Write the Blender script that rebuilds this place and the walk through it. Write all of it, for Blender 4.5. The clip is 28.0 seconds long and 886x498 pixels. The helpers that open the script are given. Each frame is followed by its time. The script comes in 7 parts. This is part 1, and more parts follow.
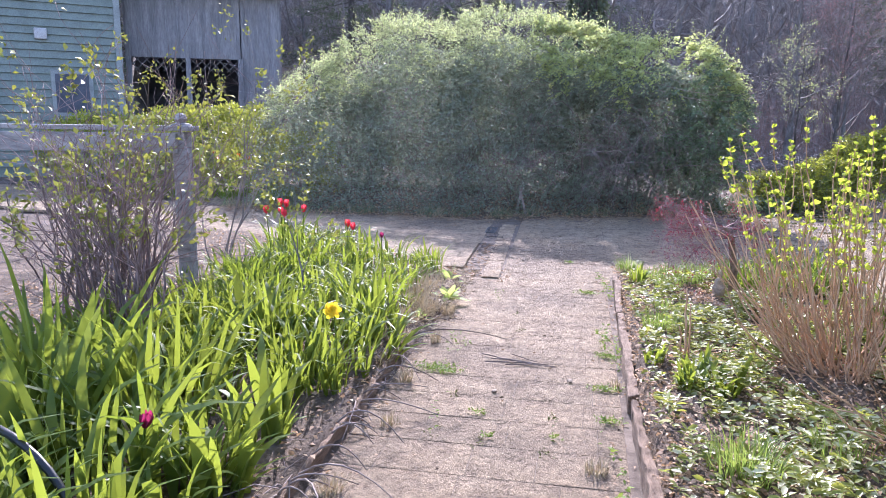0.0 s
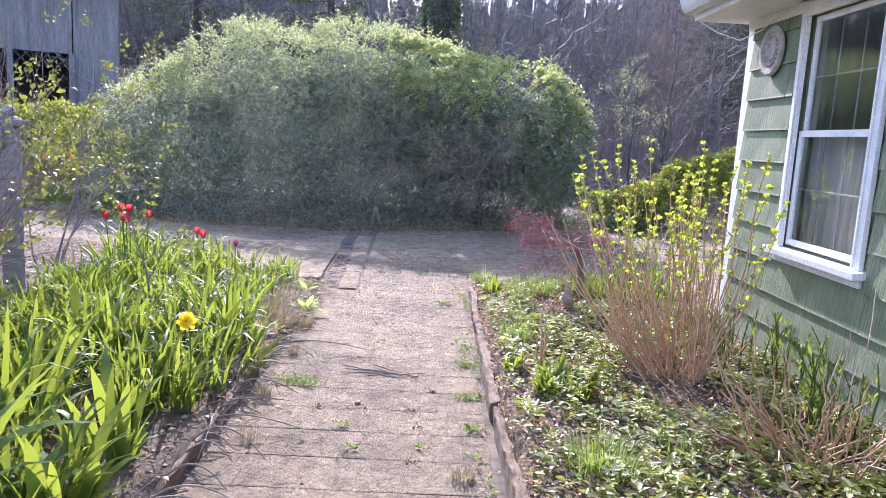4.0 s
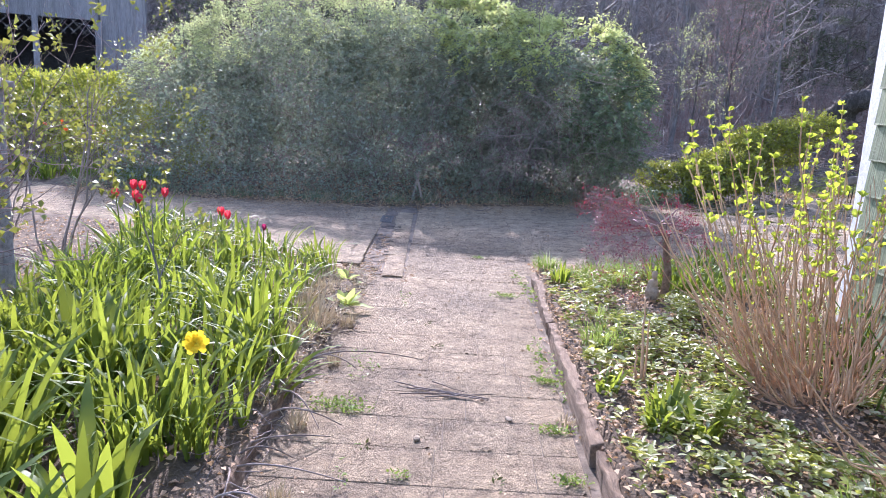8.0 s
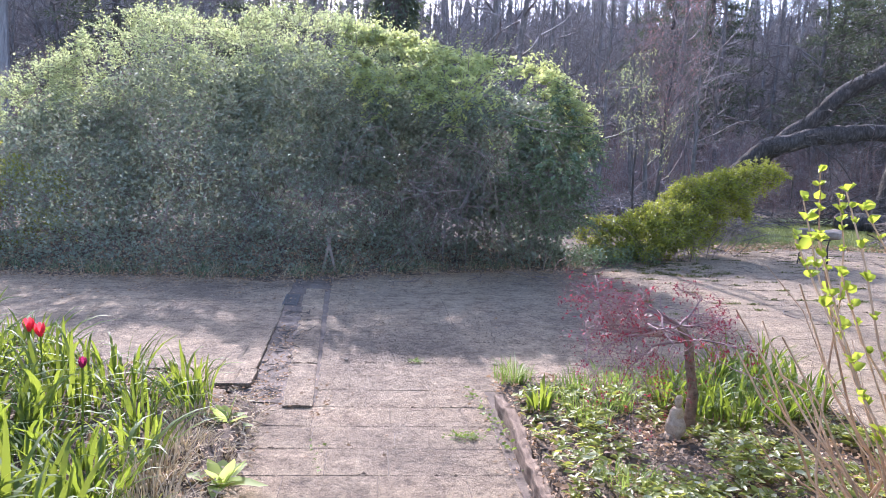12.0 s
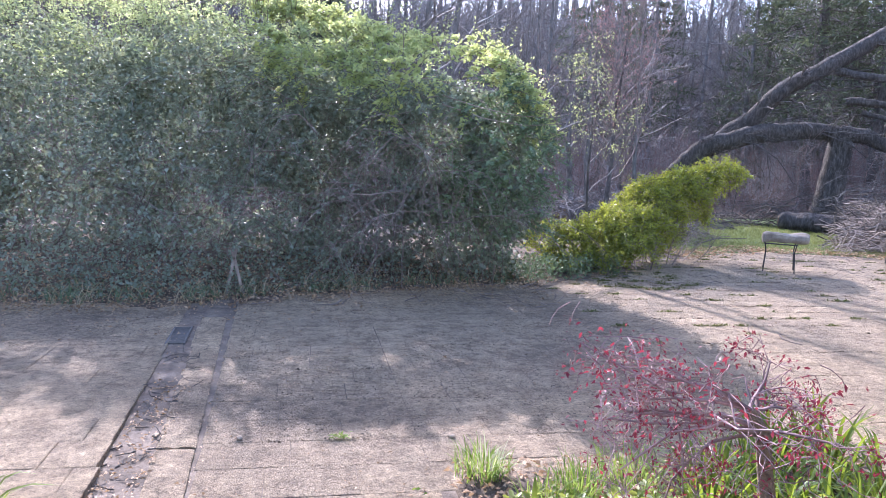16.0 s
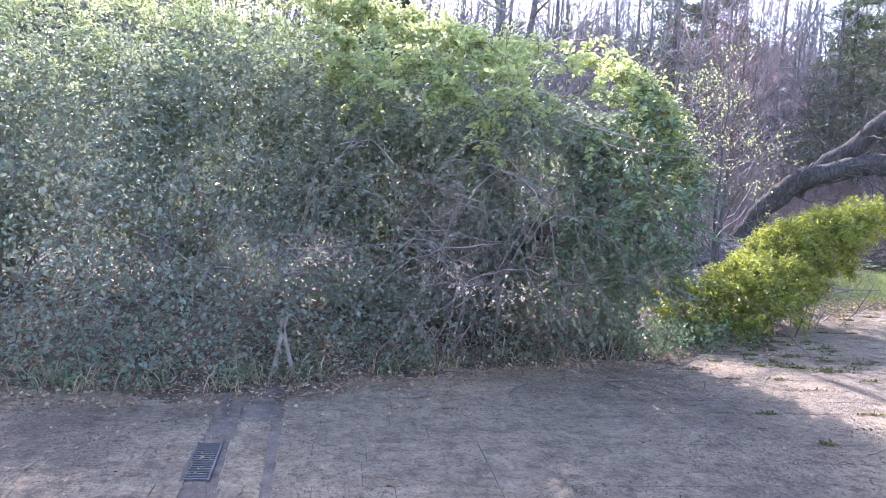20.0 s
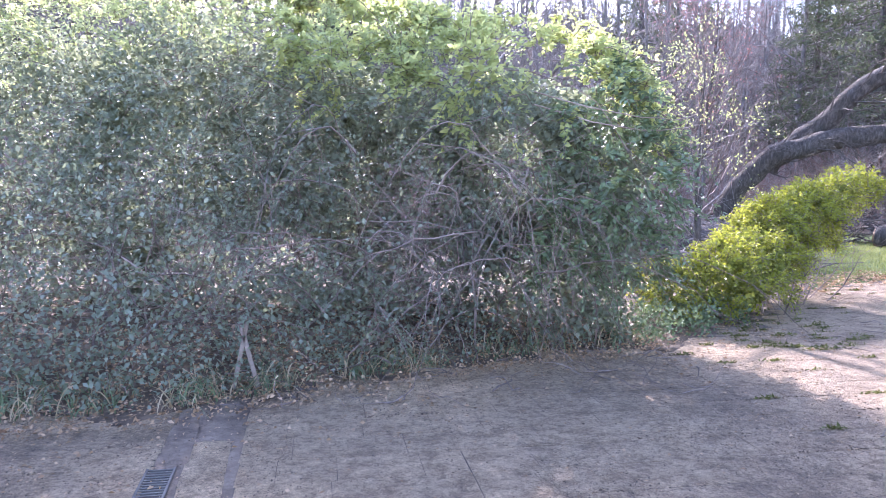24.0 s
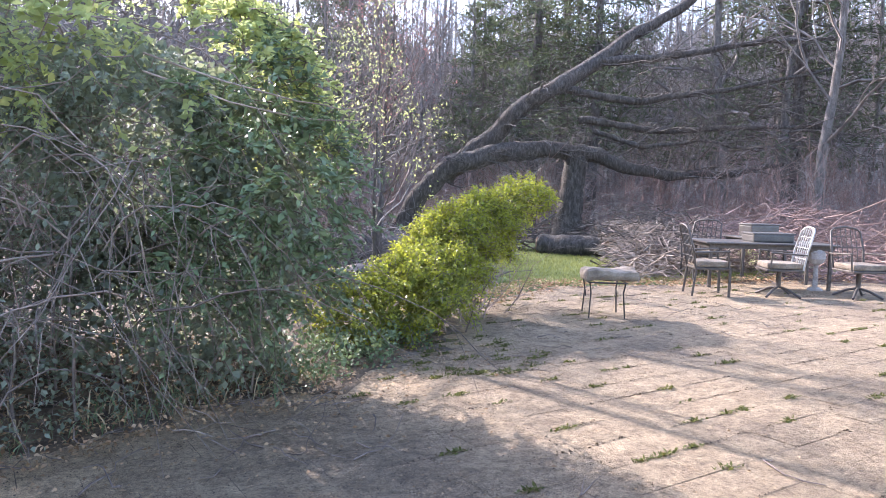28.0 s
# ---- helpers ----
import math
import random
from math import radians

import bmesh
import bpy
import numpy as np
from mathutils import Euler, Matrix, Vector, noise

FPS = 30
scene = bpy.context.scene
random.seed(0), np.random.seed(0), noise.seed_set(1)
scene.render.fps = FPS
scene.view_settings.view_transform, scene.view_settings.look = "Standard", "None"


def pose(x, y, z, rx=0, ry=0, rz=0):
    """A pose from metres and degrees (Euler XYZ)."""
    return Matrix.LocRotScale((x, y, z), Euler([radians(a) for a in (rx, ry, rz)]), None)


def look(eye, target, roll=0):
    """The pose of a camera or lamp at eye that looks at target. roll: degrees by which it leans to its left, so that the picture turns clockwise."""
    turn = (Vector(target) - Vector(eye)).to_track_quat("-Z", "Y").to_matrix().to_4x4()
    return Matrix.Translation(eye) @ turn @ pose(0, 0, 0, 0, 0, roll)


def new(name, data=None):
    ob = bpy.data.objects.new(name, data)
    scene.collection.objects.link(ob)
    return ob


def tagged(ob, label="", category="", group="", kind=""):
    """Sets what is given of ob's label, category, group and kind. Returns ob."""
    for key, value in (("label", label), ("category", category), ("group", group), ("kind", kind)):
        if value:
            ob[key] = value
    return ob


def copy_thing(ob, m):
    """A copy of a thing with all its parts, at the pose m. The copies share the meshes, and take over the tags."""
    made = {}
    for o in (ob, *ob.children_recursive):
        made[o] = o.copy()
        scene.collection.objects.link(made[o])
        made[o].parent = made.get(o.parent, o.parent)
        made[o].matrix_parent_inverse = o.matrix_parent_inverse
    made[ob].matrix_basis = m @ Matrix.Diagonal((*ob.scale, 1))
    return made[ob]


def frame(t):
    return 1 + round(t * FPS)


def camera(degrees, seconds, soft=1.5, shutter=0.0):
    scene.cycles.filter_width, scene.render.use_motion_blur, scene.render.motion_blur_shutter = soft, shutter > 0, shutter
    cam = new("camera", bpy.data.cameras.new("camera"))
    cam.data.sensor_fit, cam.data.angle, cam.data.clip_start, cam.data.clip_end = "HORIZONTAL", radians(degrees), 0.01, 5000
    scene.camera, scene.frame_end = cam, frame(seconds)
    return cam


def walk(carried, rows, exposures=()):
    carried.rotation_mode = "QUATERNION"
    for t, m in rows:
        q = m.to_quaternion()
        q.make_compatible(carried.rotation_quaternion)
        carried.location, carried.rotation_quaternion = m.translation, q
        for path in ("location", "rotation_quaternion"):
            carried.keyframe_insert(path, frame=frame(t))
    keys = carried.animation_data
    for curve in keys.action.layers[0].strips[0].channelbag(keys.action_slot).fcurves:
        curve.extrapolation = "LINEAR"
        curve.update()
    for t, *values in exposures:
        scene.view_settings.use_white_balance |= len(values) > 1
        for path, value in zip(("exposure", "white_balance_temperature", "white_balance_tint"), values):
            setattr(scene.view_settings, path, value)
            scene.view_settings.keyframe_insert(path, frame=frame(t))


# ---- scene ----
cam = camera(63.2, 28.0, 0.55)

PATH = [
    (0, (0.16, -0.082, 1.502), (-0.215, 1.851, 1.15), 0.6),
    (0.5, (0.105, -0.051, 1.462), (-0.055, 1.918, 1.147), 0.7),
    (1, (0.063, -0.053, 1.443), (0.049, 1.922, 1.124), 1.7),
    (1.5, (0.072, -0.089, 1.462), (0.1, 1.885, 1.141), 2.2),
    (2, (0.06, -0.088, 1.469), (0.118, 1.886, 1.151), 3.0),
    (2.5, (0.061, -0.063, 1.475), (0.123, 1.91, 1.153), 3.3),
    (4.5, (0.07, -0.063, 1.468), (0.097, 1.914, 1.171), 3.4),
    (5, (0.051, -0.08, 1.474), (0.073, 1.897, 1.176), 4.5),
    (5.5, (0.087, -0.004, 1.476), (-0.006, 1.966, 1.14), 3.9),
    (6, (0.132, 0.292, 1.48), (-0.014, 2.253, 1.114), 4.3),
    (6.5, (0.152, 0.409, 1.466), (-0.011, 2.367, 1.094), 3.5),
    (7, (0.05, 0.536, 1.449), (-0.088, 2.492, 1.058), 5.7),
    (7.5, (-0.102, 0.679, 1.447), (-0.178, 2.641, 1.069), 3.9),
    (8, (-0.139, 0.858, 1.417), (-0.185, 2.819, 1.03), 2.8),
    (8.5, (-0.072, 1.095, 1.46), (-0.137, 3.07, 1.147), 4.6),
    (9, (-0.08, 1.332, 1.432), (-0.145, 3.307, 1.125), 4.5),
    (9.5, (-0.223, 1.71, 1.471), (-0.19, 3.685, 1.159), 0.6),
    (10, (-0.267, 1.87, 1.459), (-0.173, 3.847, 1.171), 1.2),
    (10.5, (-0.214, 2.084, 1.474), (-0.077, 4.063, 1.213), 1.1),
    (11, (-0.234, 2.286, 1.481), (-0.067, 4.266, 1.251), 2.0),
    (11.5, (-0.307, 2.447, 1.482), (-0.123, 4.423, 1.241), 2.3),
    (13.5, (-0.17, 3.282, 1.406), (0.123, 5.24, 1.124), 2.0),
    (14, (-0.262, 3.484, 1.411), (0.096, 5.429, 1.115), 2.0),
    (14.5, (-0.352, 3.63, 1.435), (0.025, 5.575, 1.16), 4.1),
    (15, (-0.346, 3.735, 1.425), (0.055, 5.676, 1.157), 3.7),
    (15.5, (-0.261, 3.902, 1.429), (0.141, 5.844, 1.169), 1.1),
    (16, (-0.168, 4.103, 1.439), (0.219, 6.049, 1.19), 2.6),
    (16.5, (-0.197, 4.309, 1.427), (0.139, 6.258, 1.129), 1.7),
    (17, (-0.154, 4.556, 1.45), (0.156, 6.518, 1.216), -0.1),
    (17.5, (-0.239, 4.792, 1.423), (0.12, 6.744, 1.18), 0.3),
    (18, (-0.226, 5.152, 1.434), (0.163, 7.097, 1.178), 1.2),
    (18.5, (-0.225, 5.422, 1.43), (0.206, 7.361, 1.193), 2.0),
    (19, (-0.208, 5.658, 1.448), (0.19, 7.613, 1.308), -0.8),
    (19.5, (-0.357, 5.872, 1.467), (0.014, 7.831, 1.309), 1.0),
    (20, (-0.378, 6.005, 1.518), (-0.11, 7.979, 1.336), 3.2),
    (20.5, (-0.366, 6.048, 1.52), (-0.165, 8.029, 1.334), 2.2),
    (21, (-0.369, 6.032, 1.528), (-0.251, 8.019, 1.337), 1.1),
    (21.5, (-0.359, 6.022, 1.538), (-0.289, 8.011, 1.343), 1.2),
    (23.5, (-0.249, 6.339, 1.442), (-0.127, 8.326, 1.251), 1.1),
    (24, (-0.277, 6.387, 1.451), (0.053, 8.35, 1.259), 0.4),
    (24.5, (-0.201, 6.562, 1.437), (0.252, 8.499, 1.23), -1.3),
    (25, (-0.157, 6.745, 1.445), (0.332, 8.671, 1.219), -0.7),
    (25.5, (-0.094, 6.953, 1.463), (0.572, 8.826, 1.245), -1.4),
    (26, (-0.071, 7.036, 1.454), (0.702, 8.871, 1.266), -3.0),
    (26.5, (0.11, 7.128, 1.45), (0.905, 8.956, 1.293), -1.3),
    (27, (0.276, 7.194, 1.454), (1.189, 8.968, 1.313), -0.7),
    (27.5, (0.366, 7.335, 1.436), (1.427, 9.024, 1.282), 0.6),
    (28, (0.451, 7.527, 1.425), (1.557, 9.185, 1.268), 1.5),
]
EXPOSURE = [(0, 2.12, 5750, 26), (12, 2.12, 5750, 25), (18, 2.54, 5750, 25), (24, 3.02, 5850, 32), (28, 2.58, 6300, 22)]
walk(cam, [(t, look(eye, target, roll)) for t, eye, target, roll in PATH], EXPOSURE)

# ---- world, sun ----
SUN_AZ, SUN_EL = radians(-9), radians(32)
world = bpy.data.worlds.new("world")
scene.world = world
world.use_nodes = True
wn = world.node_tree
sky = wn.nodes.new("ShaderNodeTexSky")
sky.sky_type, sky.sun_disc, sky.sun_elevation, sky.sun_rotation = "NISHITA", False, SUN_EL, SUN_AZ
sky.air_density, sky.dust_density = 1.0, 1.3
wn.links.new(sky.outputs[0], wn.nodes["Background"].inputs[0])
wn.nodes["Background"].inputs[1].default_value = 0.15
sun_data = bpy.data.lights.new("sun", "SUN")
sun_data.energy, sun_data.angle, sun_data.color = 2.75, radians(0.6), (1.0, 0.955, 0.90)
sun = new("sun", sun_data)
to_sun = Vector((math.sin(SUN_AZ) * math.cos(SUN_EL), math.cos(SUN_AZ) * math.cos(SUN_EL), math.sin(SUN_EL)))
sun.matrix_world = look(to_sun * 60, (0, 0, 0))

# ---- materials ----


def material(name):
    m = bpy.data.materials.new(name)
    m.use_nodes = True
    nt = m.node_tree
    return m, nt, nt.nodes["Principled BSDF"], nt.nodes["Material Output"]


def ramp(nt, fac, stops):
    r = nt.nodes.new("ShaderNodeValToRGB")
    while len(r.color_ramp.elements) < len(stops):
        r.color_ramp.elements.new(0.5)
    for e, (p, c) in zip(r.color_ramp.elements, stops):
        e.position, e.color = p, (*c, 1)
    nt.links.new(fac, r.inputs[0])
    return r.outputs[0]


def noise_tex(nt, scale, detail=5, rough=0.6, coord="Object", stretch=None):
    tc = nt.nodes.new("ShaderNodeNewGeometry" if coord == "Position" else "ShaderNodeTexCoord")
    n = nt.nodes.new("ShaderNodeTexNoise")
    n.inputs["Scale"].default_value, n.inputs["Detail"].default_value, n.inputs["Roughness"].default_value = scale, detail, rough
    src = tc.outputs[coord]
    if stretch:
        mp = nt.nodes.new("ShaderNodeMapping")
        mp.inputs["Scale"].default_value = stretch
        nt.links.new(src, mp.inputs[0])
        src = mp.outputs[0]
    nt.links.new(src, n.inputs[0])
    return n.outputs[0]


def mix_col(nt, a, b, fac, mode="MIX"):
    m = nt.nodes.new("ShaderNodeMix")
    m.data_type, m.blend_type = "RGBA", mode
    for sock, v in ((m.inputs[0], fac), (m.inputs[6], a), (m.inputs[7], b)):
        if isinstance(v, (int, float)):
            sock.default_value = v
        elif isinstance(v, tuple):
            sock.default_value = (*v, 1)
        else:
            nt.links.new(v, sock)
    return m.outputs[2]


def bump(nt, bsdf, height, strength=0.4, dist=0.01):
    b = nt.nodes.new("ShaderNodeBump")
    b.inputs["Strength"].default_value, b.inputs["Distance"].default_value = strength, dist
    nt.links.new(height, b.inputs["Height"])
    nt.links.new(b.outputs[0], bsdf.inputs["Normal"])


def surface(name, dark, mid, light, scale=8, fine=60, rough=0.85, bump_s=0.4, bump_d=0.01, per_object=0.0, per_island=0.0, stretch=None, metal=0.0, coord="Object"):
    """A stony, earthy or wooden surface: broad stains, fine grain, relief."""
    m, nt, bsdf, _ = material(name)
    broad = noise_tex(nt, scale, 6, 0.65, coord, stretch)
    grain = noise_tex(nt, fine, 6, 0.7, coord, stretch)
    col = ramp(nt, broad, [(0.3, dark), (0.5, mid), (0.72, light)])
    g = ramp(nt, grain, [(0.25, (0.55, 0.55, 0.55)), (0.75, (1.25, 1.25, 1.25))])
    col = mix_col(nt, col, g, 0.8, "MULTIPLY")
    for amount, node, out in ((per_object, "ShaderNodeObjectInfo", "Random"), (per_island, "ShaderNodeNewGeometry", "Random Per Island")):
        if amount:
            o = nt.nodes.new(node)
            v = ramp(nt, o.outputs[out], [(0, (1 - amount,) * 3), (1, (1 + amount,) * 3)])
            col = mix_col(nt, col, v, 1.0, "MULTIPLY")
    nt.links.new(col, bsdf.inputs["Base Color"])
    bsdf.inputs["Roughness"].default_value, bsdf.inputs["Metallic"].default_value = rough, metal
    bump(nt, bsdf, grain, bump_s, bump_d)
    return m


def leaf(name, dark, light, through_col, share=0.45, rough=0.45, gloss=0.22):
    """Thin foliage that lets light through; every leaf differs a little."""
    m, nt, bsdf, out = material(name)
    geo = nt.nodes.new("ShaderNodeNewGeometry")
    n = noise_tex(nt, 2.2, 3)
    f = nt.nodes.new("ShaderNodeMath")
    f.operation = "ADD"
    half = nt.nodes.new("ShaderNodeMath")
    half.operation = "MULTIPLY"
    half.inputs[1].default_value = 0.6
    nt.links.new(geo.outputs["Random Per Island"], half.inputs[0])
    nt.links.new(half.outputs[0], f.inputs[0])
    less = nt.nodes.new("ShaderNodeMath")
    less.operation = "MULTIPLY"
    less.inputs[1].default_value = 0.45
    nt.links.new(n, less.inputs[0])
    nt.links.new(less.outputs[0], f.inputs[1])
    col = ramp(nt, f.outputs[0], [(0.1, dark), (0.85, light)])
    nt.links.new(col, bsdf.inputs["Base Color"])
    bsdf.inputs["Roughness"].default_value = rough
    bsdf.inputs["Specular IOR Level"].default_value = gloss
    tr = nt.nodes.new("ShaderNodeBsdfTranslucent")
    tcol = mix_col(nt, col, through_col, 0.75)
    nt.links.new(tcol, tr.inputs[0])
    mx = nt.nodes.new("ShaderNodeMixShader")
    mx.inputs[0].default_value = share
    nt.links.new(bsdf.outputs[0], mx.inputs[1])
    nt.links.new(tr.outputs[0], mx.inputs[2])
    nt.links.new(mx.outputs[0], out.inputs[0])
    return m


def plain(name, col, rough=0.6, metal=0.0, wear=0.25, scale=14):
    return surface(name, tuple(c * (1 - wear) for c in col), col, tuple(min(1, c * (1 + wear * 0.6)) for c in col), scale, scale * 9, rough, 0.15, 0.003, metal=metal)


def paver_material(name, source, out_name):
    """Rough exposed-aggregate paving: broad weathering, blotches, speckle and pits."""
    m, nt, bsdf, _ = material(name)
    wide = noise_tex(nt, 0.7, 4, 0.6, "Position")
    blot = noise_tex(nt, 4.5, 8, 0.72, "Position")
    speck = noise_tex(nt, 150, 4, 0.8, "Position")
    grit = noise_tex(nt, 38, 5, 0.75, "Position")
    col = ramp(nt, blot, [(0.30, (0.215, 0.154, 0.098)), (0.47, (0.36, 0.274, 0.178)), (0.70, (0.48, 0.372, 0.246))])
    tone = ramp(nt, wide, [(0.34, (0.66, 0.65, 0.66)), (0.5, (0.96, 0.95, 0.94)), (0.66, (1.14, 1.12, 1.08))])
    mid = noise_tex(nt, 13, 6, 0.7, "Position")
    md = ramp(nt, mid, [(0.34, (0.55, 0.53, 0.52)), (0.5, (1.0, 1.0, 1.0)), (0.66, (1.24, 1.23, 1.21))])
    col = mix_col(nt, col, md, 0.85, "MULTIPLY")
    gr = ramp(nt, grit, [(0.32, (0.42, 0.40, 0.39)), (0.48, (1.0, 1.0, 1.0)), (0.66, (1.34, 1.32, 1.28))])
    col = mix_col(nt, col, gr, 0.8, "MULTIPLY")
    col = mix_col(nt, col, tone, 1.0, "MULTIPLY")
    sp = ramp(nt, speck, [(0.36, (0.32, 0.30, 0.29)), (0.5, (1.0, 1.0, 1.0)), (0.66, (1.45, 1.43, 1.40))])
    col = mix_col(nt, col, sp, 0.85, "MULTIPLY")
    o = nt.nodes.new(source)
    v = ramp(nt, o.outputs[out_name], [(0, (0.93, 0.93, 0.93)), (1, (1.05, 1.04, 1.03))])
    col = mix_col(nt, col, v, 1.0, "MULTIPLY")
    nt.links.new(col, bsdf.inputs["Base Color"])
    bsdf.inputs["Roughness"].default_value = 0.93
    add = nt.nodes.new("ShaderNodeMath")
    add.operation = "ADD"
    nt.links.new(speck, add.inputs[0])
    nt.links.new(grit, add.inputs[1])
    more = nt.nodes.new("ShaderNodeMath")
    more.operation = "MULTIPLY_ADD"
    more.inputs[1].default_value = 1.6
    nt.links.new(mid, more.inputs[0])
    nt.links.new(add.outputs[0], more.inputs[2])
    bump(nt, bsdf, more.outputs[0], 1.0, 0.024)
    return m


M_PAVER = paver_material("weathered_paver", "ShaderNodeObjectInfo", "Random")
M_PAVER_FAR = paver_material("weathered_paver_joined", "ShaderNodeNewGeometry", "Random Per Island")
M_JOINT = surface("joint_dirt", (0.06, 0.044, 0.03), (0.15, 0.112, 0.08), (0.27, 0.21, 0.155), 6, 90, 0.95, 0.8, 0.01)
M_SOIL = surface("garden_soil", (0.055, 0.038, 0.024), (0.15, 0.105, 0.068), (0.29, 0.212, 0.14), 5, 55, 0.95, 1.0, 0.03)
M_CRUMB = surface("shade_crumbs", (0.05, 0.038, 0.028), (0.11, 0.085, 0.062), (0.19, 0.15, 0.115), 5, 55, 0.95, 0.5, 0.01)
M_LITTER_GROUND = surface("forest_floor", (0.07, 0.05, 0.035), (0.15, 0.105, 0.075), (0.26, 0.19, 0.14), 1.4, 22, 0.95, 1.0, 0.05)
M_LAWN = surface("lawn_earth", (0.06, 0.09, 0.02), (0.10, 0.14, 0.035), (0.16, 0.18, 0.06), 2.5, 50, 0.95, 0.8, 0.02)
M_CONCRETE = surface("concrete_strip", (0.32, 0.28, 0.25), (0.42, 0.37, 0.34), (0.52, 0.46, 0.43), 2.6, 120, 0.9, 0.7, 0.008)
M_TIMBER = surface("old_edging_timber", (0.09, 0.055, 0.033), (0.22, 0.143, 0.088), (0.35, 0.248, 0.16), 6, 60, 0.9, 0.8, 0.012, stretch=(6, 1, 6))
M_GREYWOOD = surface("grey_fence_wood", (0.17, 0.15, 0.135), (0.30, 0.265, 0.24), (0.42, 0.38, 0.35), 5, 50, 0.85, 0.6, 0.008, stretch=(1, 5, 5))
M_BARK = surface("grey_bark", (0.05, 0.043, 0.037), (0.12, 0.102, 0.088), (0.23, 0.20, 0.175), 4, 26, 0.95, 1.0, 0.03, stretch=(3, 3, 1))
M_OLDBARK = surface("furrowed_dark_bark", (0.035, 0.029, 0.025), (0.085, 0.071, 0.06), (0.20, 0.175, 0.15), 5, 22, 0.95, 1.0, 0.05, stretch=(3, 3, 1))
M_WOODBARK = surface("woodland_bark", (0.09, 0.08, 0.072), (0.17, 0.15, 0.135), (0.30, 0.27, 0.245), 3, 20, 0.95, 1.0, 0.03, stretch=(3, 3, 1))
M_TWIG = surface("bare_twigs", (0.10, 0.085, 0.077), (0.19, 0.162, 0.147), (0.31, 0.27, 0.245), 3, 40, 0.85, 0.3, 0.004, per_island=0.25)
# lighter than bare_twigs: distance haze is mixed into the colour
M_FARTWIG = surface("far_hazy_twigs", (0.17, 0.15, 0.14), (0.30, 0.27, 0.25), (0.43, 0.395, 0.37), 3, 40, 0.85, 0.3, 0.004, per_island=0.25)
M_REDTWIG = surface("reddish_twigs", (0.12, 0.08, 0.07), (0.25, 0.165, 0.145), (0.40, 0.285, 0.25), 3, 40, 0.85, 0.3, 0.004, per_island=0.25)
M_BUDTWIG = surface("greyish_red_twigs", (0.10, 0.075, 0.068), (0.20, 0.15, 0.135), (0.32, 0.25, 0.225), 3, 40, 0.85, 0.3, 0.004, per_island=0.25)
M_MAPLETWIG = surface("wine_red_twigs", (0.14, 0.08, 0.075), (0.28, 0.17, 0.16), (0.42, 0.28, 0.26), 3, 40, 0.8, 0.3, 0.004, per_island=0.25)
M_DEADTWIG = surface("pale_dead_twigs", (0.15, 0.115, 0.09), (0.28, 0.22, 0.175), (0.42, 0.345, 0.285), 3, 40, 0.85, 0.3, 0.004, per_island=0.25)
M_STEM = surface("dull_bare_stems", (0.12, 0.09, 0.076), (0.22, 0.168, 0.14), (0.35, 0.28, 0.235), 3, 40, 0.85, 0.3, 0.004, per_island=0.35)
M_CANE = surface("tan_canes", (0.28, 0.155, 0.08), (0.50, 0.31, 0.175), (0.66, 0.45, 0.28), 4, 60, 0.6, 0.3, 0.003, per_island=0.25)
M_DRYLEAF = leaf("dry_leaves", (0.15, 0.08, 0.04), (0.60, 0.42, 0.26), (0.52, 0.33, 0.17), 0.25, 0.7)
M_STRAW = leaf("straw", (0.26, 0.19, 0.11), (0.50, 0.41, 0.27), (0.5, 0.4, 0.22), 0.2, 0.8)
M_IRIS = leaf("iris_leaf", (0.018, 0.04, 0.015), (0.11, 0.165, 0.04), (0.40, 0.50, 0.04), 0.38, 0.5, 0.18)
M_LILY = leaf("fresh_lily_leaf", (0.02, 0.045, 0.014), (0.125, 0.18, 0.036), (0.44, 0.52, 0.05), 0.38, 0.5, 0.18)
M_GRASS = leaf("grass_blade", (0.06, 0.12, 0.025), (0.16, 0.25, 0.05), (0.38, 0.47, 0.09), 0.4, 0.5)
M_LAWNBLADE = leaf("lawn_blade", (0.09, 0.12, 0.035), (0.25, 0.27, 0.10), (0.42, 0.44, 0.14), 0.35, 0.6)
M_MOSS = leaf("dull_moss", (0.05, 0.06, 0.02), (0.17, 0.17, 0.055), (0.22, 0.22, 0.06), 0.25, 0.7)
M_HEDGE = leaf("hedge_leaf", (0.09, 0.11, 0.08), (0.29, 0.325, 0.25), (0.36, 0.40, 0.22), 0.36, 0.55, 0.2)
# darker than hedge_leaf: shade at the hedge's end is in this green
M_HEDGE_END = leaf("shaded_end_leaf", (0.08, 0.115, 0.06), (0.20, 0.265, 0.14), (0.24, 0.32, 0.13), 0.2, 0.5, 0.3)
# paler than hedge_leaf: sunlight on the crown put into the colour
M_HEDGE_TOP = leaf("hedge_sunlit_leaf", (0.12, 0.16, 0.07), (0.40, 0.45, 0.24), (0.66, 0.72, 0.32), 0.54, 0.55, 0.2)
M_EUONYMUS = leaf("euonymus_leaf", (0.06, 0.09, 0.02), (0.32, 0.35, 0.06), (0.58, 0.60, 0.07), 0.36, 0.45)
# darker copy for the inner leaves: the shrub's inner shade as colour
M_EUONYMUS_INNER = leaf("euonymus_inner_leaf", (0.06, 0.085, 0.02), (0.22, 0.25, 0.06), (0.34, 0.38, 0.07), 0.3, 0.45)
M_YELLOWGREEN = leaf("yellow_green_leaf", (0.13, 0.17, 0.06), (0.42, 0.46, 0.19), (0.72, 0.76, 0.28), 0.52, 0.5)
M_ROSELEAF = leaf("rose_leaf", (0.11, 0.125, 0.03), (0.26, 0.275, 0.06), (0.44, 0.44, 0.07), 0.26, 0.5)
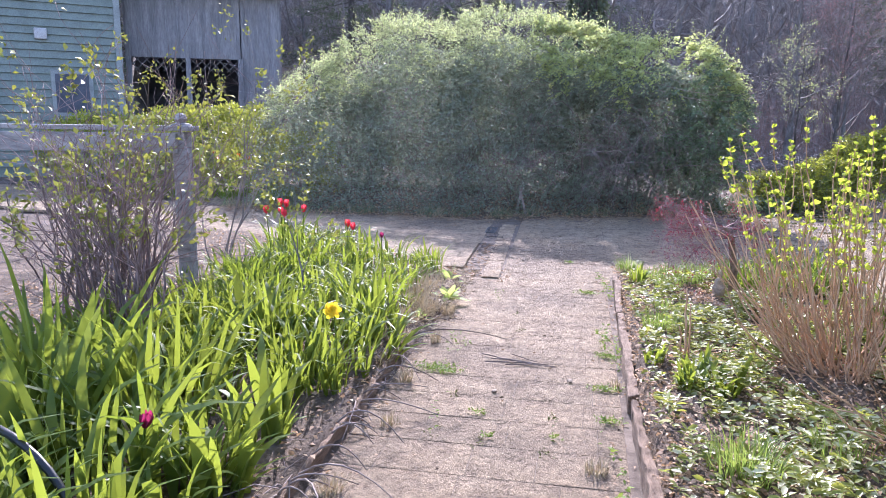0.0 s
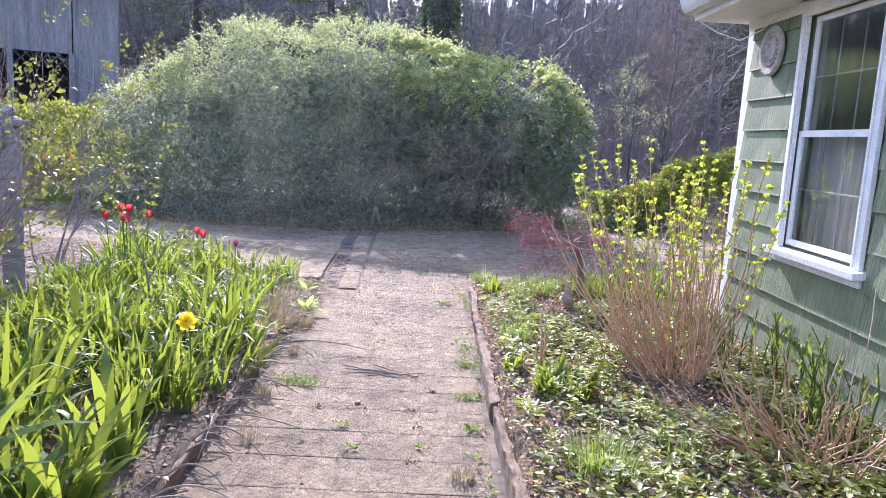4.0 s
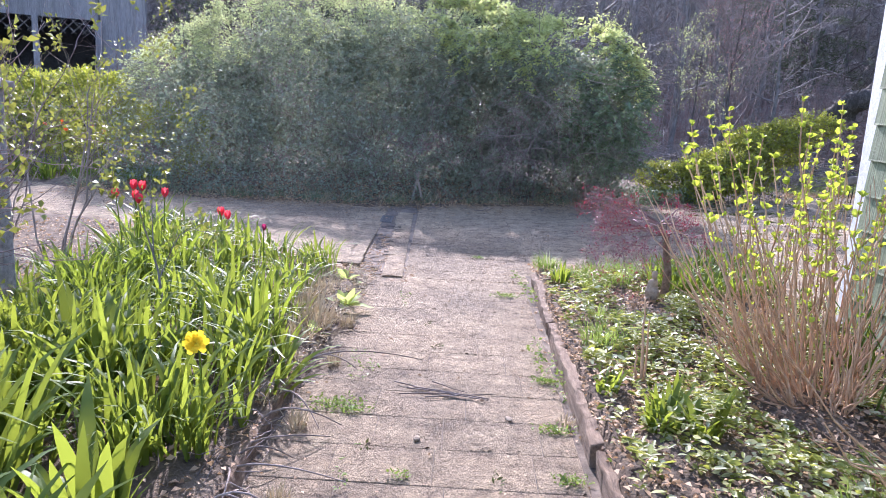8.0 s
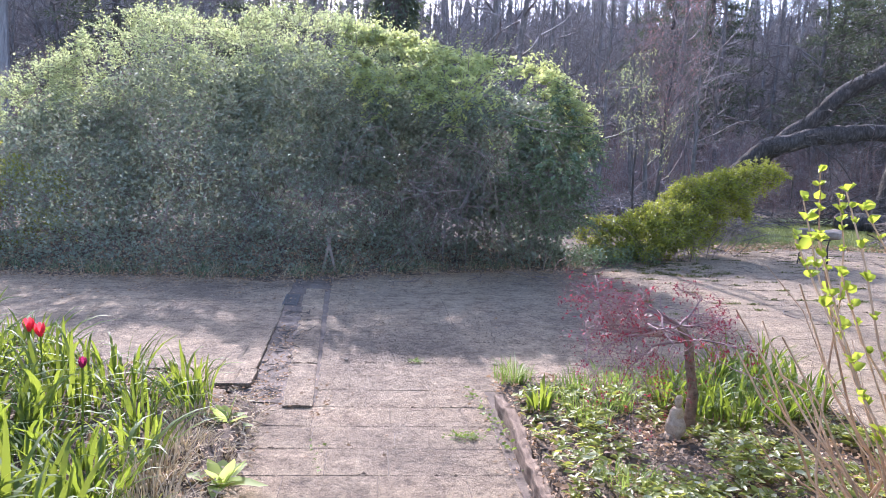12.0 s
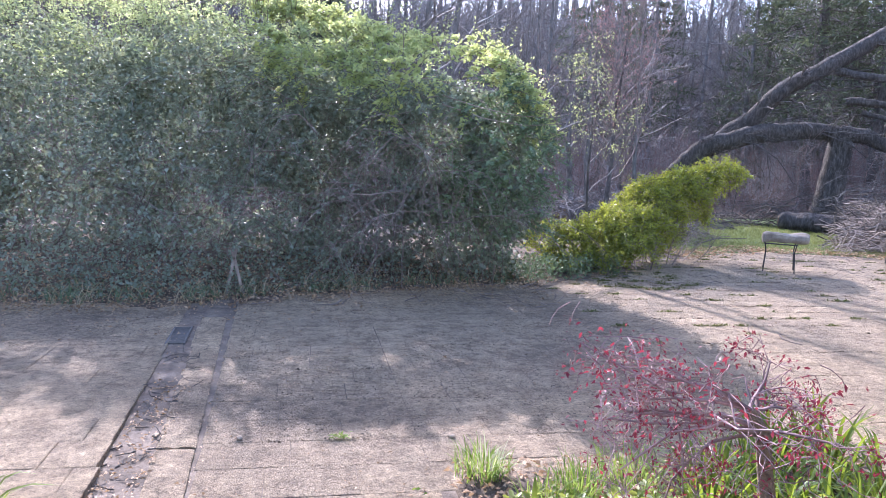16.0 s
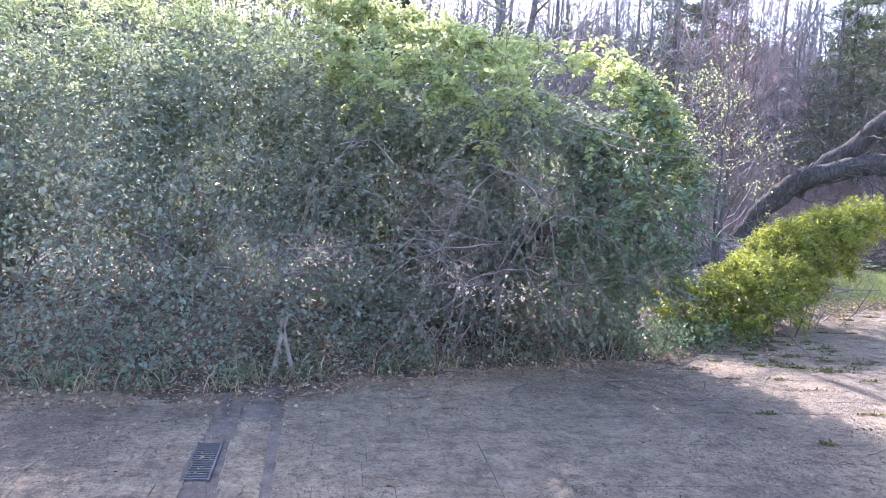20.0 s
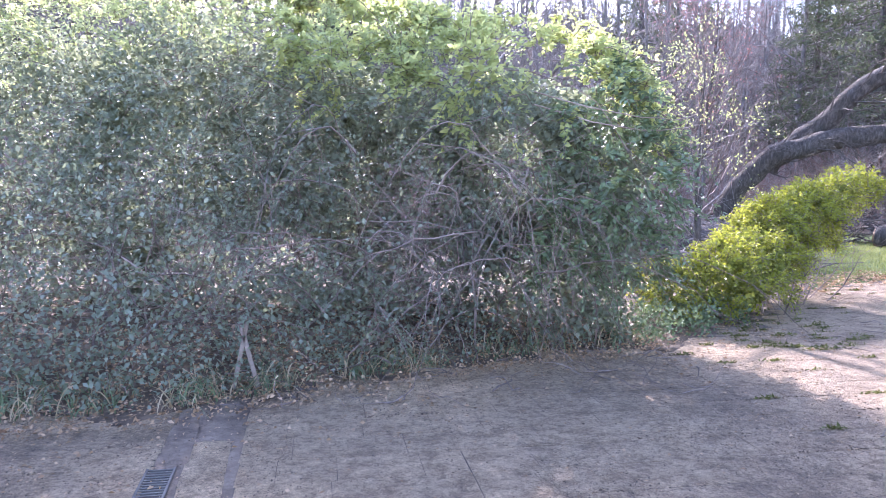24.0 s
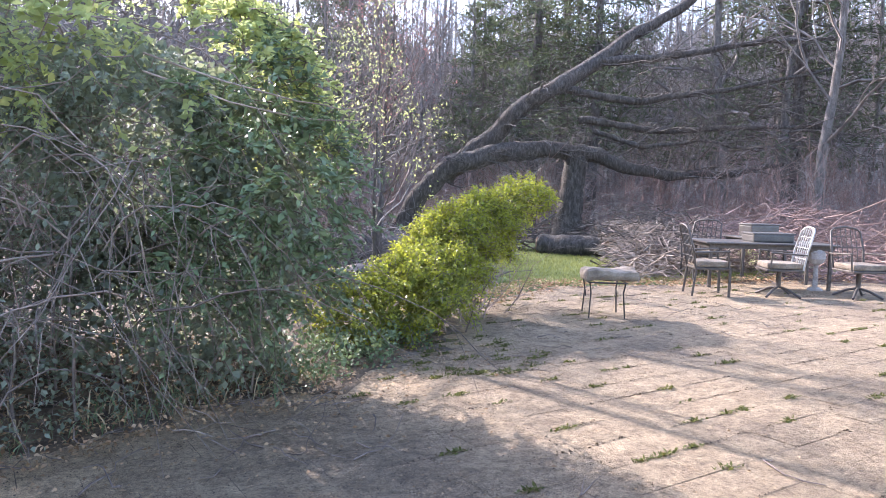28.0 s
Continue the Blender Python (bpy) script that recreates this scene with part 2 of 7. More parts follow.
M_BUDLEAF = leaf("lime_bud_leaf", (0.20, 0.27, 0.03), (0.34, 0.41, 0.06), (0.60, 0.68, 0.07), 0.45, 0.5)
M_COVER = leaf("glossy_ground_cover", (0.06, 0.08, 0.018), (0.27, 0.30, 0.07), (0.52, 0.54, 0.09), 0.38, 0.42, 0.25)
M_PALELEAF = leaf("pale_leaf", (0.32, 0.32, 0.14), (0.62, 0.60, 0.35), (0.6, 0.62, 0.34), 0.3, 0.35, 0.4)
M_ROSETTE = leaf("broad_rosette_leaf", (0.20, 0.27, 0.09), (0.36, 0.43, 0.17), (0.62, 0.70, 0.18), 0.5, 0.6)
M_MAPLE = leaf("crimson_leaflets", (0.10, 0.016, 0.026), (0.26, 0.04, 0.055), (0.40, 0.055, 0.075), 0.35, 0.5)
M_REDBUD = leaf("pinkish_buds", (0.24, 0.10, 0.10), (0.42, 0.20, 0.19), (0.6, 0.28, 0.25), 0.4, 0.7)
M_PINE = leaf("evergreen_needles", (0.05, 0.062, 0.042), (0.12, 0.14, 0.09), (0.18, 0.22, 0.10), 0.25, 0.6)
M_TULIP = leaf("tulip_petal", (0.50, 0.02, 0.045), (0.80, 0.07, 0.11), (0.95, 0.12, 0.13), 0.45, 0.4)
M_PURPLE = leaf("purple_tulip_petal", (0.16, 0.01, 0.05), (0.32, 0.03, 0.10), (0.5, 0.05, 0.15), 0.4, 0.4)
M_YELLOW = leaf("yellow_petal", (0.75, 0.48, 0.01), (0.90, 0.66, 0.02), (0.98, 0.75, 0.04), 0.4, 0.4)
M_ORANGE = leaf("orange_red_petal", (0.55, 0.06, 0.02), (0.75, 0.14, 0.04), (0.9, 0.2, 0.05), 0.4, 0.4)
M_WHITE = plain("white_trim_paint", (0.78, 0.76, 0.73), 0.5, 0, 0.12, 9)
M_GUTTER = plain("white_gutter", (0.74, 0.73, 0.71), 0.35, 0, 0.12, 5)
M_ROOF = surface("grey_roof_shingle", (0.10, 0.095, 0.09), (0.17, 0.16, 0.15), (0.26, 0.245, 0.23), 5, 160, 0.95, 0.8, 0.006, per_object=0.2)
M_IRON = plain("black_wrought_iron", (0.05, 0.047, 0.045), 0.55, 0.6, 0.4, 20)
M_BRONZE = plain("weathered_bronze_frame", (0.10, 0.085, 0.075), 0.55, 0.4, 0.4, 18)
M_ALU = plain("dull_white_metal", (0.42, 0.40, 0.38), 0.5, 0.3, 0.3, 18)
M_CUSHION = surface("faded_cushion", (0.12, 0.09, 0.065), (0.23, 0.185, 0.14), (0.34, 0.285, 0.22), 6, 70, 0.95, 0.5, 0.01)
M_STONE = surface("pale_stone", (0.28, 0.25, 0.22), (0.42, 0.38, 0.35), (0.55, 0.51, 0.47), 7, 60, 0.9, 0.8, 0.015)
M_STATUE = surface("statue_stone", (0.24, 0.17, 0.11), (0.40, 0.30, 0.20), (0.52, 0.42, 0.30), 14, 90, 0.9, 0.6, 0.008)
M_RUBBER = plain("black_hose_rubber", (0.02, 0.02, 0.022), 0.35, 0, 0.3, 20)
M_GRATE = plain("rusted_grate_iron", (0.12, 0.11, 0.10), 0.7, 0.3, 0.4, 20)
M_WIRE = plain("galvanised_wire", (0.22, 0.21, 0.20), 0.6, 0.3, 0.3, 30)
M_TABLE = plain("dark_table_top", (0.09, 0.08, 0.072), 0.4, 0, 0.35, 6)
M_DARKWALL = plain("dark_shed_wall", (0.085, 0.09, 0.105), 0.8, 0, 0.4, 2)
M_GRILLE = plain("grey_grille", (0.26, 0.26, 0.255), 0.6, 0, 0.15, 9)
M_CURTAIN = leaf("pale_curtain", (0.45, 0.43, 0.40), (0.60, 0.57, 0.53), (0.55, 0.52, 0.48), 0.3, 0.9)
M_ROOMDARK = plain("dim_room_wall", (0.16, 0.15, 0.14), 0.9, 0, 0.2, 3)


def siding_material(name, dark, mid, light, groove):
    """Painted shingle siding: fine vertical combing, streaks and fade."""
    m, nt, bsdf, _ = material(name)
    comb = noise_tex(nt, groove, 3, 0.75, "Object", (0.15, 1, 0.02))
    fade = noise_tex(nt, 3.0, 6, 0.65)
    base = ramp(nt, fade, [(0.3, dark), (0.55, mid), (0.78, light)])
    c = ramp(nt, comb, [(0.34, (0.60, 0.60, 0.58)), (0.5, (1.0, 1.0, 1.0)), (0.68, (1.5, 1.48, 1.45))])
    col = mix_col(nt, base, c, 0.75, "MULTIPLY")
    o = nt.nodes.new("ShaderNodeObjectInfo")
    v = ramp(nt, o.outputs["Random"], [(0, (0.90,) * 3), (1, (1.08,) * 3)])
    col = mix_col(nt, col, v, 1.0, "MULTIPLY")
    nt.links.new(col, bsdf.inputs["Base Color"])
    bsdf.inputs["Roughness"].default_value = 0.7
    bump(nt, bsdf, comb, 0.9, 0.006)
    return m


M_SHINGLE = siding_material("sage_green_shingle", (0.115, 0.14, 0.075), (0.17, 0.20, 0.115), (0.26, 0.28, 0.19), 75)
M_CLAPTRIM = plain("grey_house_trim", (0.27, 0.285, 0.265), 0.7, 0, 0.2, 4)
M_BARNWALL = surface("weathered_barn_boards", (0.15, 0.14, 0.138), (0.22, 0.205, 0.20), (0.29, 0.27, 0.262), 1.5, 12, 0.9, 0.6, 0.02, stretch=(5, 5, 0.6))
M_CLAPBOARD = plain("grey_green_clapboard", (0.185, 0.215, 0.18), 0.7, 0, 0.2, 3)


def glass_material():
    m, nt, bsdf, out = material("window_glass")
    bsdf.inputs["Base Color"].default_value = (0.9, 0.93, 0.92, 1)
    bsdf.inputs["Roughness"].default_value = 0.02
    bsdf.inputs["Transmission Weight"].default_value = 1.0
    bsdf.inputs["IOR"].default_value = 1.5
    return m


M_GLASS = glass_material()

# ---- mesh helpers ----
rng = np.random.default_rng(7)
rnd = random.Random(11)


def mesh_of(name, verts, faces, mat, smooth=False):
    me = bpy.data.meshes.new(name)
    v = np.asarray(verts, np.float32).reshape(-1, 3)
    if isinstance(faces, np.ndarray):
        k = faces.shape[1]
        me.vertices.add(len(v))
        me.vertices.foreach_set("co", v.ravel())
        me.loops.add(faces.size)
        me.loops.foreach_set("vertex_index", faces.astype(np.int32).ravel())
        me.polygons.add(len(faces))
        me.polygons.foreach_set("loop_start", np.arange(0, faces.size, k, dtype=np.int32))
        me.update(calc_edges=True)
    else:
        me.from_pydata(v.tolist(), [], faces)
    if smooth:
        me.polygons.foreach_set("use_smooth", np.ones(len(me.polygons), bool))
    me.materials.append(mat)
    return me


def part(name, data, mat, parent, label="", kind=""):
    """One mesh object under a thing or a part. data: a bmesh or a mesh."""
    if isinstance(data, bmesh.types.BMesh):
        me = bpy.data.meshes.new(name)
        data.to_mesh(me)
        data.free()
        me.materials.append(mat)
        data = me
    ob = new(name, data)
    ob.parent = parent
    if label:
        ob["label"] = label
    if kind:
        ob["kind"] = kind
    return ob


def thing(name, label, category, place=(0, 0, 0), group="", turn=0.0):
    ob = new(name)
    ob.empty_display_size = 0.1
    ob.matrix_basis = pose(*place, 0, 0, turn)
    return tagged(ob, label, category, group)


def box(bm, size, at=(0, 0, 0), turn=None, bevel=0.0):
    r = bmesh.ops.create_cube(bm, size=1)
    vs = r["verts"]
    m = Matrix.Translation(at) @ (turn or Matrix.Identity(4)) @ Matrix.Diagonal((*size, 1))
    bmesh.ops.transform(bm, matrix=m, verts=vs)
    if bevel:
        es = list({e for v in vs for e in v.link_edges})
        bmesh.ops.bevel(bm, geom=es, offset=bevel, segments=2, affect="EDGES", profile=0.6)
    return bm


def boxed(size, at=(0, 0, 0), turn=None, bevel=0.005):
    return box(bmesh.new(), size, at, turn, bevel)


def tubes(lines, sides=4):
    """Verts and quads of tapered tubes. lines: (points n x 3, radii n)."""
    allv, allf, base = [], [], 0
    ang = np.arange(sides) * 2 * np.pi / sides
    ca, sa = np.cos(ang)[None, :, None], np.sin(ang)[None, :, None]
    quads = {}
    for pts, rad in lines:
        p, r = np.asarray(pts, float), np.asarray(rad, float)
        n = len(p)
        t = np.gradient(p, axis=0)
        t /= np.linalg.norm(t, axis=1, keepdims=True) + 1e-9
        ref = np.array([0.0, 0.0, 1.0]) if abs(t[0, 2]) < 0.9 else np.array([1.0, 0.0, 0.0])
        a = np.cross(t, ref)
        a /= np.linalg.norm(a, axis=1, keepdims=True) + 1e-9
        b = np.cross(t, a)
        allv.append((p[:, None] + r[:, None, None] * (ca * a[:, None] + sa * b[:, None])).reshape(-1, 3))
        if n not in quads:
            i = np.arange(n - 1)[:, None] * sides
            j = np.arange(sides)[None]
            k = (j + 1) % sides
            quads[n] = np.stack([i + j, i + k, i + sides + k, i + sides + j], -1).reshape(-1, 4)
        allf.append(quads[n] + base)
        base += n * sides
    return np.concatenate(allv), np.concatenate(allf)


def tube_mesh(name, lines, mat, sides=4):
    v, f = tubes(lines, sides)
    return mesh_of(name, v, f, mat, True)


def straight_sticks(a, b, ra, rb):
    """Many straight three-sided sticks at once, from a to b."""
    a, b = np.asarray(a, float), np.asarray(b, float)
    n = len(a)
    t = b - a
    t /= np.linalg.norm(t, axis=1, keepdims=True) + 1e-9
    ref = np.where(np.abs(t[:, 2:3]) < 0.9, np.array([[0, 0, 1.0]]), np.array([[1.0, 0, 0]]))
    u = np.cross(t, ref)
    u /= np.linalg.norm(u, axis=1, keepdims=True) + 1e-9
    w = np.cross(t, u)
    ang = np.arange(3) * 2 * np.pi / 3
    ring = np.cos(ang)[None, :, None] * u[:, None] + np.sin(ang)[None, :, None] * w[:, None]
    ra, rb = (np.broadcast_to(q, n)[:, None, None] for q in (ra, rb))
    v = np.concatenate([a[:, None] + ring * ra, b[:, None] + ring * rb], 1).reshape(-1, 3)
    q = np.array([[0, 1, 4, 3], [1, 2, 5, 4], [2, 0, 3, 5]])
    return v, (q[None] + 6 * np.arange(n)[:, None, None]).reshape(-1, 4)


def unit(v):
    return v / (np.linalg.norm(v, axis=-1, keepdims=True) + 1e-9)


def leaves(at, along, size, wide=0.5, fold=0.25, face=None):
    """Folded six-point leaves as pairs of quads: verts and faces. at: bases, along: directions, size: lengths."""
    at, along = np.asarray(at, float), unit(np.asarray(along, float))
    n = len(at)
    size = np.broadcast_to(size, n)[:, None]
    up = rng.normal(size=(n, 3)) * 0.6 + np.array([0, 0, 1.0]) if face is None else face
    side = unit(np.cross(along, up))
    nor = np.cross(side, along)
    w = size * wide * 0.5
    mid = at + along * size * 0.45
    l1, r1 = mid + side * w + nor * w * fold * 2, mid - side * w + nor * w * fold * 2
    tip = at + along * size - nor * size * 0.12
    v = np.stack([at, l1, tip, r1], 1)
    f = np.arange(n * 4).reshape(n, 4)
    return v.reshape(-1, 3), f


def round_leaves(at, along, size, wide=0.8, cup=0.35):
    """Broad oval leaves folded along the midrib, two quads each."""
    at, along = np.asarray(at, float), unit(np.asarray(along, float))
    n = len(at)
    size = np.broadcast_to(size, n)[:, None]
    side = unit(np.cross(along, rng.normal(size=(n, 3)) * 0.4 + np.array([0, 0, 1.0])))
    nor = np.cross(side, along)
    w = size * wide * 0.5
    rim = [at + along * size * s + side * w * q * k + nor * w * cup * k for s, k, q in ((0.28, 0.85, 1), (0.68, 0.9, 1), (0.68, 0.9, -1), (0.28, 0.85, -1))]
    tip = at + along * size - nor * size * 0.08
    v = np.stack([at, rim[0], rim[1], tip, rim[2], rim[3]], 1).reshape(-1, 3)
    f = (np.array([[0, 1, 2, 3], [0, 3, 4, 5]])[None] + 6 * np.arange(n)[:, None, None]).reshape(-1, 4)
    return v, f


def blades(base, lean, height, width, droop, seg=5, twist=None):
    """Long arching leaves: bases, horizontal lean vectors, heights, widths, droop. Strips of quads."""
    n = len(base)
    s = np.linspace(0, 1, seg + 1)[None, :, None]
    lean = np.asarray(lean, float)[:, None, :]
    h, wd, dr = (np.broadcast_to(np.asarray(q, float), n)[:, None, None] for q in (height, width, droop))
    up = np.array([0, 0, 1.0])[None, None]
    curve = np.asarray(base, float)[:, None] + up * h * (s - dr * s**2.6) + lean * h * (0.35 * s + 0.9 * dr * s**2) + lean * h * dr * 0.5 * s**3
    face = rng.uniform(0, 2 * np.pi, n) if twist is None else twist
    side = np.stack([np.cos(face), np.sin(face), np.zeros(n)], -1)[:, None]
    prof = wd * 0.5 * np.clip(np.minimum(1.0, 0.55 + 1.3 * s) * (1 - s**3.2), 0.02, 1)
    v = np.stack([curve + side * prof, curve - side * prof], 2).reshape(n, -1, 3)
    k = 2 * np.arange(seg)[:, None]
    q = np.concatenate([k, k + 1, k + 3, k + 2], 1)
    f = (q[None] + (np.arange(n) * 2 * (seg + 1))[:, None, None]).reshape(-1, 4)
    return v.reshape(-1, 3), f


def joined(*pairs):
    vs, fs, b = [], [], 0
    for v, f in pairs:
        vs.append(v), fs.append(f + b)
        b += len(v)
    return np.concatenate(vs), np.concatenate(fs)


def bent_line(a, b, n, wobble, seed=None):
    r = np.random.default_rng(seed) if seed is not None else rng
    a, b = np.asarray(a, float), np.asarray(b, float)
    s = np.linspace(0, 1, n)[:, None]
    w = np.cumsum(r.normal(size=(n, 3)), 0) * wobble
    w -= w[:1] + (w[-1:] - w[:1]) * s
    return a + (b - a) * s + w


def grow(start, direction, length, radius, levels, r, out, tips, spread=0.75, kids=4, up=0.15, droop=0.0, shrink=0.62, seg=5, wiggle=0.12):
    """A branching limb: fills out with tapered lines and tips with (point, direction)."""
    p, d = np.array(start, float), unit(np.array(direction, float))
    pts, rad = [p.copy()], [radius]
    for i in range(seg):
        d = unit(d + r.normal(size=3) * wiggle + np.array([0, 0, up - droop * (i / seg)]) * 0.5)
        p = p + d * length / seg
        pts.append(p.copy())
        rad.append(max(radius * (1 - 0.62 * (i + 1) / seg), 0.0015))
    out.append((pts, rad))
    tips.append((p.copy(), d.copy(), levels))
    if levels <= 0:
        return
    for k in range(kids):
        s = 0.25 + 0.75 * (k + r.random()) / kids
        i = min(int(s * seg), seg - 1)
        q = np.array(pts[i]) + (np.array(pts[i + 1]) - np.array(pts[i])) * (s * seg - i)
        side = unit(np.cross(d, r.normal(size=3)))
        nd = unit(d * (1 - spread * 0.5) + side * spread)
        grow(q, nd, length * shrink * (0.75 + 0.5 * r.random()), max(rad[i] * 0.55, 0.002), levels - 1, r, out, tips, spread, kids, up, droop, shrink, max(3, seg - 1), wiggle)


def grid_sheet(name, x0, x1, y0, y1, nx, ny, height, mat):
    xs, ys = np.linspace(x0, x1, nx), np.linspace(y0, y1, ny)
    X, Y = np.meshgrid(xs, ys)
    Z = height(X, Y)
    i = np.arange(nx - 1)[None] + nx * np.arange(ny - 1)[:, None]
    f = np.stack([i, i + 1, i + nx + 1, i + nx], -1).reshape(-1, 4)
    return mesh_of(name, np.stack([X, Y, Z], -1).reshape(-1, 3), f, mat, True)


def lumps(X, Y, s, a, ph=0.0):
    return a * (np.sin(X * s + ph) * np.cos(Y * s * 0.83 + 1.3 * ph) + 0.6 * np.sin(X * s * 2.3 + 2 + ph) * np.cos(Y * s * 1.9 + ph) + 0.35 * np.sin(X * s * 5.1 + ph) * np.sin(Y * s * 4.7))

# ---- the ground ----
ROW = 0.305
NEAR_EDGE = [(-14, 11.6), (-9, 10.3), (-5.6, 9.2), (-3.2, 8.1), (-1.6, 7.35), (-0.9, 6.8)]
FAR_EDGE = [(-14, 14.2), (-9, 12.6), (-6.5, 11.6), (-4.4, 11.15), (-1.4, 11.1), (0, 11.7), (1.6, 12.3), (2.8, 12.4), (3.9, 13.1), (5, 14.4), (6.5, 15.2), (8.2, 15.9), (10.2, 15.3), (14, 14.4)]
far_x, far_y = np.array(FAR_EDGE).T
near_x, near_y = np.array(NEAR_EDGE).T


def patio_far(x):
    return np.interp(x, far_x, far_y)


def patio_near(x):
    x = np.asarray(x, float)
    y = np.interp(x, near_x, near_y)
    y = np.where((x > -0.9) & (x < 0.42), -4.0, y)
    y = np.where((x >= 0.42) & (x < 2.45), 7.15, y)
    return np.where(x >= 2.45, 5.9, y)


def ground_height(X, Y):
    d = np.hypot(X - 1, Y - 6)
    z = -0.06 + np.clip(d - 26, 0, 400) * 0.03 + lumps(X, Y, 0.25, 0.10) * np.clip((d - 16) / 12, 0, 1)
    return z


def warped(n, reach):
    s = np.linspace(-1, 1, n)
    return np.sign(s) * (np.abs(s) ** 2.2) * reach


gx = warped(140, 420)
GX, GY = np.meshgrid(gx + 1, gx + 8)
gi = np.arange(139)[None] + 140 * np.arange(139)[:, None]
gf = np.stack([gi, gi + 1, gi + 141, gi + 140], -1).reshape(-1, 4)
ground = new("ground", mesh_of("ground", np.stack([GX, GY, ground_height(GX, GY)], -1).reshape(-1, 3), gf, M_LITTER_GROUND, True))
tagged(ground, "brown earth and leaf litter stretching to the woods", "ground", kind="structure")


def bed_sheet(name, x0, x1, y0, y1, h, label, mat, keep):
    """A raised earth bed, cut to its outline, its rim falling to the ground."""
    n, m = int((x1 - x0) / 0.09) + 2, int((y1 - y0) / 0.09) + 2
    me = grid_sheet(name, x0, x1, y0, y1, n, m, lambda X, Y: np.where(keep(X, Y), -0.085 + (h + 0.085 + lumps(X, Y, 5.0, 0.018, h * 40)) * np.clip((Y - y0) / 1.4, 0, 1) * (np.clip((X - x0) / 1.6, 0, 1) if x0 < -2 else 1), -0.09), mat)
    ob = new(name, me)
    return tagged(ob, label, "ground", kind="structure")


bed_sheet("garden_bed_left", -7.6, -0.86, -2.5, 9.6, 0.07, "dark earth bed under irises and lilies", M_SOIL, lambda X, Y: (Y < np.interp(X, near_x, near_y) - 0.12) & (X < -0.92))
bed_sheet("garden_bed_right", 0.47, 2.5, -1.5, 7.2, 0.08, "mulched bed with leaf litter along the house", M_SOIL, lambda X, Y: (Y < 7.08) & (X > 0.5))
lawn = new("lawn", grid_sheet("lawn", 6.2, 16.5, 15.3, 25, 60, 50, lambda X, Y: -0.02 + lumps(X, Y, 0.9, 0.02) - 0.3 * np.clip((patio_far(X) + 0.25 - Y), 0, 1), M_LAWN))
tagged(lawn, "patch of short sunlit lawn beside the patio", "lawn", kind="structure")

# bedding under the pavers
bedding = thing("patio", "patio and path of weathered pinkish grey pavers", "pavement")
tagged(bedding, kind="structure")
cols = np.arange(-14, 14.01, 0.2)
bv, bf = [], []
for i, x in enumerate(cols):
    bv += [(x, float(patio_near(x)) if not -0.9 < x < 0.42 else -4.0, -0.0032), (x, float(patio_far(x)), -0.0032)]
    if i:
        bf.append((2 * i - 2, 2 * i, 2 * i + 1, 2 * i - 1))
part("joint_sand", mesh_of("joint_sand", [(-0.895, -3.9, -0.0026), (0.405, -3.9, -0.0026), (0.405, 6.7, -0.0026), (-0.895, 6.7, -0.0026)], [(0, 1, 2, 3)], M_JOINT), M_JOINT, bedding, "sand swept into the path joints")
part("joint_bed", mesh_of("joint_bed", bv, bf, M_JOINT), M_JOINT, bedding, "dark gritty joints")


def paver_mesh(name, lx, ly):
    bm = bmesh.new()
    rings = []
    for inset, z in ((0.0, -0.04), (0.0, -0.002), (0.003, 0.0)):
        rings.append([bm.verts.new((sx * (lx / 2 - inset), sy * (ly / 2 - inset), z)) for sx, sy in ((-1, -1), (1, -1), (1, 1), (-1, 1))])
    for a, b in zip(rings, rings[1:]):
        for k in range(4):
            bm.faces.new((a[k], a[(k + 1) % 4], b[(k + 1) % 4], b[k]))
    bm.faces.new(rings[-1])
    me = bpy.data.meshes.new(name)
    bm.to_mesh(me)
    bm.free()
    return me


pr = random.Random(5)
paver_places, far_pavers, cut_meshes = [], [], {}
LENGTHS = (0.40, 0.43, 0.61, 0.30)


def lay_row(x0, x1, y, skip, path=False, lift=0.0):
    """One running row of pavers, the last cut to fit."""
    x = x0
    first = pr.uniform(0.15, 0.45)
    while x < x1 - 0.03:
        k = pr.choice((0, 0, 1, 1, 2, 3))
        lx = LENGTHS[k] + 0.005
        if first:
            lx, first = first, 0
        if x + lx > x1 - 0.08:
            lx = x1 - x
        lx = round(lx, 2)
        if lx not in cut_meshes:
            cut_meshes[lx] = paver_mesh("paver", lx - 0.003, ROW - 0.003)
            cut_meshes[lx].materials.append(M_PAVER)
        cx = x + lx / 2
        if path or not skip(x, x + lx, y):
            m = pose(cx, y, lift * max(0.0, min(1.0, (10 - y) / 2.5)) + pr.uniform(-0.002, 0.002) * (0.3 if path and pr.random() < 0.85 else 1), pr.uniform(-0.2, 0.2) * (0.35 if path else 1), pr.uniform(-0.2, 0.2) * (0.35 if path else 1), pr.uniform(-0.3, 0.3))
            near = path or (-2.6 < cx < 4.4 and y < 11.6)
            (paver_places if near else far_pavers).append((lx, m))
        x += lx


def off_patio(a, b, y):
    lo, hi = patio_near(np.array([a, b])).max(), patio_far(np.array([a, b])).min()
    return not (lo - 0.3 < y - ROW / 2 and y + ROW / 2 < hi + 0.15)


y = -3.8
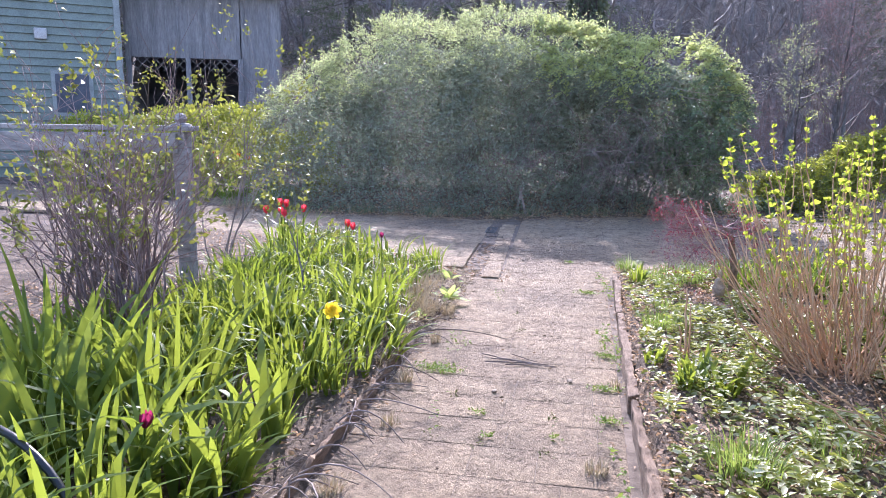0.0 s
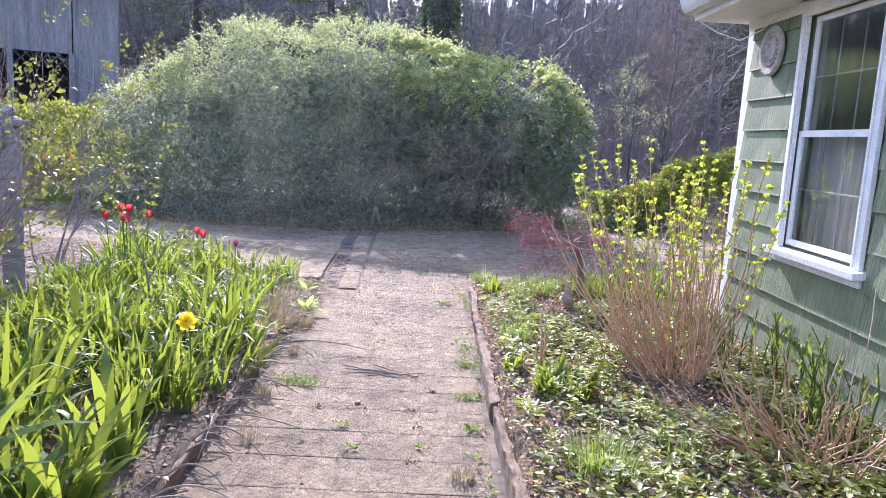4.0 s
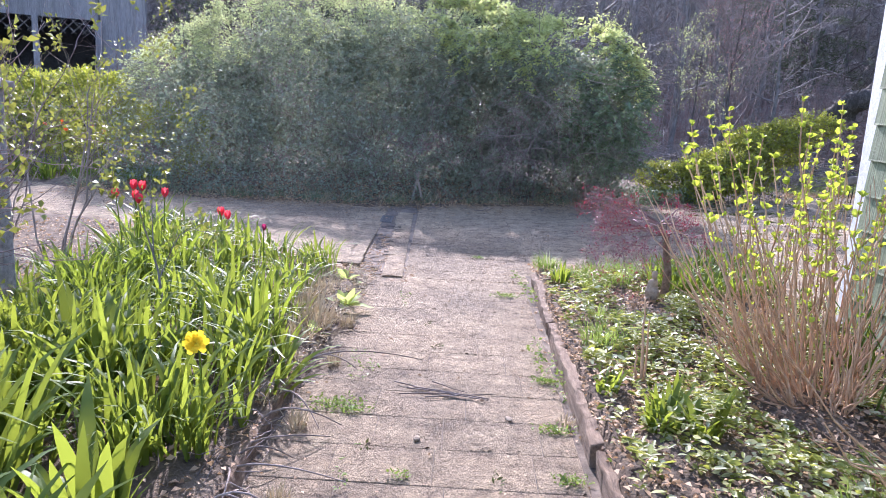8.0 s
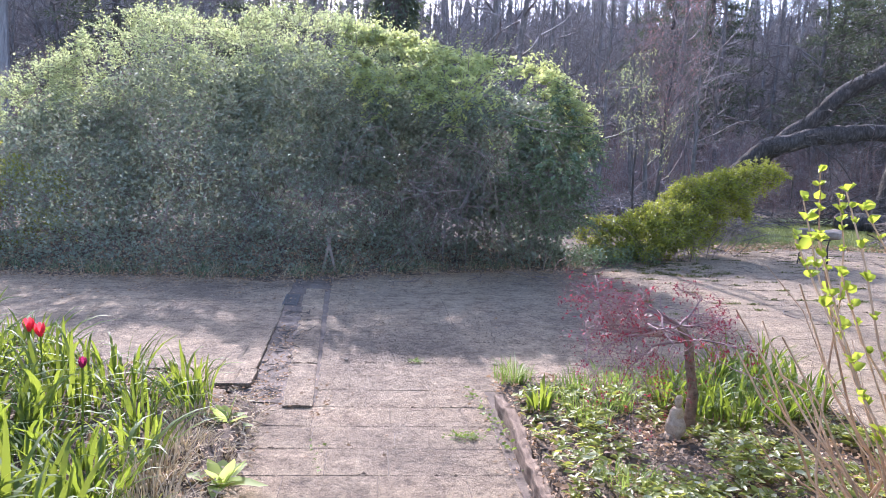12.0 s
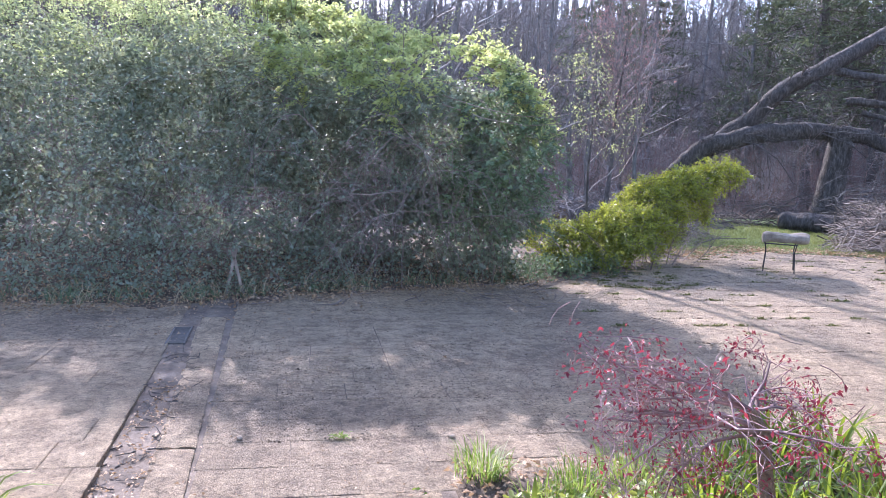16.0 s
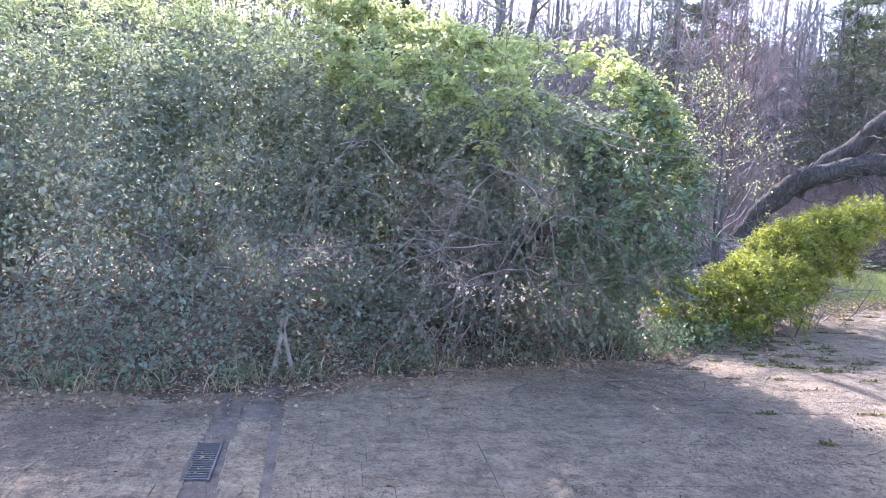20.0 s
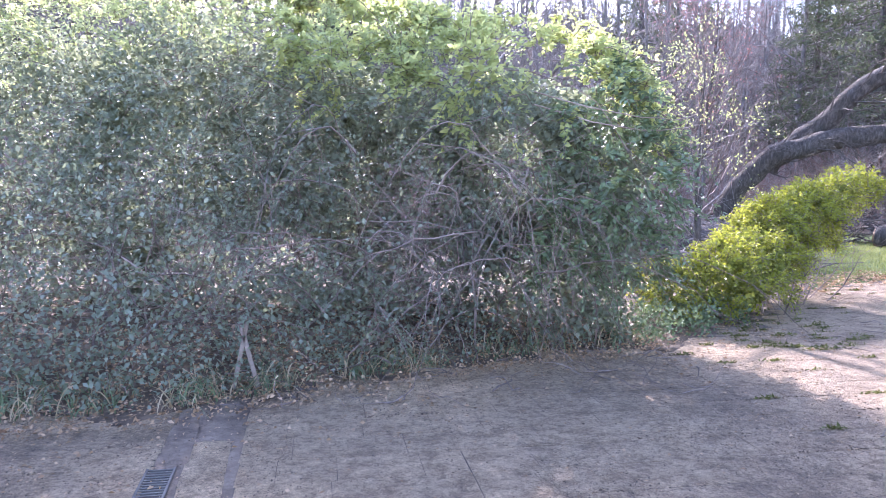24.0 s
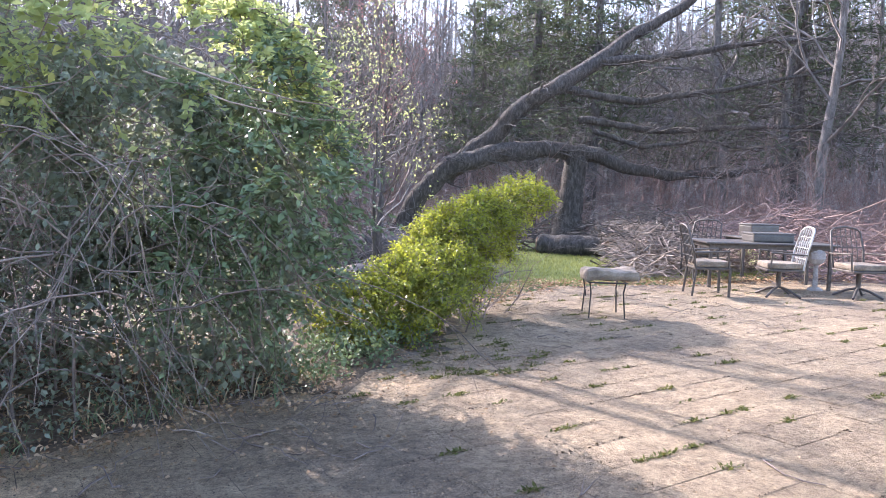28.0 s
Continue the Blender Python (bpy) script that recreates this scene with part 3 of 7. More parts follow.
while y < 16.3:
    if y < 6.75:
        lay_row(-0.90, 0.41, y, None, True)
    else:
        lay_row(-14, -1.0 - 0.038 * (y - 6.8), y, off_patio, False, 0.035)
        lay_row(-0.602 - 0.035 * (y - 7) if y < 11.4 else -1.1, 0.45, y, lambda a, b, q: q > float(patio_far((a + b) / 2)))
        lay_row(0.45, 2.5, y, off_patio)
    if y > 5.95:
        lay_row(2.5, 14, y, off_patio)
    y += ROW


def lay_pavers():
    for k, m in paver_places:
        ob = new("paver", cut_meshes[k])
        ob.parent = bedding
        ob.matrix_basis = m
    vs, fs, base = [], [], 0
    for k, m in far_pavers:
        me = cut_meshes[k]
        vs += [m @ v.co for v in me.vertices]
        fs += [tuple(i + base for i in p.vertices) for p in me.polygons]
        base += len(me.vertices)
    ob = part("pavers_beyond", mesh_of("pavers_beyond", vs, fs, M_PAVER_FAR), M_PAVER_FAR, bedding)
    tagged(ob, kind="stuff")


# concrete strip and drain

strip = thing("drain_strip", "raised concrete strip beside a debris-filled drain channel", "drain")
tagged(strip, kind="structure")


def lane(y, a, b):
    """x of a line that runs from (a, 6.76) to (b, 10.4)."""
    return a + (b - a) * (y - 6.76) / 3.64


def strip_slab(y0, y1, name):
    """One broken length of the concrete strip, chipped along its edges."""
    ys, us = np.linspace(y0, y1, max(6, int((y1 - y0) * 26))), np.linspace(0, 1, 7)
    vs, fs = [], []
    for z_lo in (False, True):
        for i, yy in enumerate(ys):
            for j, u in enumerate(us):
                x0, x1 = lane(yy, -0.778, -1.0), lane(yy, -0.608, -0.782)
                n = noise.noise((yy * 9, u * 2, 3)) * 0.5 + noise.noise((yy * 31, u * 5, 1)) * 0.5
                rim = 1.0 if j in (0, 6) else 0.0
                jag = (noise.noise((u * 9, y0, 2)) + noise.noise((u * 23, y0, 5))) * 0.02 * (i in (0, len(ys) - 1))
                z = -0.05 if z_lo else 0.013 * max(0, (10 - yy) / 3.2) + 0.004 + 0.004 * n - 0.006 * rim
                vs.append((x0 + (x1 - x0) * u + n * 0.010 * rim, yy + jag, z))
    nx, ny = len(us), len(ys)
    half = nx * ny
    for i in range(ny - 1):
        for j in range(nx - 1):
            k = i * nx + j
            fs += [(k, k + 1, k + nx + 1, k + nx), (half + k, half + k + nx, half + k + nx + 1, half + k + 1)]
        for k in (i * nx, i * nx + nx - 1):
            fs.append((k, k + nx, half + k + nx, half + k))
    for j in range(nx - 1):
        for k in (j, half - nx + j):
            fs.append((k, k + 1, half + k + 1, half + k))
    part(name, mesh_of(name, vs, fs, M_PAVER), M_PAVER, strip)


for y0, y1 in ((6.70, 7.55), (7.565, 8.9), (8.915, 10.4)):
    strip_slab(y0, y1, "kerb_strip")
dirt_v = [(lane(yy, -1.0, -1.14) + (lane(yy, -0.76, -0.98) - lane(yy, -1.0, -1.14)) * u, yy, 0.004 - 0.016 * (9.45 < yy < 10.1) + 0.010 * noise.noise((u * 5, yy * 9, 0)) + 0.008 * noise.noise((u * 11, yy * 27, 4))) for yy in np.linspace(6.78, 10.7, 130) for u in np.linspace(0, 1, 10)]
dirt_f = [(k, k + 1, k + 11, k + 10) for k in range(129 * 10) if k % 10 < 9]
part("channel_dirt", mesh_of("channel_dirt", dirt_v, dirt_f, M_JOINT, True), M_JOINT, strip, "packed dirt and debris in the channel")
grate = thing("drain_grate", "grey slotted metal drain grate half sunk in dirt", "grate", (-1.07, 9.78, 0.0), turn=2)
for s in (-1, 1):
    part("side_rail", boxed((0.012, 0.52, 0.02), (s * 0.065, 0, 0), None, 0.002), M_GRATE, grate)
for i in range(17):
    part("bar", boxed((0.125, 0.012, 0.014), (0, -0.24 + i * 0.03, 0.002), None, 0.002), M_GRATE, grate)

# edging of the beds
for i, (y0, y1, w) in enumerate(((-0.6, 1.35, 0.0), (1.4, 3.55, 0.01), (3.6, 5.3, -0.006), (5.35, 6.72, 0.0))):
    e = tagged(new("edging_timber"), "worn grey brown timber edging board beside the path", "edging", "edging boards along the path")
    e.matrix_basis = pose(0.455 + w + 0.01 * i, (y0 + y1) / 2, 0.05, 0, 2 - i, 0.6 - 0.5 * i)
    bm = boxed((0.046, y1 - y0, 0.14), (0, 0, -0.018), None, 0.008)
    bmesh.ops.subdivide_edges(bm, edges=[ed for ed in bm.edges if ed.calc_length() > 0.8], cuts=70)
    for v in bm.verts:
        n = noise.noise((v.co.x * 9, (v.co.y + i * 3) * 2.3, v.co.z * 9)) + 0.6 * noise.noise((v.co.x * 30, (v.co.y + i * 3) * 17, v.co.z * 30))
        v.co += Vector((n * 0.016, 0, n * 0.022))
    part("board", bm, M_TIMBER, e)
for i, (y0, y1) in enumerate(((-1.0, 1.3), (1.35, 3.1), (3.15, 4.9))):
    e = tagged(new("edging_timber"), "rotting low edging board half buried along the lily bed", "edging", "edging boards along the path")
    e.matrix_basis = pose(-0.93 - 0.01 * i, (y0 + y1) / 2, 0.02, 0, -4, 0.8 * (i - 1))
    bm = boxed((0.04, y1 - y0, 0.11), (0, 0, -0.008), None, 0.008)
    bmesh.ops.subdivide_edges(bm, edges=[ed for ed in bm.edges if ed.calc_length() > 0.8], cuts=60)
    for v in bm.verts:
        n = noise.noise((v.co.x * 9, (v.co.y + i * 5) * 2.1, v.co.z * 9)) + 0.6 * noise.noise((v.co.x * 30, (v.co.y + i * 3) * 15, v.co.z * 30))
        v.co += Vector((n * 0.018, 0, n * 0.022))
    part("board", bm, M_TIMBER, e)

# ---- the green house ----
WX, CY = 2.50, 5.75
house = thing("house", "low house clad in sage green combed shingles with white trim", "house", (WX, CY, 0))
Y_END = -5.0
COURSE = 0.2275
W_Y0, W_Y1, W_Z0, W_Z1 = 3.93 - CY, 4.80 - CY, 0.88, 2.40
wall = part("wall", boxed((0.14, W_Y0 - (Y_END - CY), 2.62), (0.09, (W_Y0 + Y_END - CY) / 2, 1.25), None, 0), M_SHINGLE, house)
part("wall", boxed((0.14, -W_Y1, 2.62), (0.09, W_Y1 / 2, 1.25), None, 0), M_SHINGLE, house)
part("wall", boxed((0.14, W_Y1 - W_Y0, W_Z0 + 0.06), (0.09, (W_Y0 + W_Y1) / 2, (W_Z0 - 0.06) / 2), None, 0), M_SHINGLE, house)
part("wall", boxed((0.14, W_Y1 - W_Y0, 2.56 - W_Z1), (0.09, (W_Y0 + W_Y1) / 2, (W_Z1 + 2.56) / 2), None, 0), M_SHINGLE, house)
gable = bmesh.new()
gp = [(0.16, 0, -0.06), (5.4, 0, -0.06), (5.4, 0, 2.56), (2.78, 0, 3.9), (0.16, 0, 2.56)]
va = [gable.verts.new(p) for p in gp]
vb = [gable.verts.new((p[0], p[1] - 0.14, p[2])) for p in gp]
gable.faces.new(va), gable.faces.new(vb[::-1])
for k in range(5):
    gable.faces.new((va[k], vb[k], vb[(k + 1) % 5], va[(k + 1) % 5]))
part("end_wall", gable, M_SHINGLE, house)
part("back_wall", boxed((0.14, 10.6, 2.62), (5.33, -5.45, 1.25), None, 0), M_SHINGLE, house)
part("rear_end_wall", boxed((5.3, 0.14, 2.62), (2.72, Y_END - CY - 0.0, 1.25), None, 0), M_SHINGLE, house)
part("floor_slab", boxed((5.2, 10.5, 0.1), (2.75, -5.4, 0.02), None, 0), M_CONCRETE, house)
part("room_wall", boxed((0.06, 10.4, 2.5), (2.6, -5.4, 1.3), None, 0), M_ROOMDARK, house, "dim inner wall seen through the window")
part("corner_board", boxed((0.135, 0.022, 2.6), (0.085, 0.012, 1.27), None, 0.003), M_WHITE, house, "white painted corner board")
part("corner_board", boxed((0.022, 0.125, 2.6), (0.004, -0.05, 1.27), None, 0.003), M_WHITE, house, "white painted corner board")


def shingle_mesh(ly, h):
    """One wide combed shingle: thin at the top, thick at its foot."""
    bm = bmesh.new()
    pts = [(-0.028, -h / 2), (-0.025, -h / 2 + 0.012), (-0.008, h / 2 + 0.02), (0.02, h / 2 + 0.02), (0.02, -h / 2)]
    a = [bm.verts.new((x, -ly / 2, z)) for x, z in pts]
    b = [bm.verts.new((x, ly / 2, z)) for x, z in pts]
    bm.faces.new(a[::-1]), bm.faces.new(b)
    for k in range(5):
        bm.faces.new((a[k], a[(k + 1) % 5], b[(k + 1) % 5], b[k]))
    bmesh.ops.recalc_face_normals(bm, faces=bm.faces)
    me = bpy.data.meshes.new("shingle")
    bm.to_mesh(me)
    bm.free()
    me.materials.append(M_SHINGLE)
    return me


shingles = {}


def clad(y0, y1, z, h):
    ly = round(y1 - y0 - 0.004, 3)
    key = (ly, round(h, 3))
    if key not in shingles:
        shingles[key] = shingle_mesh(ly, h)
    ob = new("shingle", shingles[key])
    ob.parent = house
    ob.matrix_basis = pose(0, (y0 + y1) / 2, z + h / 2)


def clad_house():
    sr = random.Random(3)
    z = 0.07
    row = 0
    while z < 2.45:
        h = min(COURSE, 2.5 - z)
        cuts = [-0.112]
        yy = -0.112 - (1.22 if row % 2 else 0.61) + sr.uniform(-0.05, 0.05)
        while yy > Y_END - CY:
            cuts.append(yy)
            yy -= 1.22
        cuts.append(Y_END - CY)
        for b, a in zip(cuts, cuts[1:]):
            lo, hi = W_Y0 - 0.1, W_Y1 + 0.1
            if z + h > W_Z0 - 0.1 and z < W_Z1 + 0.1:
                pieces = [(a, min(b, lo)), (max(a, hi), b)]
            else:
                pieces = [(a, b)]
            for p, q in pieces:
                if q - p > 0.02:
                    clad(p, q, z, h)
        z += COURSE
        row += 1


# window
win = part("window", boxed((0.03, W_Y1 - W_Y0 + 0.15, 0.09), (-0.022, (W_Y0 + W_Y1) / 2, W_Z1 + 0.04), None, 0.004), M_WHITE, house, "white double-hung window with a pale curtain")
for yy, dy in ((W_Y0 - 0.033, 0.016), (W_Y1 + 0.033, -0.016)):
    part("casing_bead", boxed((0.012, 0.018, W_Z1 - W_Z0 - 0.01), (-0.043, yy + dy * 1.3, (W_Z0 + W_Z1) / 2 - 0.005), None, 0.004), M_WHITE, win)
    part("side_casing", boxed((0.03, 0.075, W_Z1 - W_Z0 + 0.02), (-0.022, yy, (W_Z0 + W_Z1) / 2 - 0.005), None, 0.004), M_WHITE, win)
part("sill", boxed((0.10, W_Y1 - W_Y0 + 0.24, 0.045), (-0.045, (W_Y0 + W_Y1) / 2, W_Z0 - 0.035), pose(0, 0, 0, 0, -5, 0), 0.006), M_WHITE, win)
part("apron", boxed((0.03, W_Y1 - W_Y0 + 0.16, 0.05), (-0.018, (W_Y0 + W_Y1) / 2, W_Z0 - 0.085), None, 0.004), M_WHITE, win)
part("head_cap", boxed((0.05, W_Y1 - W_Y0 + 0.24, 0.02), (-0.03, (W_Y0 + W_Y1) / 2, W_Z1 + 0.115), None, 0.003), M_WHITE, win)
ZM = 1.635
for nm, z0, z1, dx in (("lower_sash", W_Z0 + 0.01, ZM + 0.02, 0.012), ("upper_sash", ZM - 0.02, W_Z1 - 0.005, 0.034)):
    bm = bmesh.new()
    yc, wid = (W_Y0 + W_Y1) / 2, W_Y1 - W_Y0 - 0.02
    for yy in (yc - wid / 2 + 0.022, yc + wid / 2 - 0.022):
        box(bm, (0.022, 0.044, z1 - z0), (dx, yy, (z0 + z1) / 2), None, 0.003)
    for zz in (z0 + 0.022, z1 - 0.02):
        box(bm, (0.022, wid - 0.088, 0.042), (dx, yc, zz), None, 0.003)
    part(nm, bm, M_WHITE, win)
    bm = bmesh.new()
    gw = (wid - 0.088) / 3
    for k in (1, 2):
        box(bm, (0.006, 0.012, z1 - z0 - 0.08), (dx + 0.012, yc - (wid - 0.088) / 2 + k * gw, (z0 + z1) / 2), None, 0.001)
    box(bm, (0.0055, wid - 0.09, 0.012), (dx + 0.012, yc, (z0 + z1) / 2), None, 0.001)
    part("grille", bm, M_GRILLE, win, "thin grey grille bars behind the pane")
    p = part("pane", boxed((0.003, wid - 0.086, z1 - z0 - 0.082), (dx + 0.002, yc, (z0 + z1) / 2), None, 0), M_GLASS, win)
    p.visible_shadow = False
cx = np.linspace(0, 1, 60)
cv, cf = [], []
for k, s in enumerate(cx):
    for z in (0.9, 1.25, 1.66):
        cv.append((0.10 + 0.018 * math.sin(s * 55 + z), W_Y0 + 0.02 + s * (W_Y1 - W_Y0 - 0.04), z))
    if k:
        b = 3 * k
        cf += [(b - 3, b, b + 1, b - 2), (b - 2, b + 1, b + 2, b - 1)]
part("curtain", mesh_of("curtain", cv, cf, M_CURTAIN, True), M_CURTAIN, win, "pale net curtain")

# eave, gutter, roof
part("frieze_board", boxed((0.02, 10.7, 0.075), (-0.014, -5.36, 2.468), None, 0.003), M_WHITE, house)
part("soffit", boxed((0.42, 10.85, 0.02), (-0.19, -5.325, 2.515), None, 0), M_WHITE, house)
part("fascia", boxed((0.022, 10.85, 0.15), (-0.405, -5.325, 2.58), None, 0.003), M_WHITE, house)
gut = bmesh.new()
prof = [(-0.418, 2.665), (-0.418, 2.555), (-0.45, 2.545), (-0.50, 2.56), (-0.525, 2.60), (-0.545, 2.665), (-0.537, 2.665), (-0.515, 2.605), (-0.495, 2.57), (-0.45, 2.557), (-0.426, 2.565), (-0.426, 2.665)]
ra = [gut.verts.new((x, 0.12, z)) for x, z in prof]
rb = [gut.verts.new((x, -10.8, z)) for x, z in prof]
for k in range(len(prof)):
    gut.faces.new((ra[k], rb[k], rb[(k + 1) % len(prof)], ra[(k + 1) % len(prof)]))
gut.faces.new([gut.verts.new((x, 0.125, z)) for x, z in prof[:6]])
part("gutter", gut, M_GUTTER, house, "white metal gutter")
SL = 26
ca, sa = math.cos(radians(SL)), math.sin(radians(SL))
roof = part("roof", boxed((3.75, 11.0, 0.03), (-0.42 + 3.75 / 2 * ca, -5.3, 2.68 + 3.75 / 2 * sa), pose(0, 0, 0, 0, -SL, 0), 0), M_ROOF, house, "grey weathered shingle roof")
part("roof", boxed((3.75, 11.0, 0.03), (2.78 + 0.17 + 3.75 / 2 * ca, -5.3, 2.68 + 3.75 / 2 * sa + 0.002), pose(0, 0, 0, 0, SL, 0), 0), M_ROOF, house)
part("rake_board", boxed((3.72, 0.025, 0.15), (-0.42 + 3.72 / 2 * ca, 0.18, 2.61 + 3.72 / 2 * sa), pose(0, 0, 0, 0, -SL, 0), 0.003), M_WHITE, house)


def shingle_roof():
    rr = random.Random(9)
    tab = boxed((0.17, 0.30, 0.016), (0, 0, 0), None, 0)
    me = bpy.data.meshes.new("roof_shingle")
    tab.to_mesh(me)
    tab.free()
    me.materials.append(M_ROOF)
    for r in range(5):
        for c in range(22):
            s = -0.02 + r * 0.14
            ob = new("roof_shingle", me)
            ob.parent = roof
            ob.matrix_basis = pose(-0.42 + s * ca, 0.09 - c * 0.305 - (r % 2) * 0.15, 2.708 + s * sa + rr.uniform(0, 0.006), 0, -SL + 2.5, rr.uniform(-1, 1))


# wall plate by the window
plate = thing("wall_medallion", "round pale carved plaque hung on green shingles", "wall ornament", (WX - 0.035, 5.245, 2.225))
plate.rotation_euler = (0, radians(-90), 0)


def lathe(prof, n=32):
    bm = bmesh.new()
    rings = [[bm.verts.new((r * math.cos(2 * math.pi * k / n), r * math.sin(2 * math.pi * k / n), z)) for k in range(n)] for r, z in prof]
    for a, b in zip(rings, rings[1:]):
        for k in range(n):
            bm.faces.new((a[k], a[(k + 1) % n], b[(k + 1) % n], b[k]))
    bm.faces.new(rings[-1])
    bm.faces.new(rings[0][::-1])
    bmesh.ops.recalc_face_normals(bm, faces=bm.faces)
    return bm


part("rim", lathe([(0.175, 0), (0.178, 0.012), (0.165, 0.028), (0.135, 0.026), (0.125, 0.014), (0.085, 0.014)]), M_STONE, plate, "pale raised rim")
part("centre", lathe([(0.078, 0.013), (0.074, 0.026), (0.05, 0.030), (0.04, 0.022), (0.012, 0.024)]), M_STONE, plate)
for k in range(20):
    a = 2 * math.pi * k / 20
    bm = bmesh.new()
    bmesh.ops.create_icosphere(bm, subdivisions=1, radius=0.011, matrix=Matrix.Translation((0.105 * math.cos(a), 0.105 * math.sin(a), 0.018)))
    part("bead", bm, M_STATUE, plate)
cable = tagged(new("eave_cable", tube_mesh("eave_cable", [([(2.1, 5.80, 2.50), (2.25, 5.79, 2.42), (2.44, 5.80, 2.37), (2.455, 5.45, 2.40), (2.45, 5.2, 2.46), (2.44, 5.05, 2.50)], [0.005] * 6)], M_GUTTER, 6)), "thin pale cable sagging under the eave", "cable")

# ---- plants ----
def clump(n, spread, h, w, droop, r, tilt=0.55, seg=5, fan=None):
    """Blades rising from one spot."""
    a = r.uniform(0, 2 * np.pi, n)
    d = spread * np.sqrt(r.random(n))
    base = np.stack([np.cos(a) * d, np.sin(a) * d, np.zeros(n)], -1)
    b = a + r.normal(size=n) * 0.7
    lean = np.stack([np.cos(b), np.sin(b), np.zeros(n)], -1) * r.uniform(0.1, tilt, n)[:, None]
    face = b + np.pi / 2 + r.normal(size=n) * 0.4 if fan is None else fan + r.normal(size=n) * 0.25
    return blades(base, lean, h * r.uniform(0.55, 1.1, n), w * r.uniform(0.7, 1.2, n), droop * r.uniform(0.3, 1.2, n), seg, face)


def plant(name, label, category, place, pieces, group="", turn=0.0):
    ob = thing(name, label, category, place, group, turn)
    for nm, (v, f), mat in pieces:
        single = nm in ("leaf", "withered_leaf")
        step = 12 if single else len(v)
        for i in range(0, len(v), step):
            if single:
                k = i // 12
                me = mesh_of(nm, v[i:i + 12], f[5 * k:5 * k + 5] - i, mat, True)
            else:
                me = mesh_of(nm, v, f, mat, True)
            part(nm, me, mat, ob)
    return ob


def iris_variant(seed, h, w, n, mat, straw=6):
    r = np.random.default_rng(seed)
    v = clump(n, 0.15, h, w, 0.50, r, 1.0)
    d = clump(straw, 0.14, h * 0.55, w * 0.5, 0.8, r, 1.3)
    return [("leaf", v, mat), ("withered_leaf", d, M_STRAW)]


IRIS_L = "clump of upright sword-shaped green iris leaves"
LILY_L = "arching clump of bright green lily leaves"
iris = [plant("iris_clump", IRIS_L, "plant", (-1.35, 5.4, 0.06), iris_variant(1, 0.50, 0.021, 48, M_IRIS, 5), "iris bed"),
        plant("iris_clump", IRIS_L, "plant", (-1.9, 5.9, 0.06), iris_variant(2, 0.54, 0.025, 42, M_IRIS, 5), "iris bed"),
        plant("iris_clump", IRIS_L, "plant", (-1.25, 4.6, 0.06), iris_variant(3, 0.50, 0.024, 42, M_LILY, 4), "iris bed")]
lily = [plant("lily_clump", LILY_L, "plant", (-1.3, 3.45, 0.06), [("leaf", clump(50, 0.18, 0.54, 0.028, 0.46, np.random.default_rng(4), 0.85, 5), M_LILY)], "lily bed"),
        plant("lily_clump", LILY_L, "plant", (-1.75, 4.0, 0.06), [("leaf", clump(42, 0.17, 0.58, 0.034, 0.40, np.random.default_rng(5), 0.8, 5), M_LILY)], "lily bed"),
        plant("lily_clump", LILY_L, "plant", (-1.2, 2.3, 0.05), [("leaf", clump(20, 0.12, 0.46, 0.060, 0.34, np.random.default_rng(6), 0.95, 5), M_LILY)], "lily bed")]
pb = random.Random(21)
spots = []
for _ in range(4000):
    x, y = pb.uniform(-4.6, -1.2), pb.uniform(0.9, 8.4)
    if y > float(np.interp(x, near_x, near_y)) - 0.35 or (x < -2.3 and y > 4.6 and x < -2.3 - (y - 4.6) * 0.3):
        continue
    if x < (-2.95 if y < 3.3 else -2.0) and y < 5.2:
        continue
    if all((x - a) ** 2 + (y - b) ** 2 > 0.27**2 for a, b in spots):
        spots.append((x, y))
for x, y in spots:
    lily_zone = y < 4.3
    src = pb.choice(lily if lily_zone else iris)
    if 2.45 < y < 3.0 and x > -1.5:
        src = lily[2]
    if y < 2.6:
        src = pb.choice((lily[2], lily[2], lily[1], iris[1], lily[0]))
    s = pb.uniform(0.75, 1.2) * (1.2 if y < 2.9 else 1.0) * (0.85 if x > -1.25 else 1.0) * (0.75 if y > 5.2 and x > -1.7 else 1.0)
    c = copy_thing(src, pose(x, y, 0.06, pb.uniform(-9, 9), pb.uniform(-9, 9), pb.uniform(0, 360)))
    c.scale = (s, s, s * pb.uniform(0.8, 1.15))

for k, (x, y, s) in enumerate(((-1.22, 2.35, 0.6), (-1.2, 2.75, 0.6), (-1.16, 3.4, 0.7), (-1.12, 3.75, 0.8), (-1.06, 4.1, 0.85), (-1.12, 4.45, 0.66), (-1.15, 5.15, 0.5), (-1.2, 1.9, 0.7), (-1.2, 1.45, 0.7))):
    c = copy_thing(lily[k % 2], pose(x, y, 0.05, 0, 16, k * 83))
    c.scale = (s, s, s * 0.85)

mass = [plant("lily_clump", LILY_L, "plant", (-2.35, 3.9, 0.06), [("leaf_mass", clump(44, 0.20, 0.56, 0.030, 0.46, np.random.default_rng(14), 0.9), M_LILY)], "lily bed"),
        plant("iris_clump", IRIS_L, "plant", (-2.5, 5.2, 0.06), [("leaf_mass", clump(44, 0.18, 0.52, 0.024, 0.48, np.random.default_rng(15), 0.95), M_IRIS)], "iris bed")]
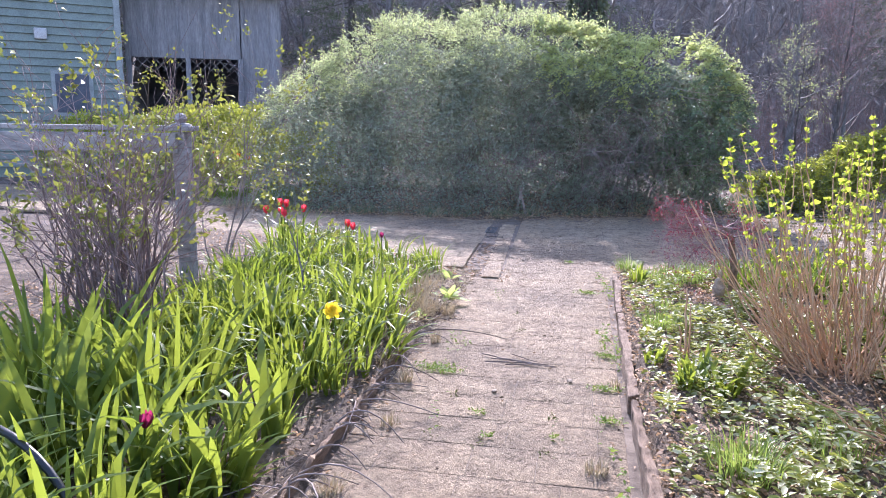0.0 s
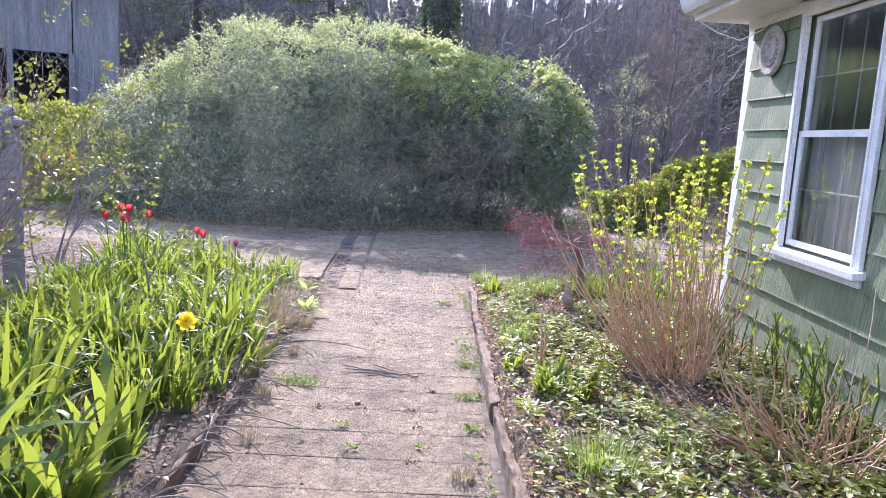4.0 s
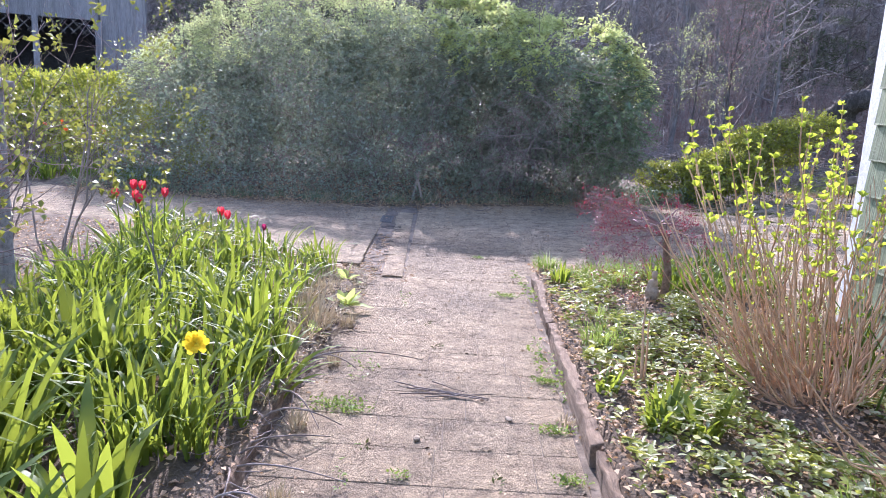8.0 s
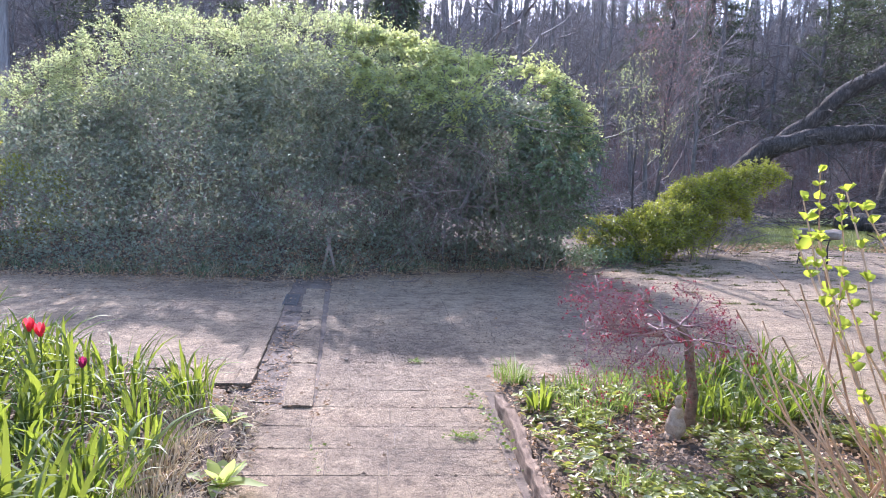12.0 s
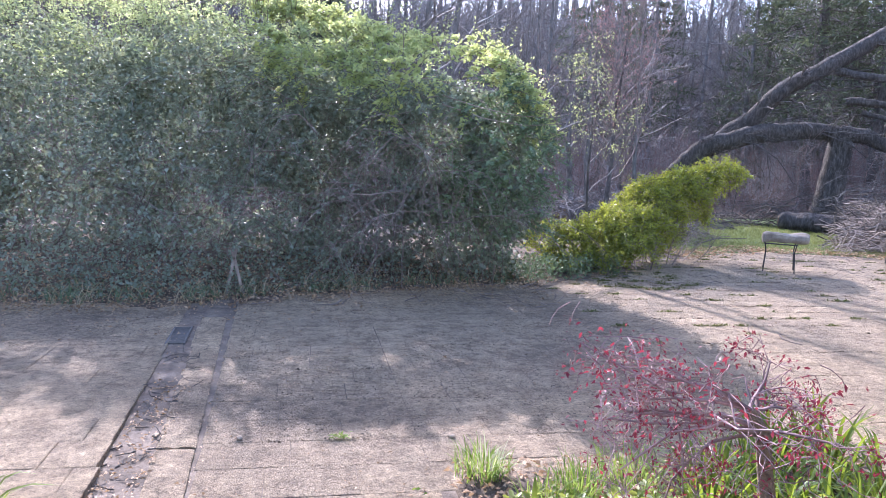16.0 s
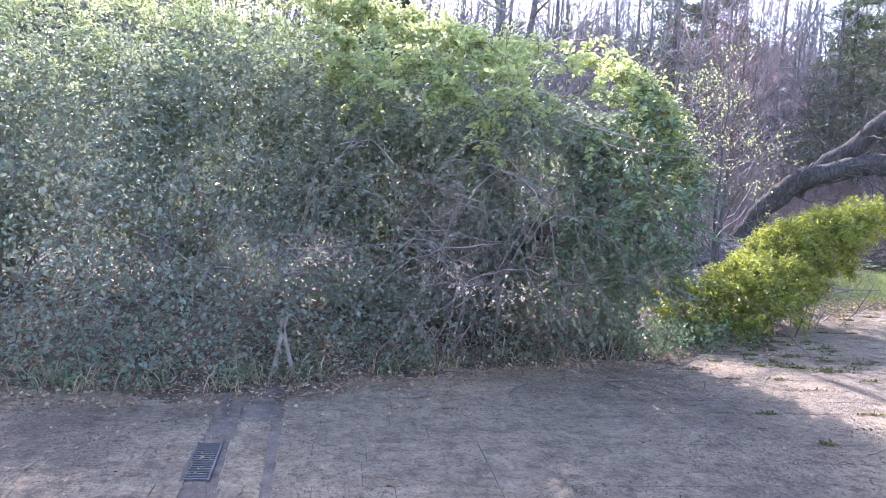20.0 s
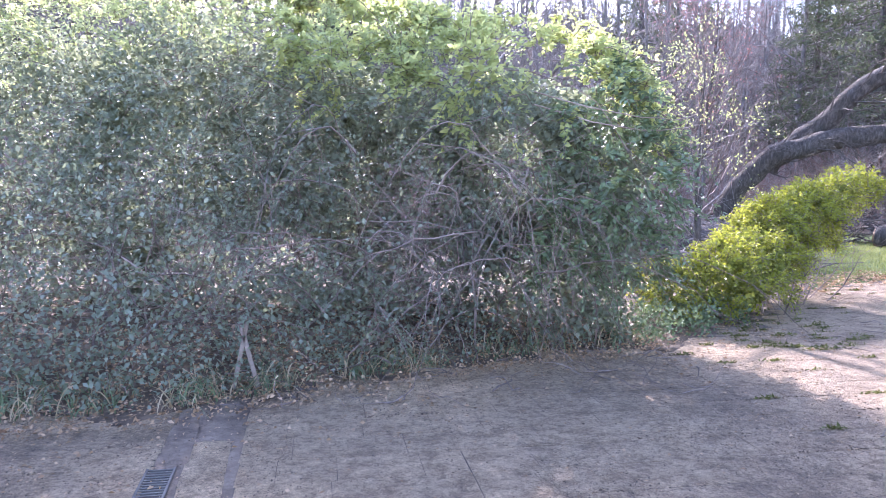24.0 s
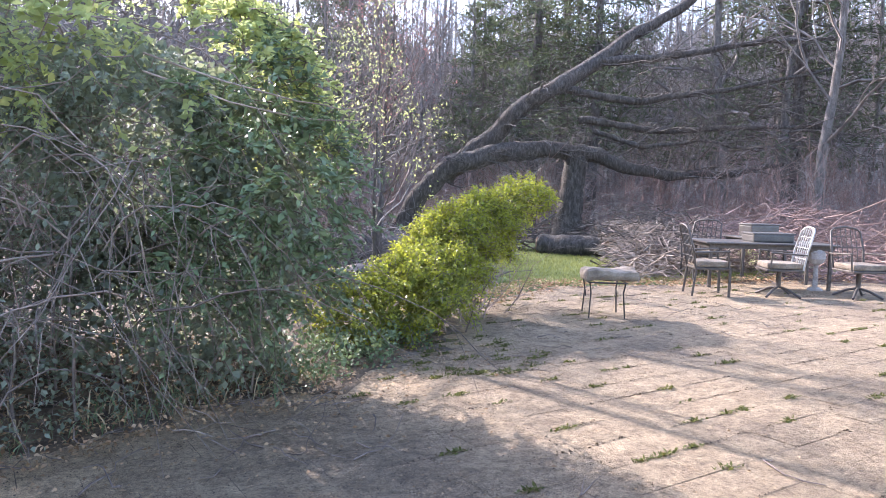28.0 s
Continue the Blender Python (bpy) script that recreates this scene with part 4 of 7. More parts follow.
for k in range(26):
    x, y = -2.18 - 0.30 * (k % 3) + pb.uniform(-0.08, 0.08), 3.35 + 0.33 * (k // 3) + pb.uniform(-0.1, 0.1)
    if abs(y - 4.75) > 0.12 or x > -2.5:
        c = copy_thing(mass[y > 4.6], pose(x, y, 0.06, pb.uniform(-8, 8), pb.uniform(-8, 8), pb.uniform(0, 360)))
        c.scale = (0.95, 0.95, pb.uniform(0.75, 1.05))


def cup_flower(name, label, place, h, mat, tilt=4, size=0.05, petals=6):
    ob = thing(name, label, "flower", place, "flowers in the lily bed")
    stem = [(0, 0, 0), (0.01, 0, h * 0.5), (0.0, 0.01, h)]
    part("stem", tube_mesh("stem", [(stem, [0.005, 0.0045, 0.004])], M_IRIS, 5), M_IRIS, ob)
    for k in range(petals):
        a = 2 * math.pi * k / petals
        vs, fs = [], []
        for i, (s, rad, wid) in enumerate(((0, 0.006, 0.008), (0.3, 0.020, 0.022), (0.65, 0.026, 0.024), (1.0, 0.020, 0.006))):
            rad, wid, z = rad * size / 0.05, wid * size / 0.05, h + s * size * 1.25
            for q in (-1, 0, 1):
                b = a + q * wid / max(rad, 0.015) * 0.9
                vs.append((rad * math.cos(b), rad * math.sin(b) + 0.01, z - abs(q) * 0.004))
            if i:
                o = 3 * i
                fs += [(o - 3, o - 2, o + 1, o), (o - 2, o - 1, o + 2, o + 1)]
        part("petal", mesh_of("petal", vs, fs, mat, True), mat, ob)
    lv = clump(4, 0.03, h * 0.6, 0.045, 0.3, np.random.default_rng(int(h * 1000)), 0.9)
    part("leaves", mesh_of("leaves", *lv, M_IRIS, True), M_IRIS, ob)
    ob.rotation_euler = (radians(tilt), radians(-tilt * 0.7), place[0] * 7)
    return ob


TU = "red tulip on a tall green stem"
for p, h in (((-2.02, 6.43, 0.06), 0.46), ((-1.97, 6.46, 0.06), 0.43), ((-2.56, 6.10, 0.06), 0.69), ((-2.66, 6.08, 0.06), 0.62), ((-2.50, 6.0, 0.06), 0.60), ((-2.58, 6.18, 0.06), 0.60), ((-2.40, 6.15, 0.06), 0.63), ((-2.52, 6.12, 0.06), 0.68)):
    cup_flower("tulip", TU, p, h - 0.03, M_TULIP, 4, 0.056)
cup_flower("tulip", "dark maroon tulip bud on a green stem", (-1.52, 5.75, 0.06), 0.46, M_PURPLE, 3, 0.036)
cup_flower("tulip", "drooping magenta tulip among lily leaves", (-1.44, 2.15, 0.06), 0.32, M_PURPLE, 9, 0.05)


def daffodil(place, h):
    """A double daffodil: rings of flaring, ruffled petals on a nodding stem."""
    r = np.random.default_rng(17)
    ob = thing("daffodil", "ruffled yellow daffodil flower above lily leaves", "flower", place, "flowers in the lily bed")
    part("stem", tube_mesh("stem", [([(0, 0, 0), (0.01, 0, h * 0.6), (0.005, -0.005, h * 0.93), (0, -0.02, h)], [0.005, 0.0045, 0.004, 0.004])], M_IRIS, 5), M_IRIS, ob)
    axis = pose(0, -0.022, h, 62, 0, 12)
    for ring, (count, reach, open_) in enumerate(((6, 0.048, 0.15), (6, 0.042, 0.5), (7, 0.034, 0.95), (6, 0.025, 1.4))):
        for k in range(count):
            a = 2 * math.pi * (k + 0.5 * ring) / count + r.normal() * 0.12
            vs, fs = [], []
            for i in range(5):
                s = i / 4
                w = (0.006 + 0.045 * s * (1.25 - s)) * (reach / 0.06 + 0.2)
                d, z = reach * s * math.cos(open_ * (1 - 0.4 * s)), reach * s * math.sin(open_) + 0.004 * math.sin(6 * s + k)
                for q in (-1, 0, 1):
                    p = Vector((d * math.cos(a) - q * w * 0.5 * math.sin(a), d * math.sin(a) + q * w * 0.5 * math.cos(a), z + 0.006 * q * math.sin(9 * s + k) + r.normal() * 0.0015))
                    vs.append(axis @ p)
                if i:
                    o = 3 * i
                    fs += [(o - 3, o - 2, o + 1, o), (o - 2, o - 1, o + 2, o + 1)]
            part("petal", mesh_of("petal", vs, fs, M_YELLOW, True), M_YELLOW, ob)
    lv = clump(5, 0.03, h * 0.8, 0.02, 0.3, np.random.default_rng(18), 0.7)
    part("leaves", mesh_of("leaves", *lv, M_IRIS, True), M_IRIS, ob)


daffodil((-1.08, 3.36, 0.06), 0.47)
for k, (x, y) in enumerate(((-6.4, 12.2), (-6.1, 12.3), (-6.7, 12.4), (-5.9, 12.15), (-6.9, 12.3))):
    cup_flower("tulip", "orange red tulip across the drive", (x, y, 0.0), 0.75 + 0.05 * (k % 3), M_ORANGE, 4, 0.06)


def rosette(place, seed, n=13, size=0.2):
    r = np.random.default_rng(seed)
    ob = thing("mullein_rosette", "low rosette of broad pale green leaves beside the path", "plant", place, "rosettes by the path")
    for k in range(n):
        a = k * 2.4 + r.normal() * 0.2
        L, el = size * r.uniform(0.7, 1.15), 0.35 + 0.85 * k / n + r.normal() * 0.12
        vs, fs = [], []
        for i in range(6):
            s = i / 5
            w = 0.040 * math.sin(math.pi * min(1, 0.12 + 0.86 * s)) * size / 0.2
            z = L * (math.sin(el) * s - 0.45 * s * s * (1 - k / n))
            d = L * s * math.cos(el)
            for q in (-1, 0, 1):
                vs.append((d * math.cos(a) - q * w * math.sin(a), d * math.sin(a) + q * w * math.cos(a), max(z, 0.005) + abs(q) * w * 0.35 + 0.01))
            if i:
                o = 3 * i
                fs += [(o - 3, o - 2, o + 1, o), (o - 2, o - 1, o + 2, o + 1)]
        part("leaf", mesh_of("leaf", vs, fs, M_ROSETTE, True), M_ROSETTE, ob)
    return ob


rosette((-0.90, 5.62, 0.02), 1, 11, 0.19)
rosette((-1.02, 6.32, 0.02), 2, 10, 0.18)
rosette((-0.98, 4.95, 0.03), 3, 8, 0.14)


def tuft(place, seed, n=120, h=0.2, spread=0.13, mat=None, label="tuft of fine bright green grass", group="grass tufts"):
    r = np.random.default_rng(seed)
    return plant("grass_tuft", label, "grass", place, [("turf", clump(n, spread, h, 0.006, 0.45, r, 0.9, 4), mat or M_GRASS)], group)


for k, (x, y, n, h, s) in enumerate(((0.74, 4.95, 190, 0.20, 0.14), (0.62, 7.0, 160, 0.17, 0.12), (0.86, 2.85, 200, 0.24, 0.15), (0.85, 5.5, 90, 0.15, 0.12), (0.72, 2.2, 150, 0.2, 0.14), (1.3, 3.1, 90, 0.2, 0.12), (0.98, 6.75, 150, 0.2, 0.10), (1.25, 6.85, 150, 0.23, 0.14), (0.92, 6.3, 130, 0.17, 0.12), (1.12, 6.5, 140, 0.2, 0.12), (0.8, 6.65, 120, 0.16, 0.12))):
    tuft((x, y, 0.08), 40 + k, n, h, s)
for k, (x, y) in enumerate(((1.75, 6.55), (2.1, 6.75), (1.95, 6.3), (2.3, 6.5), (1.6, 6.75), (2.3, 7.0), (1.55, 6.35), (2.0, 7.0), (1.45, 6.55), (1.85, 6.8), (2.15, 6.4), (1.7, 6.2))):
    c = copy_thing(iris[k % 2], pose(x, y, 0.08, 0, 0, k * 77))
    c.scale = (0.72, 0.72, 0.8)
for k, (x, y, s) in enumerate(((0.66, 6.45, 0.5), (0.62, 4.2, 0.4), (0.95, 3.75, 0.6), (0.85, 3.9, 0.55), (0.78, 3.8, 0.5))):
    c = copy_thing(lily[2], pose(x, y, 0.08, 0, 0, k * 50))
    c.scale = (s, s, s * 0.9)


tuft((0.64, 6.98, 0.08), 60, 34, 0.22, 0.06, M_PALELEAF, "pale grey blue sprigs at the corner of the bed", "")


def scatter_leaves(name, label, n, area, z, size, mat, flat=0.8, wide=0.5, up=0.25, category="leaves", keep=None):
    x0, x1, y0, y1 = area
    p = np.stack([rng.uniform(x0, x1, n), rng.uniform(y0, y1, n), np.zeros(n)], -1)
    if keep is not None:
        p = p[keep(p[:, 0], p[:, 1])]
    n = len(p)
    p[:, 2] = z + rng.random(n) * up
    a = rng.uniform(0, 2 * np.pi, n)
    d = np.stack([np.cos(a) * flat, np.sin(a) * flat, rng.normal(size=n) * (1 - flat) + 0.05], -1)
    v, f = leaves(p, d, size * rng.uniform(0.6, 1.3, n), wide, 0.25)
    ob = new(name, mesh_of(name, v, f, mat, True))
    return tagged(ob, label, category, kind="stuff")


def patchy(X, Y, s=2.1, t=0.0):
    return np.sin(X * s + 1) * np.cos(Y * s * 1.3) + 0.7 * np.sin(X * s * 2.7 + Y * 1.7) > t


def cover_patch():
    """Upright little whorls of glossy leaves over the right-hand bed."""
    pts, dirs, sizes = [], [], []
    for _ in range(5600):
        x, y = rng.uniform(0.56, 2.42), rng.uniform(0.2, 6.7)
        if not patchy(np.array(x), np.array(y), 2.4, -0.75) or (x < 0.85 and rng.random() < 0.5):
            continue
        h = 0.08 + rng.uniform(0.02, 0.16) * (0.5 + 0.5 * math.sin(x * 7 + 1) * math.cos(y * 5))
        for k in range(6):
            a = k * 1.05 + rng.random()
            pts.append((x, y, h + rng.normal() * 0.012))
            dirs.append((math.cos(a), math.sin(a), rng.uniform(-0.1, 0.5)))
            sizes.append(rng.uniform(0.026, 0.060))
    return np.array(pts), np.array(dirs), np.array(sizes)


cp, cd, cs = cover_patch()
# pale picks: glossy glints of the cover put into leaf colour
pick = rng.random(len(cp)) < np.where(cp[:, 1] < 4.6, 0.26 + 0.22 * np.sin(cp[:, 0] * 4) * np.cos(cp[:, 1] * 3), 0.17)
for nm, sel, mat, lb in (("ground_cover", ~pick, M_COVER, "low glossy green ground cover in the bed"), ("ground_cover", pick, M_PALELEAF, "ground cover leaves coloured pale for their glossy shine")):
    v, f = round_leaves(cp[sel], cd[sel], cs[sel], 0.42, 0.25)
    tagged(new(nm, mesh_of(nm, v, f, mat, True)), lb, "ground cover", kind="stuff")
scatter_leaves("leaf_litter", "dry brown leaves strewn in the house-side bed", 17000, (0.48, 2.45, 0.2, 7.1), 0.082, 0.030, M_DRYLEAF, 0.80, 0.6, 0.03)
scatter_leaves("leaf_litter", "dry brown leaves in the lily bed", 9000, (-4.5, -0.92, 0.5, 8.2), 0.072, 0.032, M_DRYLEAF, 0.80, 0.6, 0.03, keep=lambda X, Y: Y < np.interp(X, near_x, near_y) - 0.2)
scatter_leaves("leaf_litter", "dry leaves blown along the path edges", 5200, (-0.95, 0.46, 0.0, 7.0), 0.003, 0.022, M_DRYLEAF, 0.9, 0.55, 0.012, keep=lambda X, Y: rng.random(len(X)) < 0.015 + np.clip((np.abs(X + 0.25) - 0.40) / 0.3, 0, 1) ** 1.6 * (0.25 + 0.75 * patchy(X * 2, Y, 2.2, 0.2)))
scatter_leaves("leaf_litter", "dry leaves under the hedge on the patio", 16000, (-6, 4.5, 8.6, 13.5), 0.004, 0.028, M_DRYLEAF, 0.96, 0.6, 0.02, keep=lambda X, Y: (rng.random(len(X)) < np.clip(1.0 - 0.6 * (patio_far(X) - Y), 0.045, 1) * (0.35 + 0.65 * patchy(X, Y, 2.3, 0.0))) & (Y < patio_far(X) + 0.4))
scatter_leaves("leaf_litter", "crumbled leaf bits and grit strewn over the patio", 9000, (-5, 3.4, 6.9, 11.6), 0.002, 0.013, M_DRYLEAF, 0.85, 0.6, 0.006, keep=lambda X, Y: (Y > patio_near(X)) & (Y < patio_far(X)) & (patchy(X, Y, 3.3, 0.3) | (rng.random(len(X)) < 0.35)))
# crumbs laid over the hedge's shadow area to darken that shade further
scatter_leaves("grit", "dark earth crumbs added to deepen the patio's shade", 26000, (-5.5, 3.3, 7.6, 12.0), 0.001, 0.011, M_CRUMB, 0.85, 0.7, 0.004, "dirt", keep=lambda X, Y: (Y > patio_near(X)) & (Y < patio_far(X)) & (patchy(X, Y, 1.7, -0.1) | (rng.random(len(X)) < 0.2)))
scatter_leaves("leaf_litter", "bank of withered brown leaves beside the path", 2600, (-1.12, -0.80, 4.4, 6.75), 0.01, 0.05, M_STRAW, 0.75, 0.16, 0.10, keep=lambda X, Y: rng.random(len(X)) < np.clip((-0.78 - X) / 0.25, 0, 1))
scatter_leaves("weeds", "small green weeds along joints and edges", 1900, (0.24, 0.50, 1.0, 6.95), 0.005, 0.028, M_GRASS, 0.7, 0.5, 0.06, "weeds", keep=lambda X, Y: patchy(X * 3, Y * 1.8, 2.0, 0.35) & (X > 0.30 + 0.06 * np.sin(Y * 5)))
scatter_leaves("weeds", "low weeds on the path by the lily bed", 1300, (-0.92, -0.5, 2.0, 6.2), 0.004, 0.024, M_GRASS, 0.8, 0.45, 0.035, "weeds", keep=lambda X, Y: patchy(X * 2, Y * 1.4, 2.6, 0.8))


def joint_weeds():
    """Bits of moss and weed in the joints of the patio."""
    p, d, s = [], [], []
    wr = random.Random(8)
    for _ in range(230):
        x = wr.uniform(2.6, 11.5)
        y = -3.8 + ROW * (round((wr.uniform(9.4, 14.8) + 3.8) / ROW) + 0.5)
        if wr.random() < 0.25:
            x, y = wr.uniform(3.4, 4.8), wr.uniform(11.9, 13.2)
        if y > float(patio_far(x)) - 0.1:
            continue
        for _ in range(wr.randint(8, 40)):
            p.append((x + wr.gauss(0, 0.045), y + wr.gauss(0, 0.012), 0.0))
            d.append((wr.gauss(0, 0.7), wr.gauss(0, 0.7), 0.5))
            s.append(wr.uniform(0.015, 0.045))
    for _ in range(12):
        x, y = wr.choice((-0.28, 0.06, -0.5)) + wr.gauss(0, 0.03), wr.uniform(1.5, 6.6)
        for _ in range(wr.randint(3, 14)):
            p.append((x + wr.gauss(0, 0.015), y + wr.gauss(0, 0.04), 0.0))
            d.append((wr.gauss(0, 0.7), wr.gauss(0, 0.7), 0.5))
            s.append(wr.uniform(0.012, 0.03))
    return leaves(np.array(p), np.array(d), np.array(s), 0.4, 0.2)


def joint_crumbs():
    """Broken lines of dirt and moss that lie in the joints between rows."""
    n = 16000
    x = np.concatenate([rng.uniform(2.2, 11.5, n), rng.uniform(-0.88, 0.40, n // 24), rng.uniform(-3.5, 2.2, n // 8)])
    k = np.concatenate([rng.integers(42, 62, n), rng.integers(12, 35, n // 24), rng.integers(36, 48, n // 8)])
    y = -3.8 + ROW * (k + 0.5)
    ok = (np.sin(x * 2.3 + k * 1.9) + np.sin(x * 5.1 + k * 4.3) > 0.35) & (y < patio_far(x)) & (y > np.where(x > 0.42, np.where(x < 2.5, 7.2, 6), -9))
    ok &= ~((x < -0.6) & (k > 34)) | (x > -0.6) | (x < -1.2)
    x, y = x[ok], y[ok]
    n = len(x)
    p = np.stack([x, y + rng.normal(size=n) * 0.011 + 0.006 * np.sin(x * 9), np.full(n, 0.001)], -1)
    a = rng.uniform(0, 2 * np.pi, n)
    d = np.stack([np.cos(a), np.sin(a) * 0.6, 0.12 + 0 * a], -1)
    return leaves(p, d, 0.005 + 0.022 * rng.random(n) ** 2.5, 0.7, 0.3)


v, f = joint_crumbs()
tagged(new("joint_dirt", mesh_of("joint_dirt", v, f, M_SOIL)), "crumbs of dirt and moss along the paver joints", "dirt", kind="stuff")
v, f = joint_weeds()
tagged(new("joint_weeds", mesh_of("joint_weeds", v, f, M_MOSS, True)), "moss and tiny weeds in paver joints", "weeds", kind="stuff")


# cane shrub with lime buds by the house
def cane_shrub(place, seed, n, h, lean, label, leafy=4, tilt=(0, 0)):
    r = np.random.default_rng(seed)
    lines, lp, ld, ls = [], [], [], []
    for k in range(n):
        a, d = r.uniform(0, 2 * np.pi), 0.24 * math.sqrt(r.random())
        b = np.array([math.cos(a) * d, math.sin(a) * d, 0.0])
        tall = leafy and k % leafy == 0
        H = h * (r.uniform(0.72, 1.0) if tall else r.uniform(0.30, 0.72))
        out = np.array([math.cos(a), math.sin(a), 0]) * r.uniform(0.05, lean * (0.6 if tall else 1.4)) * H + np.array(r.normal(size=3)) * 0.10 + np.array([tilt[0], tilt[1], 0]) * H * (0.55 if tall else 1.0)
        s = np.linspace(0, 1, 7)[:, None]
        pts = b + np.array([0, 0, H]) * s + out * s**0.8 + np.cumsum(r.normal(size=(7, 3)), 0) * 0.024
        pts[:, 2] = np.maximum(pts[:, 2], 0.0)
        lines.append((pts, np.linspace(0.0066, 0.0026, 7) * (1.15 if tall else r.uniform(0.6, 1.15))))
        if tall:
            g = r.uniform(0, 2 * np.pi)
            for u in np.concatenate([np.arange(r.uniform(0.45, 0.62), 0.9, 0.075), [0.92, 0.96, 1.0]]):
                i = min(int(u * 6), 5)
                q = pts[i] + (pts[i + 1] - pts[i]) * (u * 6 - i)
                g += np.pi / 2 + r.normal() * 0.4
                big = r.uniform(0.7, 1.15)
                for w in range(r.integers(2, 5)):
                    e = g + w * np.pi / 2 * (2 if w < 2 else 1.5) + r.normal() * 0.35
                    lp.append(q + r.normal(size=3) * 0.004)
                    ld.append((math.cos(e), math.sin(e), r.uniform(0.5, 1.6)))
                    ls.append(r.uniform(0.026, 0.044) * big)
    ob = thing("cane_shrub", label, "shrub", place)
    for ln in lines:
        part("cane", tube_mesh("cane", [ln], M_CANE, 4), M_CANE, ob)
    if leafy:
        v, f = round_leaves(lp, ld, ls, 0.85, 0.6)
        part("bud_foliage", mesh_of("bud_foliage", v, f, M_BUDLEAF, True), M_BUDLEAF, ob, "lime yellow opening leaves", "stuff")
    return ob


cane_shrub((1.64, 4.30, 0.08), 31, 120, 1.34, 0.48, "shrub of tan canes tipped with lime green buds", 4, (-0.22, 0.12))
cane_shrub((1.42, 5.0, 0.08), 34, 6, 1.3, 0.30, "slender upright canes set with lime green leaf pairs", 1)
cane_shrub((1.88, 3.05, 0.08), 32, 80, 0.75, 1.1, "cut back clump of dry tan canes", 0, (-0.25, -0.3))
cane_shrub((1.95, 5.1, 0.08), 33, 24, 1.35, 0.2, "slender canes with lime buds against the house", 2)


def weed_patch(place, seed, n, spread, label="low green weed rooted in a paver joint"):
    r = np.random.default_rng(seed)
    p = np.stack([r.normal(size=n) * spread, r.normal(size=n) * spread * 0.6, r.random(n) * 0.018 + 0.003], -1)
    d = np.stack([r.normal(size=n), r.normal(size=n), r.uniform(0.2, 0.9, n)], -1)
    ob = thing("weed", label, "weed", place, "weeds in the paver joints")
    v, f = leaves(p, d, r.uniform(0.010, 0.026, n), 0.45, 0.25)
    part("sprout", mesh_of("sprout", v, f, M_GRASS, True), M_GRASS, ob, "", "stuff")


for k, (x, y, n, sp) in enumerate(((-0.69, 4.05, 260, 0.07), (-0.60, 4.0, 90, 0.04), (0.24, 6.25, 160, 0.05), (-0.33, 3.42, 40, 0.02), (-0.24, 3.15, 34, 0.018), (0.33, 3.9, 130, 0.045), (0.36, 4.5, 120, 0.04), (0.34, 3.45, 110, 0.04), (0.08, 3.2, 26, 0.02), (0.05, 7.65, 60, 0.03))):
    weed_patch((x, y, 0.0), 330 + k, n, sp)
for k, (x, y, n, h) in enumerate(((0.27, 2.9, 90, 0.07), (-0.74, 3.2, 50, 0.08), (-0.80, 4.6, 60, 0.1), (-0.82, 3.8, 60, 0.1), (-0.84, 5.3, 60, 0.12), (0.40, 4.0, 40, 0.06), (-0.80, 2.5, 60, 0.1))):
    tuft((x, y, 0.0), 350 + k, n, h, 0.05, M_STRAW, "small tuft of dry straw-coloured grass", "dry tufts by the path")
for k, (x, y, n, h) in enumerate(((-1.06, 4.75, 130, 0.26), (-1.0, 5.08, 150, 0.28), (-1.1, 5.3, 150, 0.30), (-1.16, 5.62, 140, 0.28), (-1.12, 5.95, 120, 0.24), (-1.2, 6.3, 110, 0.22), (-1.0, 5.85, 90, 0.16), (-1.06, 4.4, 110, 0.22), (-1.05, 3.9, 80, 0.18), (-0.98, 5.35, 90, 0.14))):
    tuft((x, y, 0.02), 370 + k, n, h, 0.10, M_STRAW, "withered tuft of brown grass slumped beside the path", "dry tufts by the path")


def withered_stalks(place, seed, n):
    """Dead stalks that curl out of the bed over the path's edge."""
    r = np.random.default_rng(seed)
    ob = thing("withered_stalks", "dark withered stalks curling over the path edge", "dead stalks", place, "withered stalks by the path")
    for k in range(n):
        a, L = r.uniform(-1.0, 0.6), r.uniform(0.16, 0.38)
        s = np.linspace(0, 1, 8)[:, None]
        y0 = r.uniform(-0.35, 0.35)
        d = np.array([math.cos(a), math.sin(a), 0])
        side = np.array([-d[1], d[0], 0]) * r.normal() * 0.30
        pts = np.array([0, y0, 0.02]) + d * L * s + side * s**2 + np.array([0, 0, 1]) * r.uniform(0.25, 0.75) * L * 4 * s * (1 - s) * 0.6
        pts[:, 2] = np.maximum(pts[:, 2], 0.008)
        part("stalk", tube_mesh("stalk", [(pts, np.linspace(0.006, 0.002, 8))], M_STEM, 5), M_STEM, ob)


for k, (y, n) in enumerate(((2.75, 7), (3.4, 6), (4.15, 4), (2.15, 5))):
    withered_stalks((-0.98, y, 0.0), 300 + k, n)


